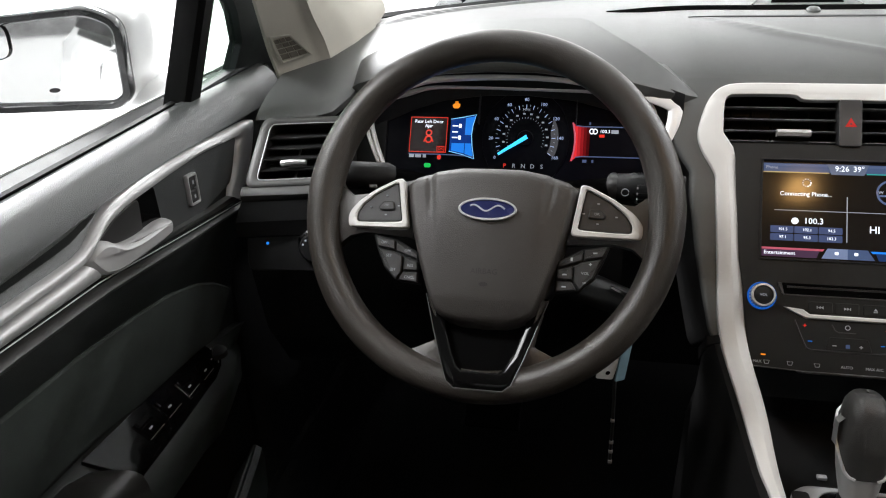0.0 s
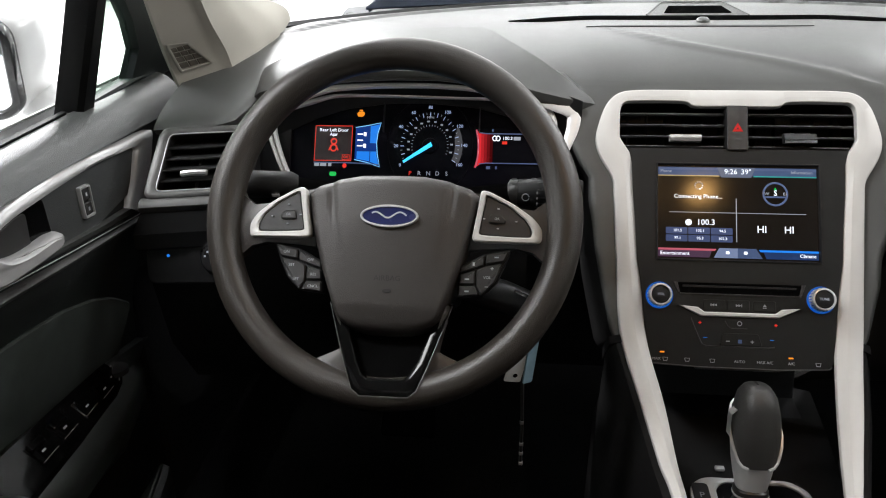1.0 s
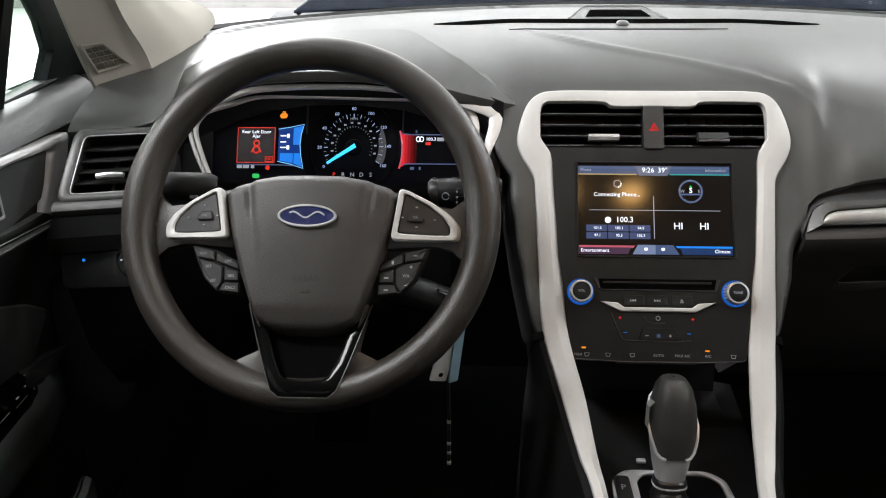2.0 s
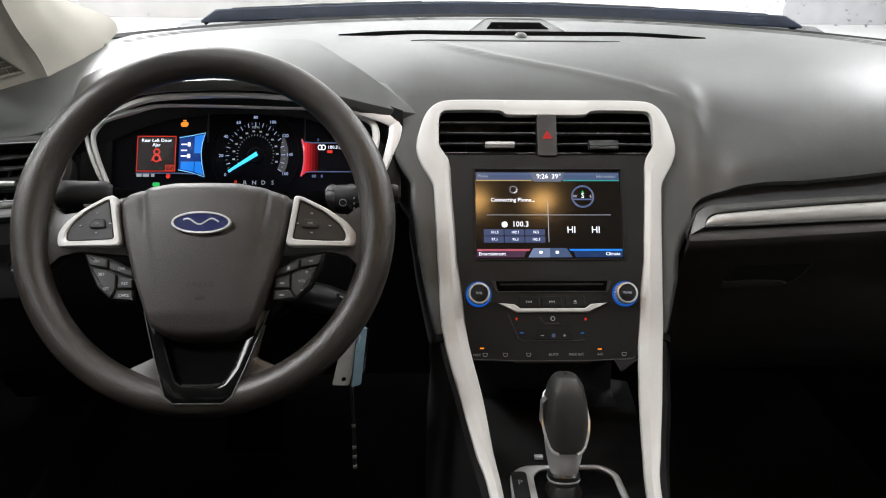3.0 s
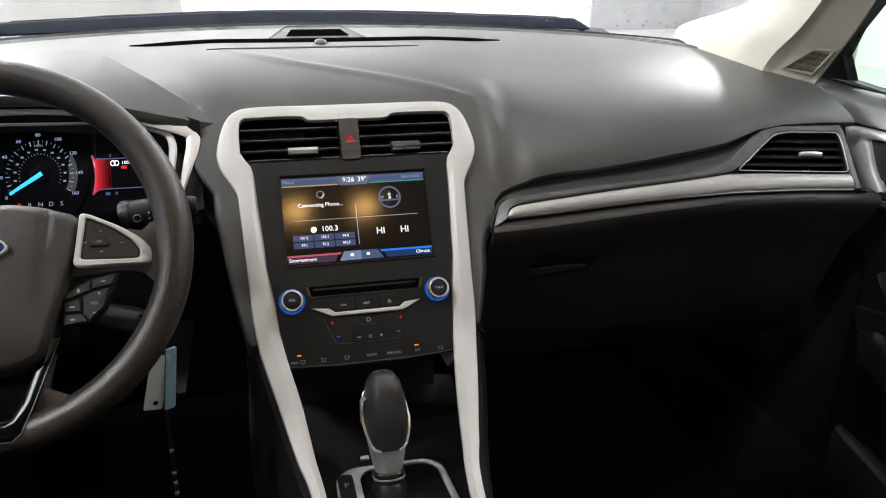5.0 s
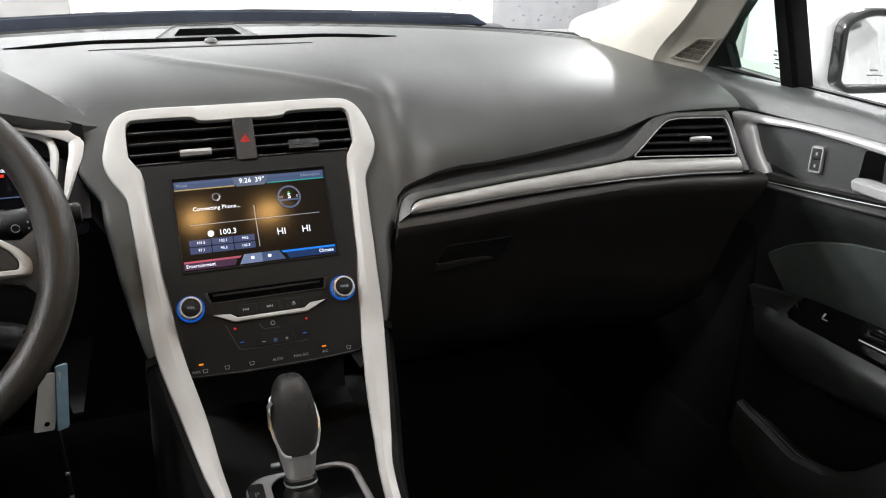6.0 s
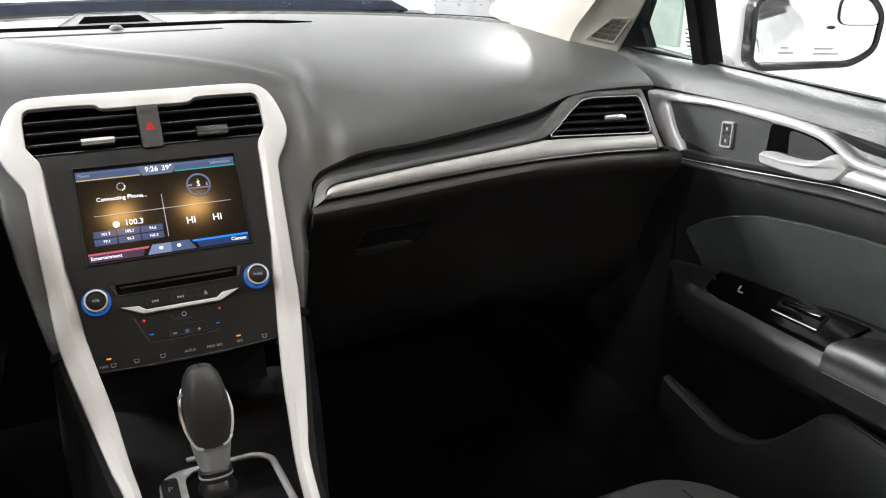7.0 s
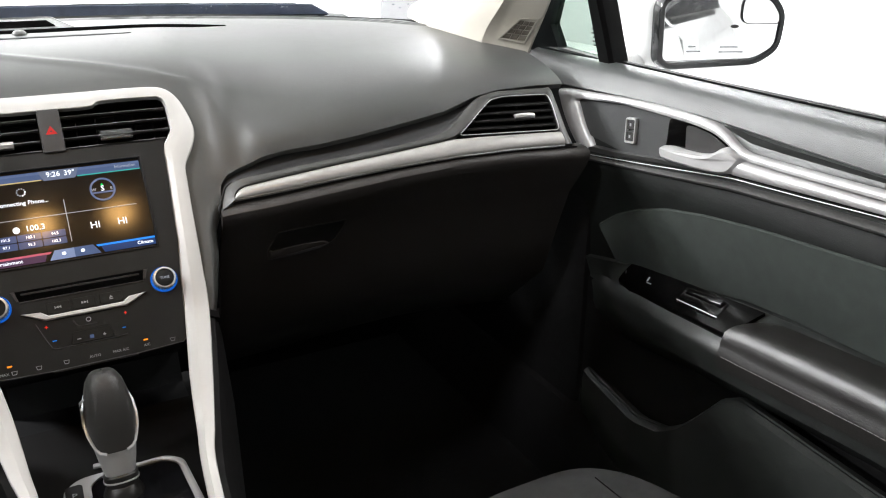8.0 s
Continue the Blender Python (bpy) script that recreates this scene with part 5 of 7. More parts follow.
for text, x, s, size, mt in [("9:26", -0.0065, 0.0052, 0.0085, LITWHITE), ("39°", 0.0105, 0.0052, 0.0085, LITWHITE), ("Phone", -0.0785, 0.0050, 0.0050, LITDIM), ("Information", 0.0710, 0.0050, 0.0050, LITDIM), ("Connecting Phone...", -0.0430, 0.0345, 0.0066, LITWHITE), ("100.3", -0.0345, 0.0645, 0.0092, LITWHITE),
                             ("HI", 0.0265, 0.0715, 0.0112, LITWHITE), ("HI", 0.0560, 0.0715, 0.0112, LITWHITE), ("S", 0.042, 0.0292, 0.0090, LITWHITE), ("W", 0.0325, 0.0300, 0.0050, LITDIM), ("E", 0.0515, 0.0300, 0.0050, LITDIM),
                             ("Entertainment", -0.0690, 0.1005, 0.0056, LITWHITE), ("Climate", 0.0755, 0.1005, 0.0056, LITWHITE)]:
    words(text, panel_m(x, s, 0.0008), size, mt, ts)

# ---- centre vents and hazard button ----
for sx in (-1, 1):
    hole = [(sx * 0.012, 0.0722), (sx * 0.046, 0.0722), (sx * 0.060, 0.0778), (sx * 0.124, 0.0755), (sx * 0.1295, 0.066), (sx * 0.1305, 0.036), (sx * 0.120, 0.020), (sx * 0.012, 0.020)]
    v = thing("air_vent", panel(sx * 0.07, 0.04), "centre air vent with black slats and chrome tab", "air vent", group="dashboard air vents")
    wall = bmesh.new()
    out = inset(hole, -0.005)
    loft([[panel(x, y, -0.0045) for x, y in out], [panel(x, y, -0.05) for x, y in out], [panel(x, y, -0.05) for x, y in inset(hole, 0.01)]], cap=False, into=wall)
    wall.faces.new([wall.verts.new(panel(x, y, -0.05)) for x, y in inset(hole, 0.01)])
    part("vent_box", wall, BLACK, v)
    for i, y in enumerate((0.0635, 0.050, 0.0365, 0.0245)):
        x1 = 0.1295 if y > 0.036 else 0.124
        part("slat", loft([[panel(sx * x, y + dy, w) for w, dy in ((-0.0015, 0.0014), (-0.001, 0.0), (-0.0025, -0.0014), (-0.026, 0.006), (-0.026, 0.008))] for x in (0.013, x1)]), SLAT, v)
    for k in range(5):
        part("vane", plate(rect(sx * (0.03 + 0.022 * k), 0.045, 0.0015, 0.05), panel, -0.04, -0.028, 0.0003), BLACK, v)
    tx, ty = (-0.0575, 0.034) if sx < 0 else (0.069, 0.0335)
    up = 0.0 if sx < 0 else 0.003
    part("tab", loft([[panel(x, ty + dy, w) for dy, w in ((-0.004, -0.002), (-0.0045, 0.006), (-0.001, 0.008), (0.003 + up, 0.006), (0.004 + up, -0.002))] for x in (tx - 0.0175, tx + 0.0175)]), STRIP if sx < 0 else SLAT, v, "thumb tab")
    if sx > 0:
        part("tab_edge", loft([[panel(x, ty + dy, w) for dy, w in ((-0.0052, 0.003), (-0.0052, 0.0078), (-0.0025, 0.0086), (-0.002, 0.004))] for x in (tx - 0.0175, tx + 0.0175)]), CHROME, v, "chrome tab edge")
hz = thing("hazard_button", panel(0, 0.045), "dark hazard button with a red triangle", "hazard button")
part("button", plate(rounded(rect(0.0005, 0.0455, 0.0235, 0.053), 0.003), panel, -0.03, 0.006, 0.001), BUTTON, hz)
tri = lambda r: [(0.0005 + r * math.sin(2 * math.pi * k / 3), 0.0445 + r * math.cos(2 * math.pi * k / 3)) for k in range(3)]
part("triangle", band(tri(0.0070), tri(0.0018), panel, 0.004, 0.0066, 0.0002), glow("lit_hazard_red", (0.8, 0.03, 0.03), 0.35), hz, "red triangle")

# ---- audio and climate controls ----
for sx in (-1, 1):
    kb = thing("audio_knob", panel(sx * 0.0865, -0.149), "round black audio knob with chrome rim and blue ring", "knob", group="audio knobs")
    km = panel_m(sx * 0.0865, 0.149)
    part("light_ring", turned([(0.0150, 0.003), (0.0150, 0.0046), (0.0144, 0.0052), (0.0138, 0.0042)], km, 36), LITRING, kb, "blue lit ring")
    part("rim", turned([(0.0132, 0.003), (0.0126, 0.0135), (0.0120, 0.0155), (0.0104, 0.0158), (0.0100, 0.0135)], km, 36, cap=False), KNOBRIM, kb, "chrome rim")
    part("cap", turned([(0.0102, 0.003), (0.0102, 0.0140), (0.0094, 0.0145)], km, 32), BLACK, kb)
    words("VOL" if sx < 0 else "TUNE", panel_m(sx * 0.0865, 0.149, 0.0146), 0.0040, LITDIM, kb)
    for k in range(24):
        a = 2 * math.pi * k / 24
        c = V(0.0130 * math.cos(a), 0.0130 * math.sin(a), 0.008)
        part("grip_rib", tube([km @ (c + V(0, 0, -0.005)), km @ (c + V(-0.0004 * math.cos(a), -0.0004 * math.sin(a), 0.005))], 0.0006, 4), CHROME, kb)
cd = thing("disc_slot", panel(0, -0.14), "black disc slot in the control panel", "disc slot")
# Raised plate in deep black; the recess's shade is put into its colour.
part("recess", plate([(x, -s) for x, s in [(-0.068, 0.1335), (0.070, 0.1335), (0.066, 0.1455), (-0.063, 0.1455)]], panel, -0.001, 0.0034, 0.0002), DEEP, cd)
part("slot_lip", tube([panel(-0.064, -0.1462, 0.0035), panel(0.066, -0.1462, 0.0035)], 0.0008, 6), BUTTON, cd)
part("slot_mouth", plate(rect(0.0, -0.1375, 0.122, 0.0022), panel, 0.0, 0.0040, 0.0003), BLACK, cd)
for s in (-1, 1):
    part("slot_end", plate([(s * 0.071, -0.1335), (s * 0.0665, -0.1335), (s * 0.0640, -0.1450), (s * 0.0665, -0.1450)][::-s], panel, 0.0, 0.0042, 0.0004), BUTTON, cd)
ctl = thing("climate_panel", panel(0, -0.19), "climate controls with a silver chevron and small lit symbols", "climate controls")
chev = [(-0.0645, 0.1595), (-0.045, 0.1610), (-0.038, 0.1660), (0.038, 0.1660), (0.045, 0.1610), (0.0645, 0.1595), (0.042, 0.1708), (-0.042, 0.1708)]
part("chevron", plate([(x, -s) for x, s in chev], panel, 0.0, 0.0065, 0.0012), SILVER, ctl, "satin silver chevron bar")
for x in (-0.027, -0.001, 0.027):
    part("media_key", plate([(a, -b) for a, b in rounded(rect(x, 0.158, 0.024, 0.012), 0.002)], panel, 0.0, 0.0036, 0.0005), FACE, ctl)
for x, kind in ((-0.027, -1), (-0.001, 1), (0.027, 0)):
    if kind:
        for k in (0, 1):
            cx = x + kind * (0.0028 * k - 0.0014)
            part("key_symbol", plate([(cx - kind * 0.0014, -0.1565), (cx + kind * 0.0014, -0.158), (cx - kind * 0.0014, -0.1595)][::-kind], panel, 0.003, 0.0038, 0.0001), PRINT, ctl)
        part("key_symbol", plate(rect(x + kind * 0.0035, -0.158, 0.0008, 0.003), panel, 0.003, 0.0038, 0.0001), PRINT, ctl)
    else:
        part("key_symbol", plate([(x - 0.002, -0.1585), (x + 0.002, -0.1585), (x, -0.1558)], panel, 0.003, 0.0038, 0.0001), PRINT, ctl)
        part("key_symbol", plate(rect(x, -0.1598, 0.004, 0.0008), panel, 0.003, 0.0038, 0.0001), PRINT, ctl)
part("groove", tube([panel(x, -s, 0.003) for x, s in [(-0.0525, 0.1725), (-0.0445, 0.193), (-0.0405, 0.2015), (-0.036, 0.2035), (0.030, 0.2035), (0.037, 0.2025)]], 0.0008, 6), BUTTON, ctl, "thin raised outline")
part("groove", tube([panel(x, -s, 0.003) for x, s in [(-0.0155, 0.1755), (-0.0125, 0.1815), (-0.009, 0.1835), (0.008, 0.1835)]], 0.0007, 6), BUTTON, ctl)
part("fan_pad", plate([(x, -s) for x, s in rounded([(-0.018, 0.1885), (0.020, 0.1885), (0.024, 0.2025), (-0.022, 0.2025)], 0.003)], panel, 0.0, 0.0038, 0.0006), FACE, ctl)
for x, s, w, h, mt in [(-0.0425, 0.1780, 0.0034, 0.0009, LITRED), (-0.0425, 0.1780, 0.0009, 0.0034, LITRED), (0.0385, 0.1785, 0.0034, 0.0009, LITRED), (0.0385, 0.1785, 0.0009, 0.0034, LITRED), (-0.0370, 0.1943, 0.0044, 0.0008, LITBLUE), (0.0340, 0.1948, 0.0040, 0.0008, LITBLUE),
                       (-0.0130, 0.1975, 0.0040, 0.0010, PRINT), (0.0130, 0.1975, 0.0034, 0.0010, PRINT), (0.0130, 0.1975, 0.0010, 0.0034, PRINT), (0.0, 0.1975, 0.0040, 0.0040, LITBAR), (-0.0835, 0.2118, 0.0048, 0.0016, LITAMBER), (0.0535, 0.2135, 0.0048, 0.0016, LITAMBER)]:
    part("lit_symbol", plate(rounded([(a, -b) for a, b in rect(x, s, w, h)], 0.0004, 2), panel, 0.002, 0.0042, 0.0001), mt, ctl)
part("power_symbol", band([(x, -s) for x, s in disc(0.0, 0.1778, 0.0027, 16)], [(x, -s) for x, s in disc(0.0, 0.1778, 0.0019, 16)], panel, 0.002, 0.0036, 0.0001), PRINT, ctl)
for text, x in (("MAX", -0.0895), ("AUTO", -0.0005), ("MAX A/C", 0.0262), ("A/C", 0.0540)):
    words(text, panel_m(x, 0.2195, 0.0032), 0.0042, PRINT, ctl)
for x in (-0.0800, -0.0565, -0.0295, 0.0820):
    o = [(x - 0.0030, -0.2175), (x + 0.0030, -0.2175), (x + 0.0020, -0.2215), (x - 0.0020, -0.2215)]
    part("air_symbol", band(o, inset(o, -0.0007) if area(o) > 0 else inset(o, 0.0007), panel, 0.002, 0.0034, 0.0001), PRINT, ctl)

# ---- console, gear selector ----
con = thing("centre_console", (0, -0.3, 0.6), "dark centre console with silver-edged gear plate", "centre console")
rows = []
for y in np.linspace(-0.62, 0.0, 20):
    z = float(np.interp(y, [-0.62, -0.45, -0.3, -0.2, -0.1, 0.0], [0.635, 0.648, 0.655, 0.66, 0.66, 0.655]))
    hw = float(np.interp(y, [-0.62, -0.4, -0.25, -0.1, 0.0], [0.085, 0.092, 0.100, 0.12, 0.13]))
    rows.append([V(-hw - 0.02, y, 0.30), V(-hw - 0.01, y, z - 0.05), V(-hw, y, z - 0.004), V(-hw + 0.02, y, z), V(0, y, z), V(hw - 0.02, y, z), V(hw, y, z - 0.004), V(hw + 0.01, y, z - 0.05), V(hw + 0.02, y, 0.30)])
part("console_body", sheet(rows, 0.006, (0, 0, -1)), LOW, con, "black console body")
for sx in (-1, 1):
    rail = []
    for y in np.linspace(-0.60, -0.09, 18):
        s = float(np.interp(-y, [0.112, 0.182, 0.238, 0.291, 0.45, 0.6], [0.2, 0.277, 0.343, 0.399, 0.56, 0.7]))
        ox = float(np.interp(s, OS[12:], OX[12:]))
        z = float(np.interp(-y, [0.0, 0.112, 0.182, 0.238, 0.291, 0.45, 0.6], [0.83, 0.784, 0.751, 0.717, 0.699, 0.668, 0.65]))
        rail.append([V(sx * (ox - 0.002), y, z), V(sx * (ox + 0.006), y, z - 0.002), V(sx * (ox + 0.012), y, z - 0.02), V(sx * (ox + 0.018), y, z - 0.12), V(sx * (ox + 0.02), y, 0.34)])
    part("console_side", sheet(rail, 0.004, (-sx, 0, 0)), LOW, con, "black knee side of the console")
gate = lambda u, v, w: V(u, v, 0.6615 + 0.10 * max(0, v + 0.2) + w)
go = rounded([(-0.060, -0.30), (0.072, -0.30), (0.066, -0.205), (0.050, -0.192), (-0.040, -0.192), (-0.056, -0.205)], 0.012)
gi = rounded([(-0.030, -0.295), (0.064, -0.295), (0.059, -0.208), (0.046, -0.197), (-0.020, -0.197), (-0.030, -0.208)], 0.010)
part("gear_plate_border", band(go, gi, gate, -0.004, 0.0035, 0.001), SATIN, con, "satin silver gear plate")
part("gear_plate", plate(gi, gate, -0.004, 0.001, 0.0005), GLOSS, con, "gloss black gear plate")
part("gear_window", plate(rounded(rect(-0.046, -0.245, 0.017, 0.085), 0.005), gate, 0.0, 0.0042, 0.0004), BLACK, con)
words("P", basis((-0.046, -0.222, 0.6662), (1, 0, 0), (0, 1, 0)), 0.011, PRINT, con)
part("bin_latch", block(pose(-0.019, -0.176, 0.664), 0.010, 0.006, 0.004, 0.001), SATIN, con, "small silver tab")
gs = thing("gear_selector", (0.002, -0.225, 0.665), "black leather gear selector with satin chrome sides and gaiter", "gear selector")
AX = V(0, -0.30, -1.0).normalized()
TOP = V(0.000, -0.192, 0.788)


def lever(d):
    return TOP + AX * d


def ring_at(d, rx, ry, n=24, ex=2.6, shift=0.0):
    c = lever(d)
    f = AX.cross(V(1, 0, 0)).normalized()
    out = []
    for k in range(n):
        a = 2 * math.pi * k / n
        ca, sa = math.cos(a), math.sin(a)
        out.append(c + V(shift, 0, 0) + V(1, 0, 0) * rx * math.copysign(abs(ca) ** (2 / ex), ca) + f * ry * math.copysign(abs(sa) ** (2 / ex), sa))
    return out


f = AX.cross(V(1, 0, 0)).normalized()
f = f if f.y < 0 else -f
LV = [0.006, 0.012, 0.028, 0.045, 0.056, 0.080, 0.094, 0.102, 0.110, 0.113]
LX = [0.0125, 0.0165, 0.0205, 0.0226, 0.0228, 0.0206, 0.0184, 0.0168, 0.0150, 0.0138]
LY = [0.0170, 0.0225, 0.0260, 0.0265, 0.0258, 0.0222, 0.0192, 0.0172, 0.0152, 0.0142]
part("lever_body", loft([ring_at(d, rx, ry) for d, rx, ry in zip(LV, LX, LY)]), LEVERSILVER, gs, "satin silver lever body")
rows = []
for d in (0.0015, 0.0022, 0.0040, 0.0075, 0.013, 0.020, 0.028, 0.040, 0.052, 0.062, 0.070, 0.077, 0.081, 0.083):
    rx, ry = table(max(d, 0.006), LV, LX, LY)
    k = float(np.interp(d, [0.0015, 0.0022, 0.0040, 0.0075], [0.005, 0.66, 0.88, 1.0]))
    rx, ry = rx * k, ry * k
    th = radians(float(np.interp(d, [0.0, 0.014, 0.022, 0.030, 0.042, 0.055, 0.068, 0.078, 0.0815, 0.083], [180, 180, 150, 118, 97, 80, 61, 46, 33, 18])))
    row = []
    for k in range(21):
        a = th * (k / 10 - 1)
        sa, ca = math.sin(a), math.cos(a)
        row.append(lever(d) + V(1, 0, 0) * (rx + 0.0014) * math.copysign(abs(sa) ** 0.77, sa) + f * (ry + 0.0014) * math.copysign(abs(ca) ** 0.77, ca))
    rows.append(row)
part("grip", sheet(rows, -0.002), GRIP, gs, "black leather grip")
for sx in (-1, 1):
    part("grip_piping", tube([r[0 if sx < 0 else -1] + f * 0.0006 + V(sx * 0.0012, 0, 0) for r in rows[5:]], 0.0016, 6), KNOBRIM, gs, "bright edge line")
part("collar_line", loft([ring_at(d, rx, rx) for d, rx in [(0.1165, 0.0165), (0.1170, 0.0178), (0.1182, 0.0178), (0.1186, 0.0165)]]), KNOBRIM, gs, "thin bright ring")
part("collar_ring", loft([ring_at(d, rx, rx) for d, rx in [(0.110, 0.0155), (0.112, 0.0172), (0.116, 0.0172), (0.118, 0.0150)]]), SLAT, gs)
part("button", loft([[lever(d) + V(-0.0205 - dx, 0, 0) + f * q for q in (-0.004, 0.006, 0.011, 0.004)] for d, dx in ((0.026, 0.0), (0.031, 0.0055), (0.054, 0.0065), (0.060, 0.002))]), LEVERSILVER, gs, "silver release button")
part("gaiter", loft([ring_at(d, rx, ry, 24, 2.2) for d, rx, ry in [(0.114, 0.0150, 0.016), (0.119, 0.0165, 0.018), (0.123, 0.0160, 0.017), (0.132, 0.0205, 0.022), (0.138, 0.0200, 0.021), (0.148, 0.0290, 0.029), (0.154, 0.0300, 0.030), (0.164, 0.041, 0.038), (0.171, 0.047, 0.044)]]), LEATHER, gs, "creased black gaiter")


# ---- steering wheel ----
TW = radians(32.4)
WC = V(-0.371, -0.1673, 0.9467)
wh = thing("steering_wheel", WC, "grey-black four-spoke steering wheel with satin silver spoke trim", "steering wheel")


def wheel(u, v, w=0.0):
    return WC + V(u, v * math.sin(TW), v * math.cos(TW)) + V(0, -math.cos(TW), math.sin(TW)) * w


def wheel_m(u, v, w=0.0):
    return basis(wheel(u, v, w), (1, 0, 0), (0, math.sin(TW), math.cos(TW)))


R0 = 0.1728
rings = []
for k in range(97):
    a = 2 * math.pi * k / 96
    deg = math.degrees(a) % 360
    grip = math.exp(-((deg - 170) / 14) ** 2) + math.exp(-((deg - 10) / 14) ** 2) if deg < 270 else math.exp(-((deg - 370) / 14) ** 2)
    rr, ww = 0.0165 + 0.0012 * grip, 0.0175 + 0.0010 * grip
    rings.append([wheel((R0 + rr * math.cos(b)) * math.cos(a), (R0 + rr * math.cos(b)) * math.sin(a), ww * math.sin(b)) for b in [2 * math.pi * j / 20 for j in range(20)]])
part("rim", loft(rings, cap=False), RIM, wh, "grained grey-black urethane rim")

# spoke bodies blend the hub into the rim
for sx in (-1, 1):
    rows = []
    for u, lo, hi, wf in [(0.075, -0.030, 0.030, 0.012), (0.100, -0.028, 0.024, 0.010), (0.125, -0.026, 0.014, 0.006), (0.142, -0.030, 0.012, 0.004), (0.155, -0.042, 0.022, 0.005), (0.165, -0.058, 0.040, 0.004)]:
        rows.append([wheel(sx * u, lo + (hi - lo) * t, wf * math.sin(math.pi * (0.15 + 0.7 * t)) - 0.004) for t in [j / 8 for j in range(9)]])
    part("spoke", sheet(rows, 0.016, (0, math.cos(TW), -math.sin(TW))), RIM, wh, "grey-black spoke")
    so = rounded([(0.1470, -0.0215), (0.1480, -0.0080), (0.1390, 0.0030), (0.1200, 0.0150), (0.0950, 0.0265), (0.0875, 0.0275), (0.0795, -0.0225), (0.092, -0.0235), (0.120, -0.0225)], 0.005, 3)
    si = rounded([(0.1370, -0.0162), (0.1375, -0.0085), (0.1310, 0.0010), (0.1160, 0.0122), (0.0960, 0.0220), (0.0925, 0.0222), (0.0860, -0.0158), (0.092, -0.0168), (0.119, -0.0172)], 0.003, 3)
    mm = lambda u, v, w, s=sx: wheel(s * u + 0.003, v, w + 0.012 - 1.2 * max(0, u - 0.09) ** 1.5)
    part("spoke_trim", band(so[::sx], si[::sx], mm, -0.006, 0.0065, 0.0015), SILVER, wh, "satin silver spoke trim")
    bp = part("button_pad", plate(si[::sx], mm, -0.006, 0.0045, 0.0015), BUTTON, wh, "dark thumb button pad")
    cx, cy = 0.1045, -0.0005
    part("ok_key", plate(rounded([(cx - 0.0095, cy - 0.0045), (cx + 0.0065, cy - 0.0045), (cx + 0.0080, cy - 0.001), (cx + 0.003, cy + 0.0045), (cx - 0.008, cy + 0.0045)], 0.002)[::sx], mm, 0.0, 0.0066, 0.0012), BUTTON, bp)
    words("OK", mm(cx - 0.001, cy, 0.0068) and basis(mm(cx - 0.001, cy, 0.0068), (1, 0, 0), (0, math.sin(TW), math.cos(TW))), 0.0035, PRINT, bp)
    for ax, ay in ((0.0, 0.0105), (0.0, -0.0090), (0.0175, -0.001), (-0.0135, 0.0)):
        part("arrow_mark", plate(rounded(rect(cx + ax, cy + ay, 0.0024, 0.0012), 0.0004, 2)[::sx], mm, 0.003, 0.0050, 0.0001), PRINT, bp)
    # lower key clusters
    lower = [(0.118, -0.0285), (0.092, -0.0335), (0.068, -0.046), (0.0665, -0.0770), (0.0905, -0.0745), (0.104, -0.062), (0.112, -0.045)]
    ml2 = lambda u, v, w, s=sx: wheel(s * u + 0.003, v, w + 0.004)
    kc = part("key_pad", plate(rounded(lower, 0.003)[::sx], ml2, -0.012, 0.002, 0.001), BLACK, wh, "dark steering wheel key cluster")
    for o in [[(0.1165, -0.0295), (0.094, -0.0343), (0.0935, -0.0440), (0.1115, -0.0410)], [(0.0925, -0.0347), (0.0695, -0.0467), (0.0690, -0.0530), (0.0920, -0.0450)],
              [(0.1105, -0.0425), (0.0930, -0.0460), (0.0850, -0.0500), (0.0850, -0.0660), (0.0905, -0.0735), (0.1030, -0.0615)], [(0.0835, -0.0505), (0.0690, -0.0545), (0.0685, -0.0640), (0.0835, -0.0640)], [(0.0835, -0.0655), (0.0685, -0.0655), (0.0675, -0.0760), (0.0880, -0.0740)]]:
        part("key", plate(rounded(o, 0.0015)[::sx], ml2, 0.0, 0.0055, 0.0012), BUTTON, kc)
    marks = [("ON", 0.105, -0.0370), ("OFF", 0.0800, -0.0447), ("SET", 0.099, -0.050), ("SET", 0.094, -0.0640), ("RES", 0.0765, -0.0590), ("CNCL", 0.0765, -0.0708)] if sx < 0 else []
    for text, u, v in marks:
        words(text, basis(ml2(u, v, 0.0056), (1, 0, 0), (0, math.sin(TW), math.cos(TW))), 0.0040, PRINT, kc)
    if sx > 0:
        for u, v, w, h in [(0.104, -0.0370, 0.004, 0.0012), (0.082, -0.0440, 0.0020, 0.0034), (0.0760, -0.0590, 0.0042, 0.0014), (0.0760, -0.0708, 0.0042, 0.0014), (0.100, -0.0480, 0.0030, 0.0008), (0.100, -0.0480, 0.0008, 0.0030), (0.0950, -0.0660, 0.0034, 0.0008)]:
            part("key_mark", plate(rect(u, v, w, h), ml2, 0.004, 0.0058, 0.0001), PRINT, kc)
        words("VOL", basis(ml2(0.0955, -0.0570, 0.0056), (1, 0, 0), (0, math.sin(TW), math.cos(TW))), 0.0040, PRINT, kc)

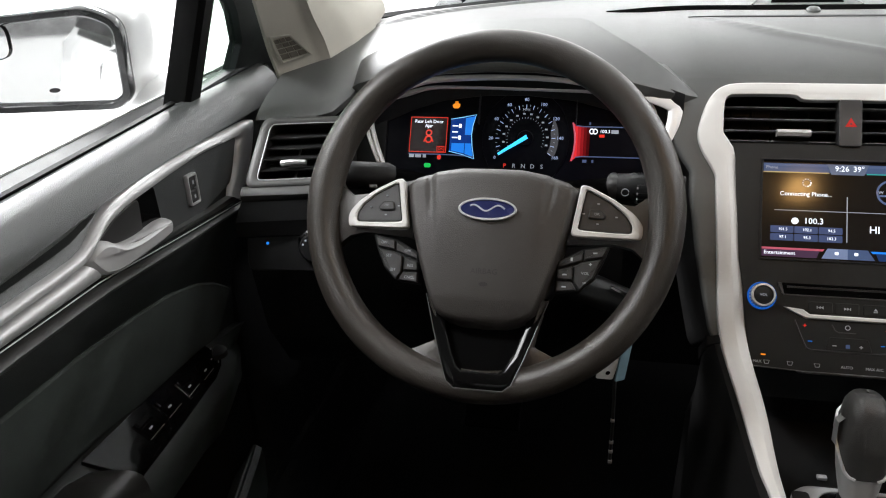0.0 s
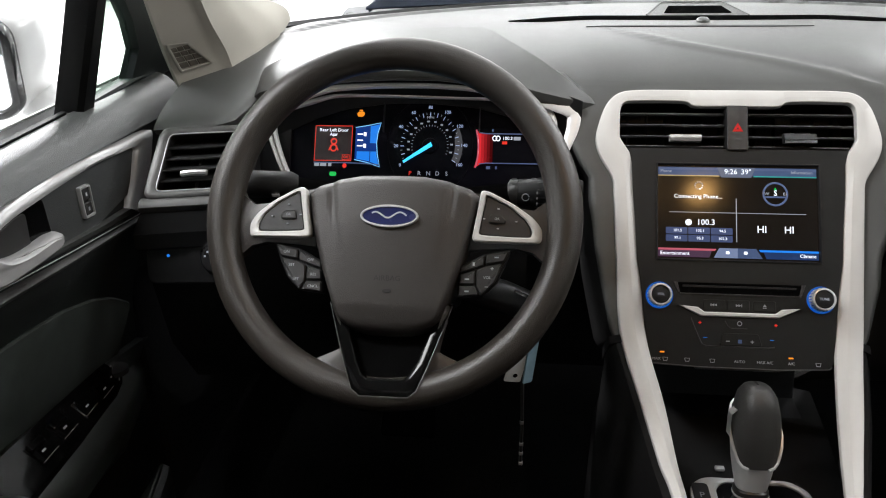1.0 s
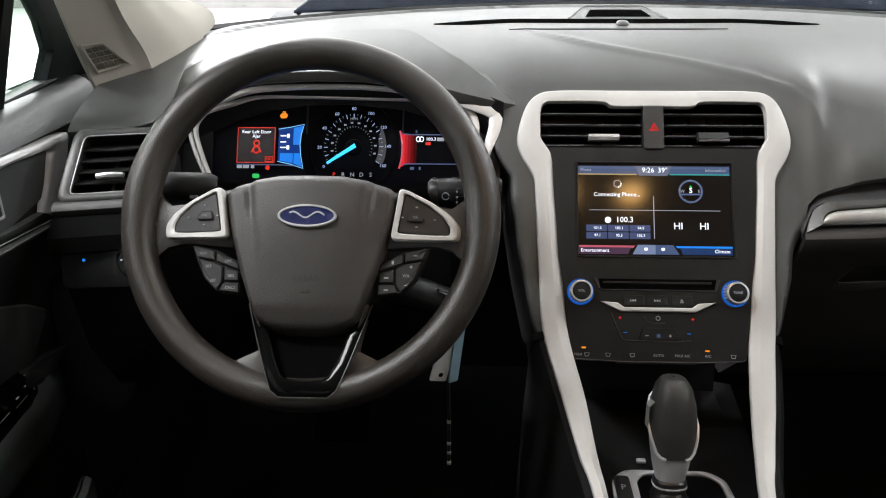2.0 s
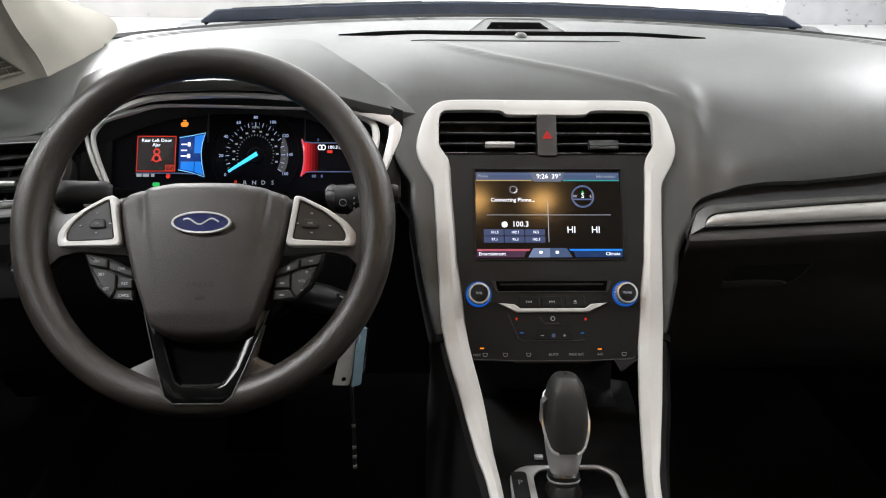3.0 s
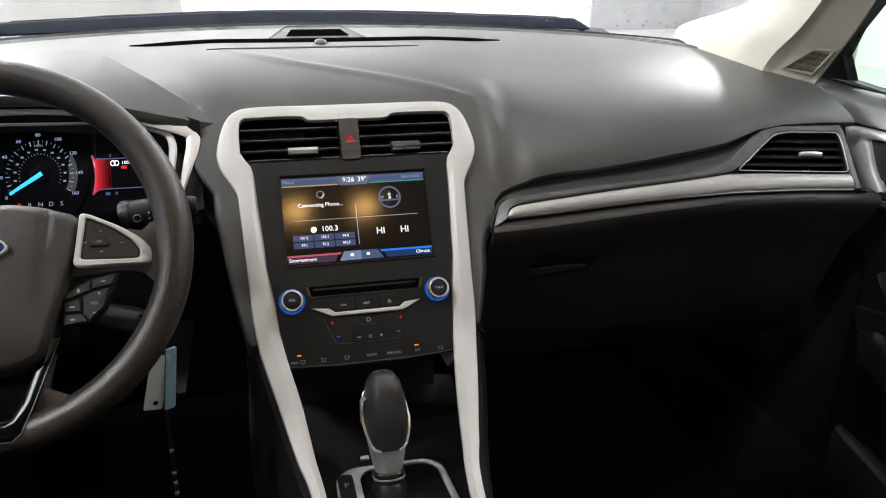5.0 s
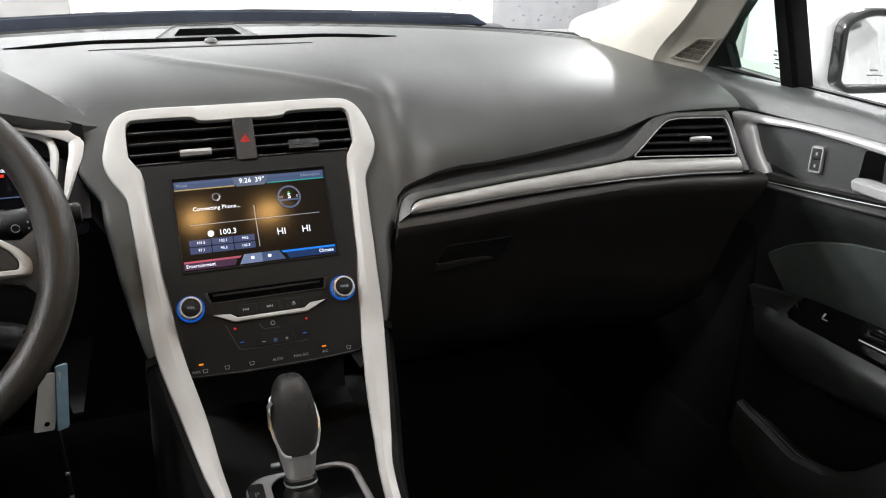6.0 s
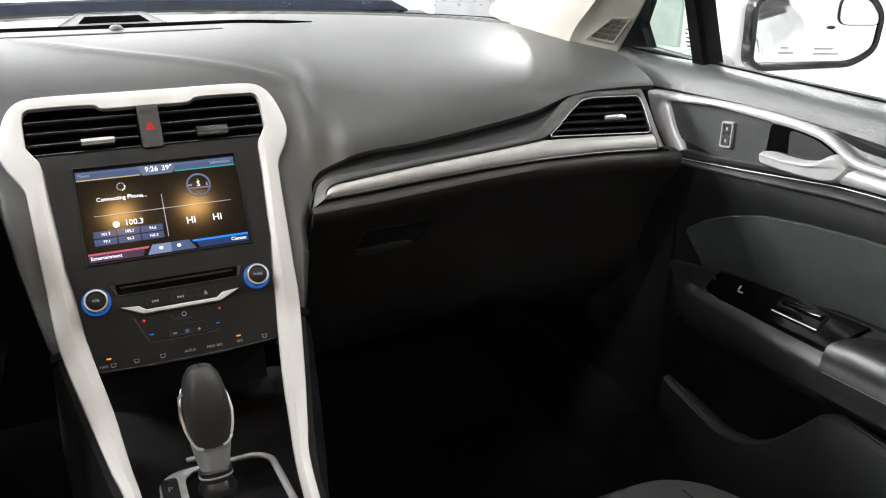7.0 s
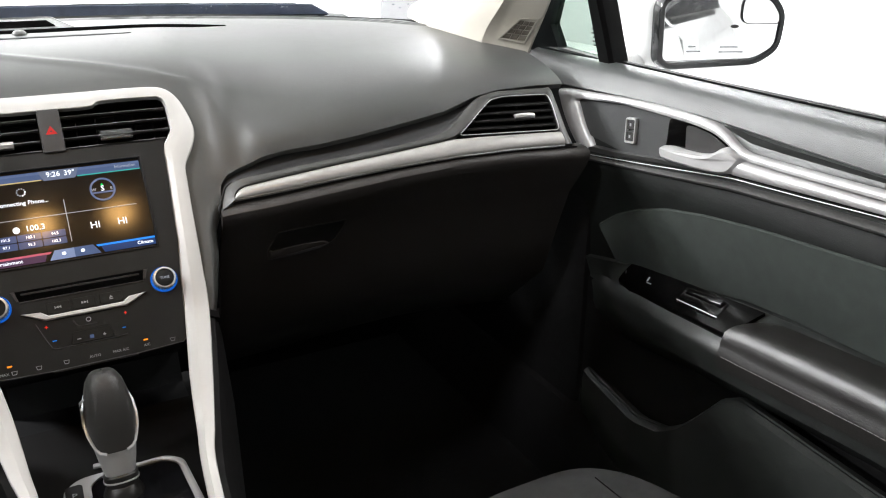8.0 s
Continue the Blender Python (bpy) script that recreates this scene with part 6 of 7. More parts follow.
# airbag cover: a domed shield
rows = []
for i in range(49):
    t = i / 48
    row = []
    for j in range(57):
        s = j / 28 - 1
        q = math.copysign(abs(s) ** 0.9, s)
        vtop = float(np.interp(abs(q), [0, 0.35, 0.64, 0.87, 1.0], [0.0445, 0.0440, 0.0395, 0.0330, 0.0240]))
        vbot = float(np.interp(abs(q), [0, 0.5, 0.75, 0.90, 1.0], [-0.1185, -0.1175, -0.1140, -0.1080, -0.1000]))
        v = vbot + (vtop - vbot) * t
        half_w = float(np.interp(v, [-0.119, -0.108, -0.098, -0.083, -0.056, -0.023, 0.005, 0.024, 0.045], [0.0425, 0.0485, 0.0525, 0.0585, 0.0685, 0.0785, 0.0850, 0.0868, 0.0868]))
        u = q * half_w
        e = min((1 - abs(s)) * 1.1, t * 1.6, (1 - t) * 1.6)
        rim_r = min(1, e / 0.13)
        w = -0.010 + 0.026 * math.sqrt(1 - (1 - rim_r) ** 2) + 0.008 * (1 - (u / 0.09) ** 2) * (1 - ((v + 0.03) / 0.09) ** 2)
        us = float(np.interp(v, [-0.09, -0.085, -0.05, 0.0, 0.04], [0.030, 0.037, 0.046, 0.053, 0.058]))
        inside = 1 / (1 + math.exp(max(-40, min(40, (abs(u) - us) / 0.0016)))) * ease(-0.075, 0.005, v)
        fold = 0.0022 * math.exp(-((abs(u) - us - 0.004) / 0.003) ** 2) * (v > -0.01) * min(1, (v + 0.01) / 0.02)
        row.append(wheel(u + 0.003, v, w + 0.0026 * inside - fold - 0.20 * max(0.0, -0.088 - v)))
    rows.append(row)
part("airbag_cover", sheet(rows, 0.006, (0, math.cos(TW), -math.sin(TW))), AIRBAG, wh, "grained dark grey airbag cover", smooth=60)
bd = thing("wheel_badge", wheel(0.003, -0.002, 0.03), "oval blue badge with a chrome rim on the airbag cover", "badge")
oval = lambda s: [(0.003 + 0.0285 * s * math.cos(2 * math.pi * k / 40), -0.002 + (0.0112 - 0.0285 * (1 - s)) * math.sin(2 * math.pi * k / 40)) for k in range(40)]
part("badge_face", plate(oval(0.93), wheel, 0.018, 0.0288, 0.001), BLUEBADGE, bd, "blue enamel face")
part("badge_rim", band(oval(1.0), oval(0.915), wheel, 0.018, 0.0298, 0.0008), KNOBRIM, bd, "chrome rim")
sw = [V(0.003 - 0.017 + 0.034 * t, -0.002 + 0.0028 * math.sin(9 * t + 0.6) + 0.001, 0) for t in np.linspace(0, 1, 24)]
part("badge_stroke", tube([wheel(p.x, p.y, 0.0288) for p in sw], 0.0010, 5), KNOBRIM, bd, "plain silver flourish")
words("AIRBAG", basis(wheel(0.003, -0.062, 0.0233), (1, 0, 0), (0, math.sin(TW), math.cos(TW))), 0.0075, EMBOSS, wh, "embossed_lettering")
part("embossed_mark", plate(disc(0.003, -0.074, 0.0045, 12, 0.002), wheel, 0.018, 0.0226, 0.0003), EMBOSS, wh)

# lower twin spoke
vo = [(-0.0615, -0.083), (0.0615, -0.083), (0.0520, -0.112), (0.0410, -0.144), (0.0315, -0.1680), (0.0235, -0.1745), (-0.0235, -0.1745), (-0.0315, -0.1680), (-0.0410, -0.144), (-0.0520, -0.112)]
vi = [(-0.0430, -0.100), (0.0430, -0.100), (0.0385, -0.116), (0.0300, -0.140), (0.0232, -0.1535), (0.0175, -0.1575), (-0.0175, -0.1575), (-0.0232, -0.1535), (-0.0300, -0.140), (-0.0385, -0.116)]
vm = lambda u, v, w: wheel(u + 0.004, v, w + float(np.interp(-v, [0.083, 0.112, 0.140, 0.154, 0.164, 0.175], [-0.006, 0.001, 0.007, 0.0125, 0.0150, 0.0150])))
part("lower_spoke", band(vo, vi, vm, -0.016, 0.004, 0.002), PIANO, wh, "gloss black lower spoke")
part("spoke_insert", plate(inset(vi, -0.002), vm, -0.014, -0.010, 0.0005), DEEP, wh, "black insert of the lower spoke")
part("lower_spoke_edge", tube([vm(u, v, 0.004) for u, v in [(-0.0610, -0.085), (-0.0520, -0.112), (-0.0410, -0.144), (-0.0315, -0.1680), (-0.0235, -0.1745), (0.0235, -0.1745), (0.0315, -0.1680), (0.0410, -0.144), (0.0520, -0.112), (0.0610, -0.085)]], 0.0006, 6), VENTTRIM, wh)
for sx in (-1, 1):
    rows = []
    for v, x0, x1 in [(-0.085, 0.055, 0.060), (-0.100, 0.050, 0.056), (-0.115, 0.046, 0.052), (-0.130, 0.041, 0.049), (-0.142, 0.035, 0.052), (-0.153, 0.030, 0.076), (-0.166, 0.026, 0.098)]:
        rows.append([wheel(sx * (x0 + (x1 - x0) * t) + 0.004, v + (0.010 * t if v < -0.14 else 0), 0.004 - 0.006 * t * t) for t in [j / 5 for j in range(6)]])
    part("lower_arm", sheet(rows, 0.012, (0, math.cos(TW), -math.sin(TW))), RIM, wh, "grey-black lower spoke arm")
part("hub_back", turned([(0.045, -0.10), (0.048, -0.05), (0.050, -0.02), (0.040, -0.010)], wheel_m(0, -0.045), 24), BLACK, wh)

# ---- column shroud, stalks, key ----
col = thing("steering_column", wheel(0, 0, -0.1), "black plastic steering column shroud", "steering column")
part("shroud", loft([[wheel(0.072 * k * math.cos(a), -0.045 + 0.050 * k * math.sin(a), w) for a in [2 * math.pi * j / 20 for j in range(20)]] for k, w in ((0.85, -0.035), (1.0, -0.05), (1.0, -0.15), (0.9, -0.26))]), SLAT, col)


def stalk(name, label, category, path, radii, knob):
    st = thing(name, path[0], label, category)
    part("arm", tube(path, radii, 12, 0.8), DEEP, st)
    part("grip", tube(*knob), BLACK, st, "ribbed dark grip")
    return st


st = stalk("indicator_stalk", "black indicator stalk behind the wheel", "indicator stalk", [V(-0.43, -0.08, 0.935), V(-0.47, -0.09, 0.948), V(-0.50, -0.098, 0.955)], [0.012, 0.013, 0.013], ([V(-0.485, -0.098, 0.955), V(-0.492, -0.1, 0.956), V(-0.535, -0.105, 0.958), V(-0.55, -0.106, 0.957)], [0.012, 0.016, 0.0165, 0.012], 14, 0.9))
part("stalk_mark", plate(rect(-0.505, 0.950, 0.008, 0.003), lambda u, v, w: V(u, -0.117 - w, v), -0.004, 0.001, 0.0002), PRINT, st)
st = stalk("wiper_stalk", "black wiper stalk with ribbed knob behind the wheel", "wiper stalk", [V(-0.32, -0.075, 0.935), V(-0.27, -0.085, 0.945), V(-0.24, -0.095, 0.95)], [0.012, 0.012, 0.013], ([V(-0.252, -0.096, 0.950), V(-0.245, -0.098, 0.951), V(-0.215, -0.10, 0.953), V(-0.205, -0.10, 0.954)], [0.012, 0.0150, 0.0150, 0.012], 14))
part("end_cap", tube([V(-0.207, -0.1, 0.954), V(-0.200, -0.102, 0.956), V(-0.183, -0.105, 0.959), V(-0.179, -0.105, 0.959)], [0.009, 0.012, 0.011, 0.009], 12), BLACK, st)
for k, (x0, x1, r) in enumerate(((-0.249, -0.2465, 0.0158), (-0.2285, -0.2260, 0.0162), (-0.2115, -0.2090, 0.0158))):
    part("grip_ring", tube([V(x0, -0.098, 0.9510), V(x0 + 0.0003, -0.098, 0.9510), V(x1 - 0.0003, -0.099, 0.952), V(x1, -0.099, 0.952)], [r - 0.002, r, r, r - 0.002], 18), SLAT, st)
for k in range(12):
    a = 2 * math.pi * k / 12
    part("grip_rib", tube([V(-0.2265, -0.0985 + 0.0150 * math.cos(a), 0.9520 + 0.0150 * math.sin(a)), V(-0.2115, -0.0995 + 0.0148 * math.cos(a), 0.9530 + 0.0148 * math.sin(a))], 0.0011, 5), SLAT, st)
part("wiper_symbol", band(disc(-0.238, 0.952, 0.0042, 14), disc(-0.238, 0.952, 0.0033, 14), lambda u, v, w: V(u, -0.113 - w, v), -0.002, 0.0006, 0.0001), PRINT, st)
for k in range(3):
    part("grip_mark", plate(rect(-0.226, 0.946 + 0.006 * k, 0.0016, 0.0012), lambda u, v, w: V(u, -0.117 - w, v), -0.004, 0.0015, 0.0002), THREAD, st)
ig = thing("ignition_key", (-0.24, -0.12, 0.82), "ignition key with white paper and blue plastic tags", "key")
part("key_barrel", tube([V(-0.30, -0.10, 0.838), V(-0.262, -0.112, 0.834), V(-0.232, -0.118, 0.826), V(-0.226, -0.12, 0.822)], [0.020, 0.020, 0.018, 0.014], 14, 0.9), SLAT, ig, "black ignition barrel")
part("barrel_edge", tube([V(-0.247, -0.125, 0.848), V(-0.232, -0.13, 0.843), V(-0.224, -0.130, 0.836)], 0.0022, 6), CHROME, ig)
tagm = lambda o, rz, tilt: basis(o, (math.cos(radians(rz)), math.sin(radians(rz)), tilt), (-tilt, 0, 1))
tm = tagm((-0.232, -0.118, 0.795), 20, -0.24)
tag = part("paper_tag", plate(rounded(rect(0, -0.036, 0.021, 0.070), 0.003), tm, 0, 0.0008, 0.0002), PAPER, ig, "white paper tag")
part("tag_hole", plate(disc(0.002, -0.062, 0.0028, 14), tm, -0.0003, 0.0012, 0.0001), DEEP, tag)
part("blue_tag", plate(rounded(rect(0, -0.040, 0.014, 0.078), 0.003), tagm((-0.222, -0.112, 0.800), 38, -0.12), 0, 0.002, 0.0005), BLUEPLASTIC, ig, "pale blue plastic tag")
part("cord", tube([V(-0.233, -0.115, 0.80), V(-0.236, -0.112, 0.72), V(-0.235, -0.11, 0.66), V(-0.236, -0.11, 0.598)], 0.0022, 6), SLAT, ig, "dark cord")
for z in (0.664, 0.632, 0.618, 0.603):
    part("cord_clip", block(pose(-0.2355, -0.1115, z), 0.005, 0.005, 0.004, 0.001), SATIN, ig)


# ---- doors ----
def door(sx, label):
    side = "driver" if sx < 0 else "passenger"
    d = thing("car_door", (sx * 0.72, -0.4, 0.5), label, "car door", group="front doors")
    P = lambda x, p, z: V(sx * x, -p + (0.0135 if sx < 0 else 0.0), z)
    ps = list(np.linspace(-0.10, 0.98, 46))
    ledge_low = lambda p: float(np.interp(p, [0.0, 0.20, 0.30, 0.36, 0.415, 0.54, 0.70, 0.98], [0.993, 0.9995, 0.9985, 0.9955, 0.992, 0.9855, 0.986, 0.990]))
    # main panel, from window sill to the bottom
    rows = []
    for p in ps:
        fall = float(np.interp(p, [0.1, 0.55, 1.0], [0.0, 0.005, 0.009]))
        rows.append([P(0.745, p, 1.020 - fall), P(0.739, p, 1.030 - fall), P(0.732, p, 1.0325 - fall), P(0.724, p, 1.031 - fall), P(0.715, p, 1.0265 - 0.8 * fall), P(0.707, p, 1.019 - 0.5 * fall), P(0.7015, p, 1.0085), P(0.698, p, 0.5 * ledge_low(p) + 0.5025), P(0.6965, p, ledge_low(p)), P(0.700, p, ledge_low(p) - 0.002)])
    part("upper_ledge", sheet(rows, 0.008, (sx, 0, -0.2)), DOORTOP, d, "black grained door ledge")
    rows = []
    for p in ps:
        rows.append([P(0.702, p, 0.992), P(0.704, p, 0.955), P(0.700, p, 0.925), P(0.694, p, 0.905), P(0.697, p, 0.88), P(0.708, p, 0.84), P(0.716, p, 0.79), P(0.722, p, 0.70), P(0.722, p, 0.55), P(0.715, p, 0.40)])
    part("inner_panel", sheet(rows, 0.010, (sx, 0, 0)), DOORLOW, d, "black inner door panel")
    part("outer_skin", sheet([[P(0.80, p, 1.02), P(0.84, p, 0.9), P(0.86, p, 0.7), P(0.84, p, 0.45), P(0.80, p, 0.30)] for p in np.linspace(-0.3, 1.0, 12)], 0.004, (sx, 0, 0)), WHITEPAINT, d, "white painted outer skin")
    part("sill_cap", sheet([[P(0.745, p, 1.02), P(0.80, p, 1.018)] for p in (-0.1, 1.0)], 0.004, (0, 0, -1)), SEAL, d)
    # silver swoosh
    mp = lambda u, v, w: P(0.699 - w, u, v)
    frame_line = smooth_pairs([((0.0720, 0.9020), (0.1003, 0.9184)), ((0.0445, 0.9250), (0.0830, 0.9340)), ((0.0240, 0.9500), (0.0721, 0.9479)), ((0.0120, 0.9700), (0.0610, 0.9670)), ((0.0080, 0.9840), (0.0565, 0.9752)), ((0.0350, 0.9890), (0.0660, 0.9793)), ((0.0919, 0.9920), (0.0950, 0.9825)),
                               ((0.1492, 0.9961), (0.1503, 0.9872)), ((0.202, 0.9982), (0.2034, 0.9880)), ((0.2509, 0.9984), (0.2526, 0.9870)), ((0.2966, 0.9965), (0.2894, 0.9859)), ((0.3226, 0.9925), (0.3158, 0.9830)), ((0.3404, 0.9858), (0.3333, 0.9783)), ((0.3579, 0.9770), (0.3508, 0.9705)),
                               ((0.3748, 0.9715), (0.3673, 0.9627)), ((0.4046, 0.9706), (0.395, 0.9609)), ((0.4363, 0.9708), (0.43, 0.9609)), ((0.4853, 0.9712), (0.48, 0.9616)), ((0.5442, 0.9722), (0.5456, 0.9627)), ((0.70, 0.9765), (0.70, 0.9675)), ((0.98, 0.9840), (0.98, 0.9755))], 110)
    part("handle_surround", loft([[mp(o[0], o[1], -0.008), mp(o[0], o[1], 0.004), mp(o[0] * 0.8 + i[0] * 0.2, o[1] * 0.8 + i[1] * 0.2, 0.0085), mp(o[0] * 0.45 + i[0] * 0.55, o[1] * 0.45 + i[1] * 0.55, 0.0100), mp(o[0] * 0.12 + i[0] * 0.88, o[1] * 0.12 + i[1] * 0.88, 0.0085), mp(i[0], i[1], 0.004), mp(i[0], i[1], -0.008)] for o, i in frame_line]), SATIN, d, "satin silver handle surround", smooth=50)
    foot_line = smooth_pairs([((0.0600, 0.9000), (0.0900, 0.9160)), ((0.1050, 0.9060), (0.1050, 0.9190)), ((0.1587, 0.9125), (0.1587, 0.9225)), ((0.2368, 0.9225), (0.2368, 0.9318)), ((0.30, 0.9305), (0.30, 0.9355)), ((0.3540, 0.9375), (0.3540, 0.9405))], 40)
    part("surround_foot", loft([[mp(*o, -0.008), mp(*o, 0.002), mp(o[0] * 0.4 + i[0] * 0.6, o[1] * 0.4 + i[1] * 0.6, 0.0070), mp(i[0] * 0.9 + o[0] * 0.1, i[1] * 0.9 + o[1] * 0.1, 0.0082), mp(*i, 0.004), mp(*i, -0.008)] for o, i in foot_line]), VENTTRIM, d, "dark satin foot of the surround", smooth=50)
    inner = [i for o, i in frame_line[4:78]]
    inner = [p for p in inner if p[0] < 0.366] + [(0.3540, 0.9400), (0.30, 0.9345), (0.2368, 0.9310), (0.1587, 0.9218)]
    part("inset_panel", plate(inner, mp, -0.01, 0.0015, 0.0003), shade("mesh_panel_" + side, (0.036, 0.038, 0.038), 0.5, var=0.15, scale=700, bump=0.6, grain_scale=700), d, "dark mesh-grained inset panel")
    # Flat black plate paints the shadow on the cup's side wall.
    part("cup_shade", plate(rounded([(0.239, 0.930), (0.345, 0.938), (0.345, 0.970), (0.315, 0.9815), (0.285, 0.9845), (0.242, 0.9855)], 0.006), mp, 0.0005, 0.0026, 0.0004), PIANO, d, "black plate for the shaded side of the handle cup")
    part("cup_back", plate(rounded([(0.276, 0.940), (0.345, 0.944), (0.340, 0.970), (0.313, 0.980), (0.285, 0.9835), (0.272, 0.9825)], 0.005), mp, 0.0015, 0.0036, 0.0006), BUTTON, d, "dark grey cup back")
    rail = []
    for k in range(25):
        f = k / 24
        pt, pb = 0.3690 + (0.98 - 0.3690) * f, 0.3545 + (0.98 - 0.3545) * f
        t = float(np.interp(pt, [0.369, 0.43, 0.5456, 0.70, 0.98], [0.9596, 0.9596, 0.9612, 0.9660, 0.9742]))
        b = float(np.interp(pb, [0.3525, 0.4243, 0.4904, 0.5488, 0.98], [0.9394, 0.9429, 0.9461, 0.9484, 0.9620]))
        q = lambda j: (pb + (pt - pb) * j, b + (t - b) * j)
        rail.append([mp(*q(0), -0.008), mp(*q(0), 0.003), mp(*q(0.12), 0.0085), mp(*q(0.35), 0.0120), mp(*q(0.65), 0.0128), mp(*q(0.88), 0.0105), mp(*q(1), 0.006), mp(*q(1), -0.008)])
    part("pull_rail", loft(rail), SATIN, d, "satin silver rail", smooth=50)
    part("bright_line", tube([P(0.6935, p, float(np.interp(p, [0.0578, 0.2132, 0.3528, 0.4591, 0.5492, 0.98], [0.8992, 0.9178, 0.9362, 0.9413, 0.9463, 0.9605]))) for p in np.linspace(0.055, 0.98, 50)], 0.0006, 6), SATIN, d, "fine bright line")
    part("lower_lip", sheet([[P(0.690 + dx, p, float(np.interp(p, [0.04, 0.1025, 0.2145, 0.3509, 0.4614, 0.5522, 0.98], [0.8915, 0.8991, 0.9097, 0.9249, 0.9301, 0.9330, 0.946])) + dz) for dx, dz in ((0.010, 0.0045), (0.003, 0.0030), (0.0, 0.0), (0.001, -0.003), (0.010, -0.005))] for p in np.linspace(0.03, 0.98, 40)], 0.003, (sx, 0, 0)), VENTTRIM, d, "dark satin lip", smooth=60)
    cv = []
    for p in np.linspace(0.27, 0.98, 36):
        zb = float(np.interp(p, [0.27, 0.2966, 0.3226, 0.3404, 0.3579, 0.3748, 0.4363, 0.5442, 0.70, 0.98], [0.9975, 0.9960, 0.9920, 0.9850, 0.9765, 0.9710, 0.9704, 0.9716, 0.976, 0.983])) - 0.001
        zt = ledge_low(p) + 0.001
        cv.append([P(0.6965, p, zt), P(0.7005, p, zt + (zb - zt) * 0.12), P(0.7035, p, zt + (zb - zt) * 0.45), P(0.7020, p, zt + (zb - zt) * 0.8), P(0.697, p, zb)])
    part("ledge_cove", sheet(cv, 0.003, (sx, 0, 0)), DOORTOP, d, "grained hollow under the ledge", smooth=60)
    # handle lever
    lever_line = spline([(0.2405, 0.9500), (0.2577, 0.9528), (0.2812, 0.9530), (0.305, 0.9548), (0.3235, 0.9595), (0.3360, 0.9680), (0.3445, 0.9712), (0.3540, 0.9695), (0.3650, 0.9620), (0.3625, 0.9530), (0.3540, 0.9415), (0.3450, 0.9378), (0.3322, 0.9364), (0.2977, 0.9343), (0.2520, 0.9340), (0.2430, 0.9375), (0.2400, 0.9440), (0.2405, 0.9500)], 68)[:-1]
    lo = [(p[0], p[1]) for p in lever_line]
    part("handle", loft([[mp(*q, w - 0.35 * max(0, q[0] - 0.335)) for q in inset(lo, e * (1 if area(lo) > 0 else 1))] for e, w in ((0.0, -0.002), (0.0, 0.0070), (0.0022, 0.0145), (0.0050, 0.0175))]), SATIN, d, "satin silver pull handle", smooth=35)
    lock = part("lock_switch", band(rounded([(0.164, 0.937), (0.184, 0.939), (0.184, 0.974), (0.164, 0.972)], 0.003), rounded([(0.1665, 0.940), (0.1815, 0.942), (0.1815, 0.971), (0.1665, 0.969)], 0.002), mp, 0.0, 0.006, 0.001), KNOBRIM, d, "chrome-rimmed lock switch")
    for z in (0.9475, 0.9635):
        part("lock_key", plate(rounded([(0.167, z - 0.0070), (0.181, z - 0.0062), (0.181, z + 0.0075), (0.167, z + 0.0067)], 0.001), mp, 0.0, 0.0055, 0.001), BUTTON, lock)
        part("lock_mark", plate(rect(0.174, z, 0.003, 0.004), mp, 0.004, 0.0058, 0.0001), PRINT, lock)
    # cloth insert
    cloth = [(0.10, 0.795), (0.145, 0.826), (0.19, 0.847), (0.25, 0.867), (0.32, 0.880), (0.40, 0.889), (0.57, 0.899), (0.98, 0.905), (0.98, 0.79), (0.45, 0.79), (0.38, 0.785), (0.28, 0.765), (0.15, 0.745)]
    part("cloth_insert", plate(rounded(cloth, 0.01, 3), lambda u, v, w: P(float(np.interp(v, [0.7, 0.79, 0.84, 0.88, 0.905], [0.722, 0.716, 0.708, 0.697, 0.694])) - w, u, v), -0.003, 0.004, 0.002), CLOTH, d, "grey-green cloth insert")
    # armrest
    AP, AZ, AR = [0.08, 0.14, 0.20, 0.30, 0.40, 0.60, 1.0], [0.700, 0.713, 0.724, 0.735, 0.744, 0.757, 0.762], [0.7235, 0.700, 0.680, 0.666, 0.657, 0.655, 0.655]
    rows = []
    for p in np.linspace(0.08, 0.98, 40):
        zt, r = table(p, AP, AZ, AR)
        rows.append([P(0.722, p, zt + 0.038), P(0.710, p, zt + 0.036), P(min(0.7215, r + 0.012), p, zt + 0.006), P(min(0.722, r + 0.003), p, zt - 0.002), P(r, p, zt - 0.014), P(min(0.7235, r + 0.003), p, zt - 0.040), P(max(0.70, min(0.7235, r + 0.02)), p, zt - 0.075), P(0.724, p, zt - 0.085)])
    part("armrest_base", sheet(rows, 0.006, (sx, 0, 0)), ARMBASE, d, "black armrest base")
    top = lambda u, v, w: (lambda zt, r: P(r + 0.012 + (0.712 - r - 0.012) * v, u, zt + 0.006 + 0.030 * v + w))(*table(u, AP, AZ, AR))
    part("switch_panel", sheet([[top(p + 0.02 * v, v, w) for v, w in ((0.02, 0.0), (0.04, 0.006), (0.35, 0.0068), (0.65, 0.0068), (0.93, 0.006), (0.96, 0.0))] for p in np.linspace(0.165, 0.400, 26)], 0.010, (0, 0, -1)), PIANO, d, "gloss black switch panel")
    rows = []
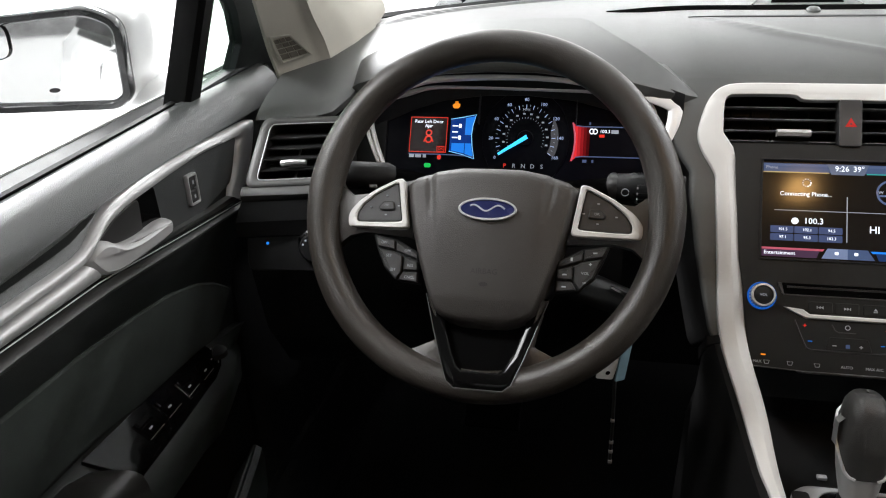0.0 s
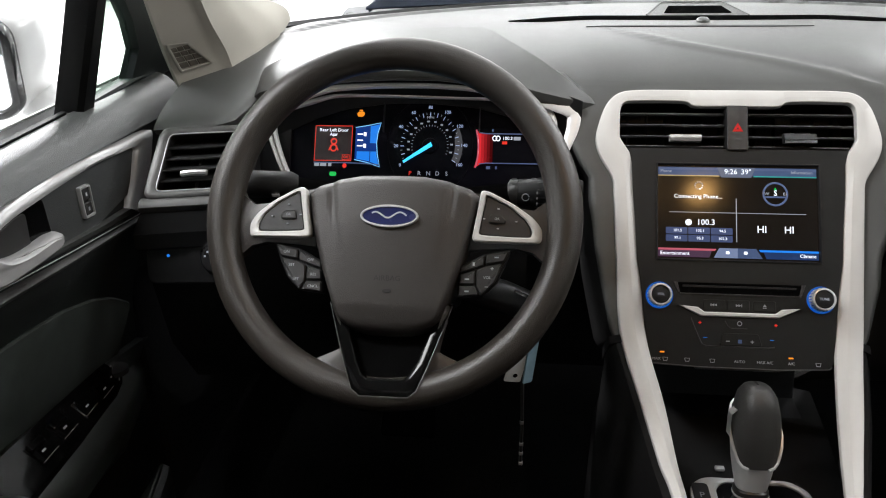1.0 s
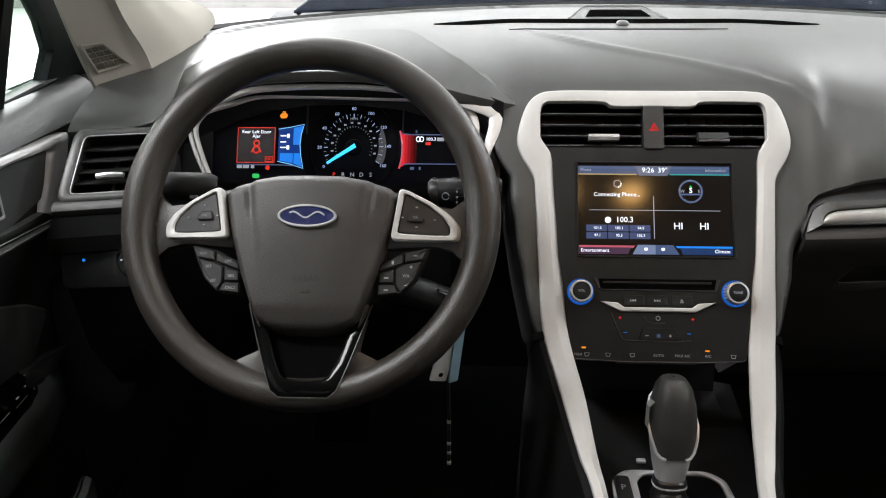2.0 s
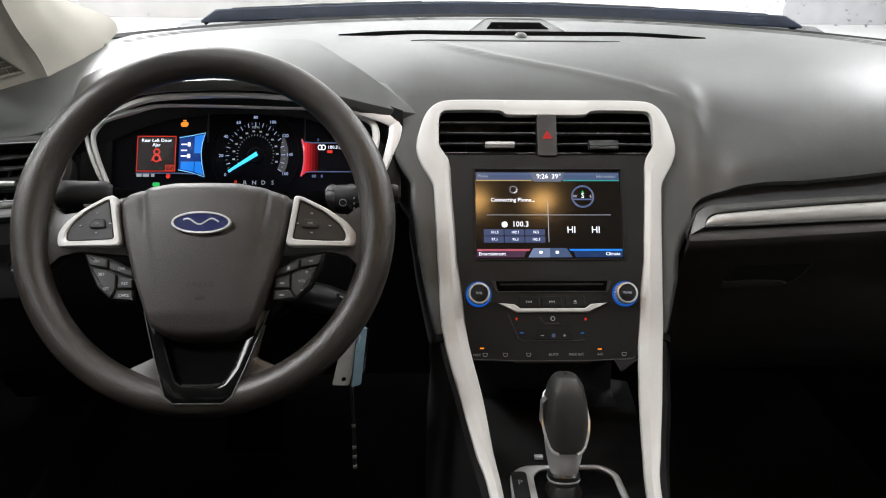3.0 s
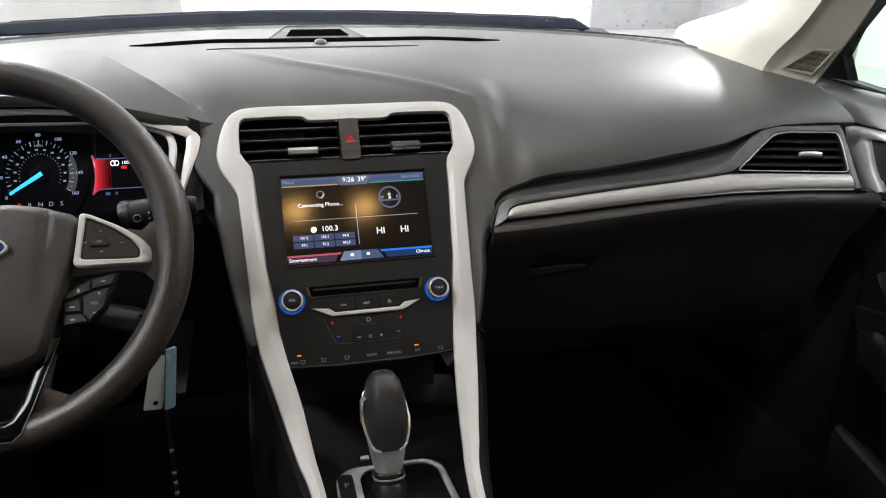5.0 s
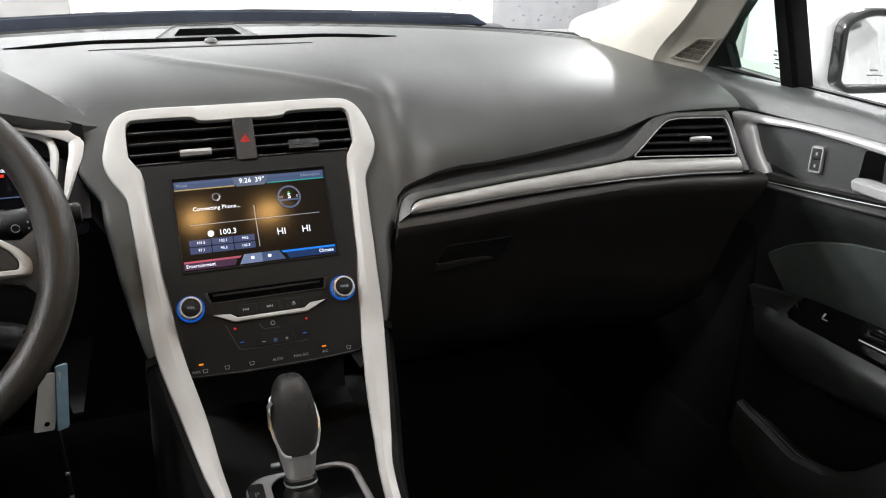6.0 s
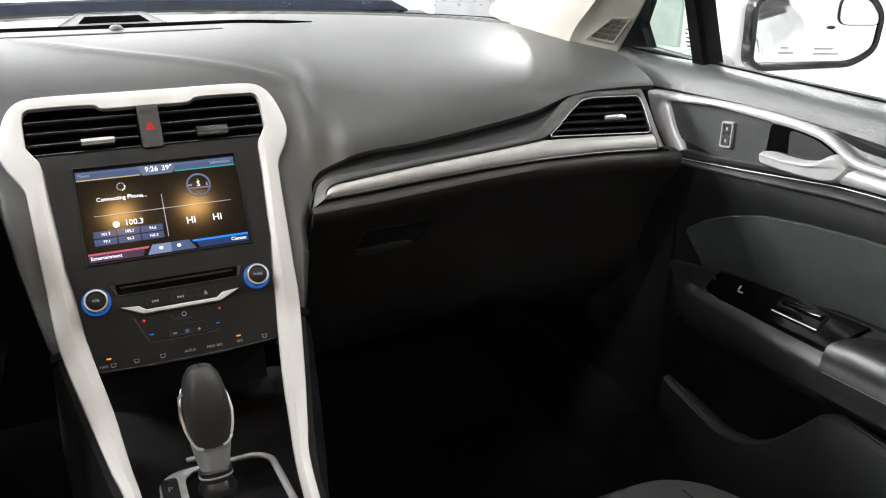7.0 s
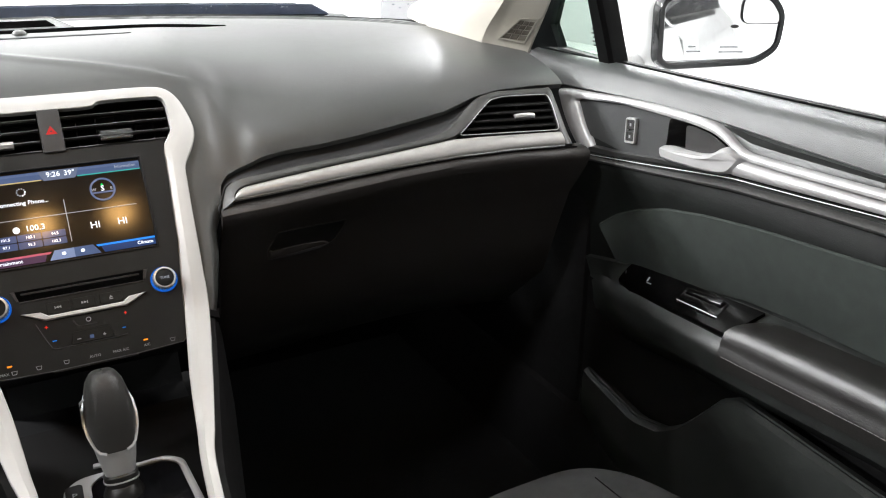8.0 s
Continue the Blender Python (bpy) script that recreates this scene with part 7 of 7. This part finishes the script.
    for p in np.linspace(0.405, 0.98, 26):
        zt, r = table(p, AP, AZ, AR)
        e = 0.0 if p > 0.42 else -0.004
        rows.append([P(0.716, p + 0.02, zt + 0.0355 + e), P(0.702, p + 0.016, zt + 0.0352 + e), P(r + 0.028, p + 0.008, zt + 0.0338 + e), P(r + 0.016, p + 0.004, zt + 0.0322 + e), P(r + 0.009, p + 0.002, zt + 0.0295 + e), P(r + 0.004, p, zt + 0.0250 + e), P(r + 0.0010, p, zt + 0.0185 + e), P(r - 0.0005, p, zt + 0.0105), P(r - 0.0015, p, zt + 0.002), P(r - 0.0045, p, zt - 0.004), P(r - 0.0050, p, zt - 0.010), P(r - 0.0030, p, zt - 0.024), P(r + 0.004, p, zt - 0.027)])
    arm = part("armrest_pad", sheet(rows, 0.006, (sx, 0, -0.3)), LEATHER, d, "black leather armrest pad")
    for k in range(80):
        p = 0.412 + 0.0070 * k
        zt, r = table(p, AP, AZ, AR)
        part("stitch", tube([P(r - 0.0052, p, zt - 0.0068), P(r - 0.0049, p + 0.0055, zt - 0.0067)], 0.0006, 4), THREAD, arm)
    deck = top
    top = lambda u, v, w: deck(u, v, w - 0.0032)
    n_sw = [(0.300, 0.45), (0.340, 0.45), (0.255, 0.40), (0.215, 0.35)] if sx < 0 else [(0.335, 0.5)]
    for pc, vc in n_sw:
        w2 = 0.014 if sx < 0 else 0.036
        key = part("window_switch", plate(rounded([(pc - w2, vc - 0.25), (pc + w2, vc - 0.25), (pc + w2, vc + 0.25), (pc - w2, vc + 0.25)], 0.004), top, 0.004, 0.0115, 0.001), PIANO, d, "black window switch")
        part("switch_lever", plate(rounded([(pc - w2 * 0.85, vc + 0.05), (pc + w2 * 0.85, vc + 0.05), (pc + w2 * 0.85, vc + 0.20), (pc - w2 * 0.85, vc + 0.20)], 0.002), top, 0.008, 0.0155, 0.002), PIANO, key)
        part("switch_edge", tube([top(pc - w2, vc - 0.22, 0.012), top(pc + w2, vc - 0.22, 0.012)], 0.0005 if sx < 0 else 0.0008, 5), VENTTRIM if sx < 0 else SATIN, key)
        if sx < 0:
            part("switch_mark", plate(rect(pc, vc - 0.05, 0.006, 0.03), top, 0.009, 0.0120, 0.0001), PRINT, key)
    if sx < 0:
        ms = part("mirror_switch", turned([(0.014, 0.0), (0.013, 0.006), (0.008, 0.008)], Matrix.Translation(top(0.172, 0.4, 0.008)), 18), BLACK, d, "round mirror switch")
        for k in range(5):
            a = 2 * math.pi * k / 5
            part("switch_mark", plate(rect(0.172 + 0.018 * math.cos(a), 0.4 + 0.3 * math.sin(a), 0.004, 0.03), top, 0.008, 0.0106, 0.0001), PRINT, ms)
    else:
        part("switch_mark", plate(rect(0.235, 0.42, 0.010, 0.03), top, 0.008, 0.0106, 0.0001), PRINT, d)
        part("switch_mark", plate(rect(0.230, 0.55, 0.003, 0.16), top, 0.008, 0.0106, 0.0001), PRINT, d)
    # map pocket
    # Sheet behind the pocket, darker than the inner panel it covers.
    part("near_black_sheet", sheet([[P(0.7195, p, z) for z in (0.70, 0.60, 0.50, 0.42)] for p in np.linspace(0.06, 0.98, 12)], 0.002, (sx, 0, 0)), NEARBLACK, d, "near-black sheet inside the door pocket")
    rows = []
    for p in np.linspace(0.10, 0.98, 44):
        zr = float(np.interp(p, [0.08, 0.105, 0.19, 0.256, 0.311, 0.351, 0.386, 0.412, 0.425, 0.61, 1.0], [0.56, 0.5434, 0.5480, 0.5515, 0.568, 0.600, 0.6437, 0.677, 0.6835, 0.6740, 0.670]))
        x = float(np.interp(p, [0.10, 0.25, 0.40, 1.0], [0.705, 0.672, 0.662, 0.655]))
        rows.append([P(x + 0.022, p, zr - 0.004), P(x + 0.010, p, zr), P(x + 0.002, p, zr - 0.004), P(x, p, zr - 0.02), P(x + 0.004, p, zr - 0.10), P(x + 0.03, p, 0.40), P(x + 0.05, p, 0.35)])
    part("map_pocket", sheet(rows, 0.006, (sx, 0, 0)), ARMBASE, d, "black door pocket")
    # window surround
    W = lambda u, v, w: V(sx * (WIN_X(v) - w), u, v)
    part("window_seal", loft([[V(sx * 0.748, y, 1.022 - f), V(sx * 0.735, y, 1.028 - f), V(sx * 0.7335, y, 1.0345 - f), V(sx * 0.738, y, 1.036 - f), V(sx * 0.748, y, 1.030 - f)] for y, f in [(y, float(np.interp(-y, [0.1, 0.55, 1.0], [0.0, 0.005, 0.009]))) for y in np.linspace(-0.10, -1.0, 12)]]), SEAL, d, "black window seal")
    part("window_post", plate([(-0.089, 1.025), (-0.058, 1.025), (-0.062, 1.2), (-0.075, 1.40), (-0.108, 1.42), (-0.091, 1.2)][::1], W, -0.02, 0.012, 0.006), SEAL, d, "black window post")
    qo = [(-0.060, 1.024), (0.20, 1.024), (0.20, 1.075), (0.150, 1.140), (0.07, 1.24), (-0.070, 1.39)]
    qi = [(-0.058, 1.033), (0.047, 1.038), (0.054, 1.073), (0.024, 1.112), (-0.012, 1.145), (-0.062, 1.19)]
    part("quarter_border", band(qo, qi, W, -0.015, 0.006, 0.003), shade("dark_teal_border_" + side, (0.006, 0.009, 0.0095), 0.55, var=0.1, scale=30, spec=0.25), d, "dark quarter window border")
    q = part("quarter_glass", plate(qi, W, -0.010, -0.006, 0.0001), TINTED, d, "greenish quarter glass")
    q.visible_shadow = False
    for k in range(5):
        part("etched_bar", plate(rect(-0.040 + 0.0025 * (k % 2), 1.050 + 0.006 * k, 0.009 - 0.001 * k, 0.0022), W, -0.0062, -0.0055, 0.0001), BUTTON, d)
    mg = part("window_glass", plate([(-0.089, 1.03), (-0.98, 1.03), (-0.98, 1.40), (-0.45, 1.43), (-0.091, 1.32)], W, -0.010, -0.006, 0.0001), GLASS, d, "clear window glass")
    mg.visible_shadow = False
    return d


door(-1, "black driver door with silver handle surround and switch panel, closed")
door(1, "black passenger door with silver handle surround and cloth insert, closed")


# ---- A-pillar trims ----
def pillar(sx):
    a = thing("a_pillar_trim", (sx * 0.66, 0.2, 1.04), "cream cloth-grained A-pillar trim with a slotted grille", "pillar trim", group="pillar trims")

    S = [0.0, 0.22, 0.48, 0.68, 0.74, 1.0]
    FOOT = [V(0.607, 0.330, 1.075), V(0.592, 0.215, 1.066), V(0.598, 0.150, 1.044), V(0.616, 0.095, 1.036), V(0.626, 0.090, 1.035), V(0.668, 0.046, 1.026)]
    MID = [V(0.622, 0.120, 1.155), V(0.608, 0.095, 1.150), V(0.598, 0.045, 1.142), V(0.603, -0.005, 1.132), V(0.613, -0.008, 1.130), V(0.645, -0.045, 1.124)]
    HIGH = [V(0.588, -0.02, 1.265), V(0.574, -0.045, 1.26), V(0.565, -0.085, 1.252), V(0.573, -0.125, 1.243), V(0.583, -0.127, 1.24), V(0.620, -0.13, 1.23)]
    HEAD = [V(0.520, -0.25, 1.44), V(0.512, -0.29, 1.435), V(0.520, -0.31, 1.43), V(0.550, -0.30, 1.41), V(0.562, -0.295, 1.41), V(0.600, -0.26, 1.395)]

    def at(s, t, w=0.0):
        i = min(4, max(0, int(np.searchsorted(S, s)) - 1))
        f = (s - S[i]) / (S[i + 1] - S[i])
        a, b, c, e = (q[i].lerp(q[i + 1], f) for q in (FOOT, MID, HIGH, HEAD))
        k = min(max(t, -0.1), 1.0) * 3
        lead = V(0.0, -0.02, 0.055) if s < 0.72 else V(0.0, -0.03, 0.05)
        if k < 1:
            p = bezier(a, a + lead * (0.4 + 0.6 * s), b - (c - a) * 0.22, b, k) if k >= 0 else a + lead * 2 * k
        elif k < 2:
            p = bezier(b, b + (c - a) * 0.22, c - (e - b) * 0.2, c, k - 1)
        else:
            p = c.lerp(e, k - 2)
        n = V(-0.75, -0.6, 0.25)
        p = p + n * w
        return V(sx * p.x, p.y, p.z)

    grid = []
    for s in sorted(set([round(v, 4) for v in np.linspace(0, 1, 27)] + [0.22, 0.48, 0.68, 0.74])):
        grid.append([at(s, t / 36 - 0.03) for t in range(38)])
    for _ in range(5):
        old = [[p.copy() for p in r] for r in grid]
        for i in range(1, len(grid) - 1):
            if abs(i / (len(grid) - 1) - 0.72) < 0.06:
                continue
            for j in range(len(grid[0])):
                grid[i][j] = old[i][j] * 0.5 + (old[i - 1][j] + old[i + 1][j]) * 0.25
    part("cover", sheet(grid, 0.004, (sx, 0.2, 0)), CREAM, a)
    g = part("grille", band([(0.785, 0.055), (0.965, 0.050), (0.985, 0.215), (0.865, 0.200)], [(0.800, 0.064), (0.955, 0.060), (0.972, 0.205), (0.872, 0.190)], at, -0.002, 0.0035, 0.001), CREAM, a, "cream slotted grille")
    # Slots are thin plates, darker and browner than the cream cover.
    slot_dark = shade("dark_slot_" + str(sx + 1), (0.16, 0.145, 0.12), 0.8, var=0.2)
    for r in range(4):
        for c in range(3):
            s0, s1 = 0.803 + 0.018 * r, 0.955 + 0.004 * r
            w = (s1 - s0) / 3
            t0 = 0.068 + 0.031 * r
            part("grille_slot", plate([(s0 + w * c + 0.005, t0), (s0 + w * (c + 1) - 0.003, t0), (s0 + w * (c + 1), t0 + 0.026), (s0 + w * c + 0.009, t0 + 0.026)], at, -0.001, 0.0022, 0.0003), slot_dark, g)
    return a


pillar(-1)
pillar(1)


# ---- door mirrors ----
def door_mirror(sx):
    m = thing("door_mirror", (sx * 0.86, 0.02, 1.0), "white door mirror with a black rim and bright reflection", "door mirror", group="door mirrors")
    n = V(-sx * 0.36, -0.93, 0.02).normalized()
    u = V(sx * 0.93, -0.36, 0).normalized()
    v = n.cross(u) if sx < 0 else u.cross(n)
    v = v if v.z > 0 else -v
    o = V(sx * (0.965 if sx < 0 else 1.008), -0.01, 1.058)
    at = lambda a, b, w: o + u * a + v * b + n * w
    shape = rounded([(-0.105, -0.052), (-0.085, -0.066), (0.070, -0.060), (0.108, -0.035), (0.112, 0.025), (0.085, 0.058), (-0.07, 0.066), (-0.108, 0.045)], 0.018, 4)
    ka, kb = (-0.025, -0.04) if sx < 0 else (0.085, -0.0115)
    tilted = lambda a, b, w: at(a, b, w + ka * a + kb * b)
    part("glass", plate(inset(shape, 0.008), tilted, -0.004, 0.0, 0.0004), MIRROR, m, "mirror glass")
    part("rim", band(shape, inset(shape, 0.012), at, -0.02, 0.012, 0.004), GLOSS, m, "black rim")
    rings = [[at(a * k + da, b * k + db, -w) for a, b in shape] for k, w, da, db in ((1.0, 0.015, 0, 0), (1.045, 0.024, -0.004, 0.0), (1.06, 0.045, -0.014, 0.003), (1.0, 0.075, -0.027, 0.009), (0.86, 0.105, -0.038, 0.014), (0.62, 0.130, -0.046, 0.017), (0.32, 0.146, -0.050, 0.018), (0.05, 0.150, -0.050, 0.018))]
    part("housing", loft(rings), WHITEPAINT, m, "white painted housing", smooth=60)
    part("foot", loft([[V(sx * x, y + 0.055 * math.cos(2 * math.pi * k / 12), z + h * math.sin(2 * math.pi * k / 12)) for k in range(12)] for x, y, z, h in ((0.76, 0.05, 0.985, 0.040), (0.82, 0.07, 0.985, 0.034), (0.89, 0.10, 0.995, 0.026), (0.96, 0.12, 1.005, 0.018))]), WHITEPAINT, m, "white mirror foot", smooth=60)
    # blind-spot mirror let into the outer upper corner
    c = 0.0 if sx > 0 else 0.006
    spot = rounded([(0.036 - c, 0.0515), (0.036 - c, 0.0065), (0.1005, 0.0065), (0.1005, 0.022), (0.080, 0.0485)], 0.017, 5)
    curved = lambda a, b, w: at(a, b, w + ka * a + kb * b - 0.05 * (a - 0.07) + 0.0022)
    part("spot_mirror", plate(inset(spot, 0.0008), curved, -0.002, 0.0006, 0.0004), MIRROR, m, "small blind-spot mirror")
    part("spot_rim", band(spot, inset(spot, 0.0012), curved, -0.003, 0.0010, 0.0003), SEAL, m)
    if sx > 0:
        for a, b, w in ((-0.040, -0.029, 0.012), (-0.037, -0.037, 0.024), (0.022, -0.030, 0.030), (0.026, -0.038, 0.040)):
            part("etched_bar", plate(rect(a, b, w, 0.0024), tilted, 0.0, 0.0006, 0.0001), PRINT, m)
    part("etched_badge", plate(disc(-0.010 if sx < 0 else 0.028, -0.036 if sx < 0 else 0.003, 0.007, 14, 0.0030), tilted, 0.0, 0.0006, 0.0001), BUTTON, m)
    return m


door_mirror(-1)
door_mirror(1)

# ---- seat, pedals ----
seat = thing("passenger_seat", (0.46, -0.6, 0.4), "charcoal cloth passenger seat cushion", "seat")
rows = []
for i in range(21):
    t = i / 20
    row = []
    for j in range(25):
        s = j / 12 - 1
        y = -0.275 - 0.62 * t - 0.13 * abs(s) ** 4 * (1 - t)
        edge = min(1, t / 0.10, (1 - abs(s)) / 0.12)
        z = 0.520 + 0.040 * math.sqrt(max(0, 1 - (1 - edge) ** 2)) + 0.012 * math.exp(-((abs(s) - 0.8) / 0.12) ** 2) * min(1, t * 3)
        row.append(V(0.455 + (0.155 + 0.075 * t) * s, y, z))
    rows.append(row)
part("cushion", sheet(rows, 0.10, (0, 0, -1)), SEATCLOTH, seat, "charcoal cloth cushion")
for s in (-0.55, 0.55):
    part("seam", tube([r[int(12 + 12 * s)] + V(0, 0, 0.0005) for r in rows[2:]], 0.0014, 5), BLACK, seat)
part("seat_base", block(pose(0.46, -0.6, 0.38), 0.42, 0.5, 0.16, 0.03), BLACK, seat)
for x, w, name in ((-0.42, 0.09, "brake_pedal"),):
    pd = thing(name, (x, 0.22, 0.45), "black rubber pedal in the dark footwell", "pedal")
    part("pad", block(pose(x, 0.18, 0.46, 40), w, 0.09, 0.015, 0.004), DEEP, pd)
    part("arm", tube([V(x, 0.19, 0.47), V(x + 0.01, 0.27, 0.6), V(x + 0.01, 0.33, 0.75)], 0.009, 6), DEEP, pd)
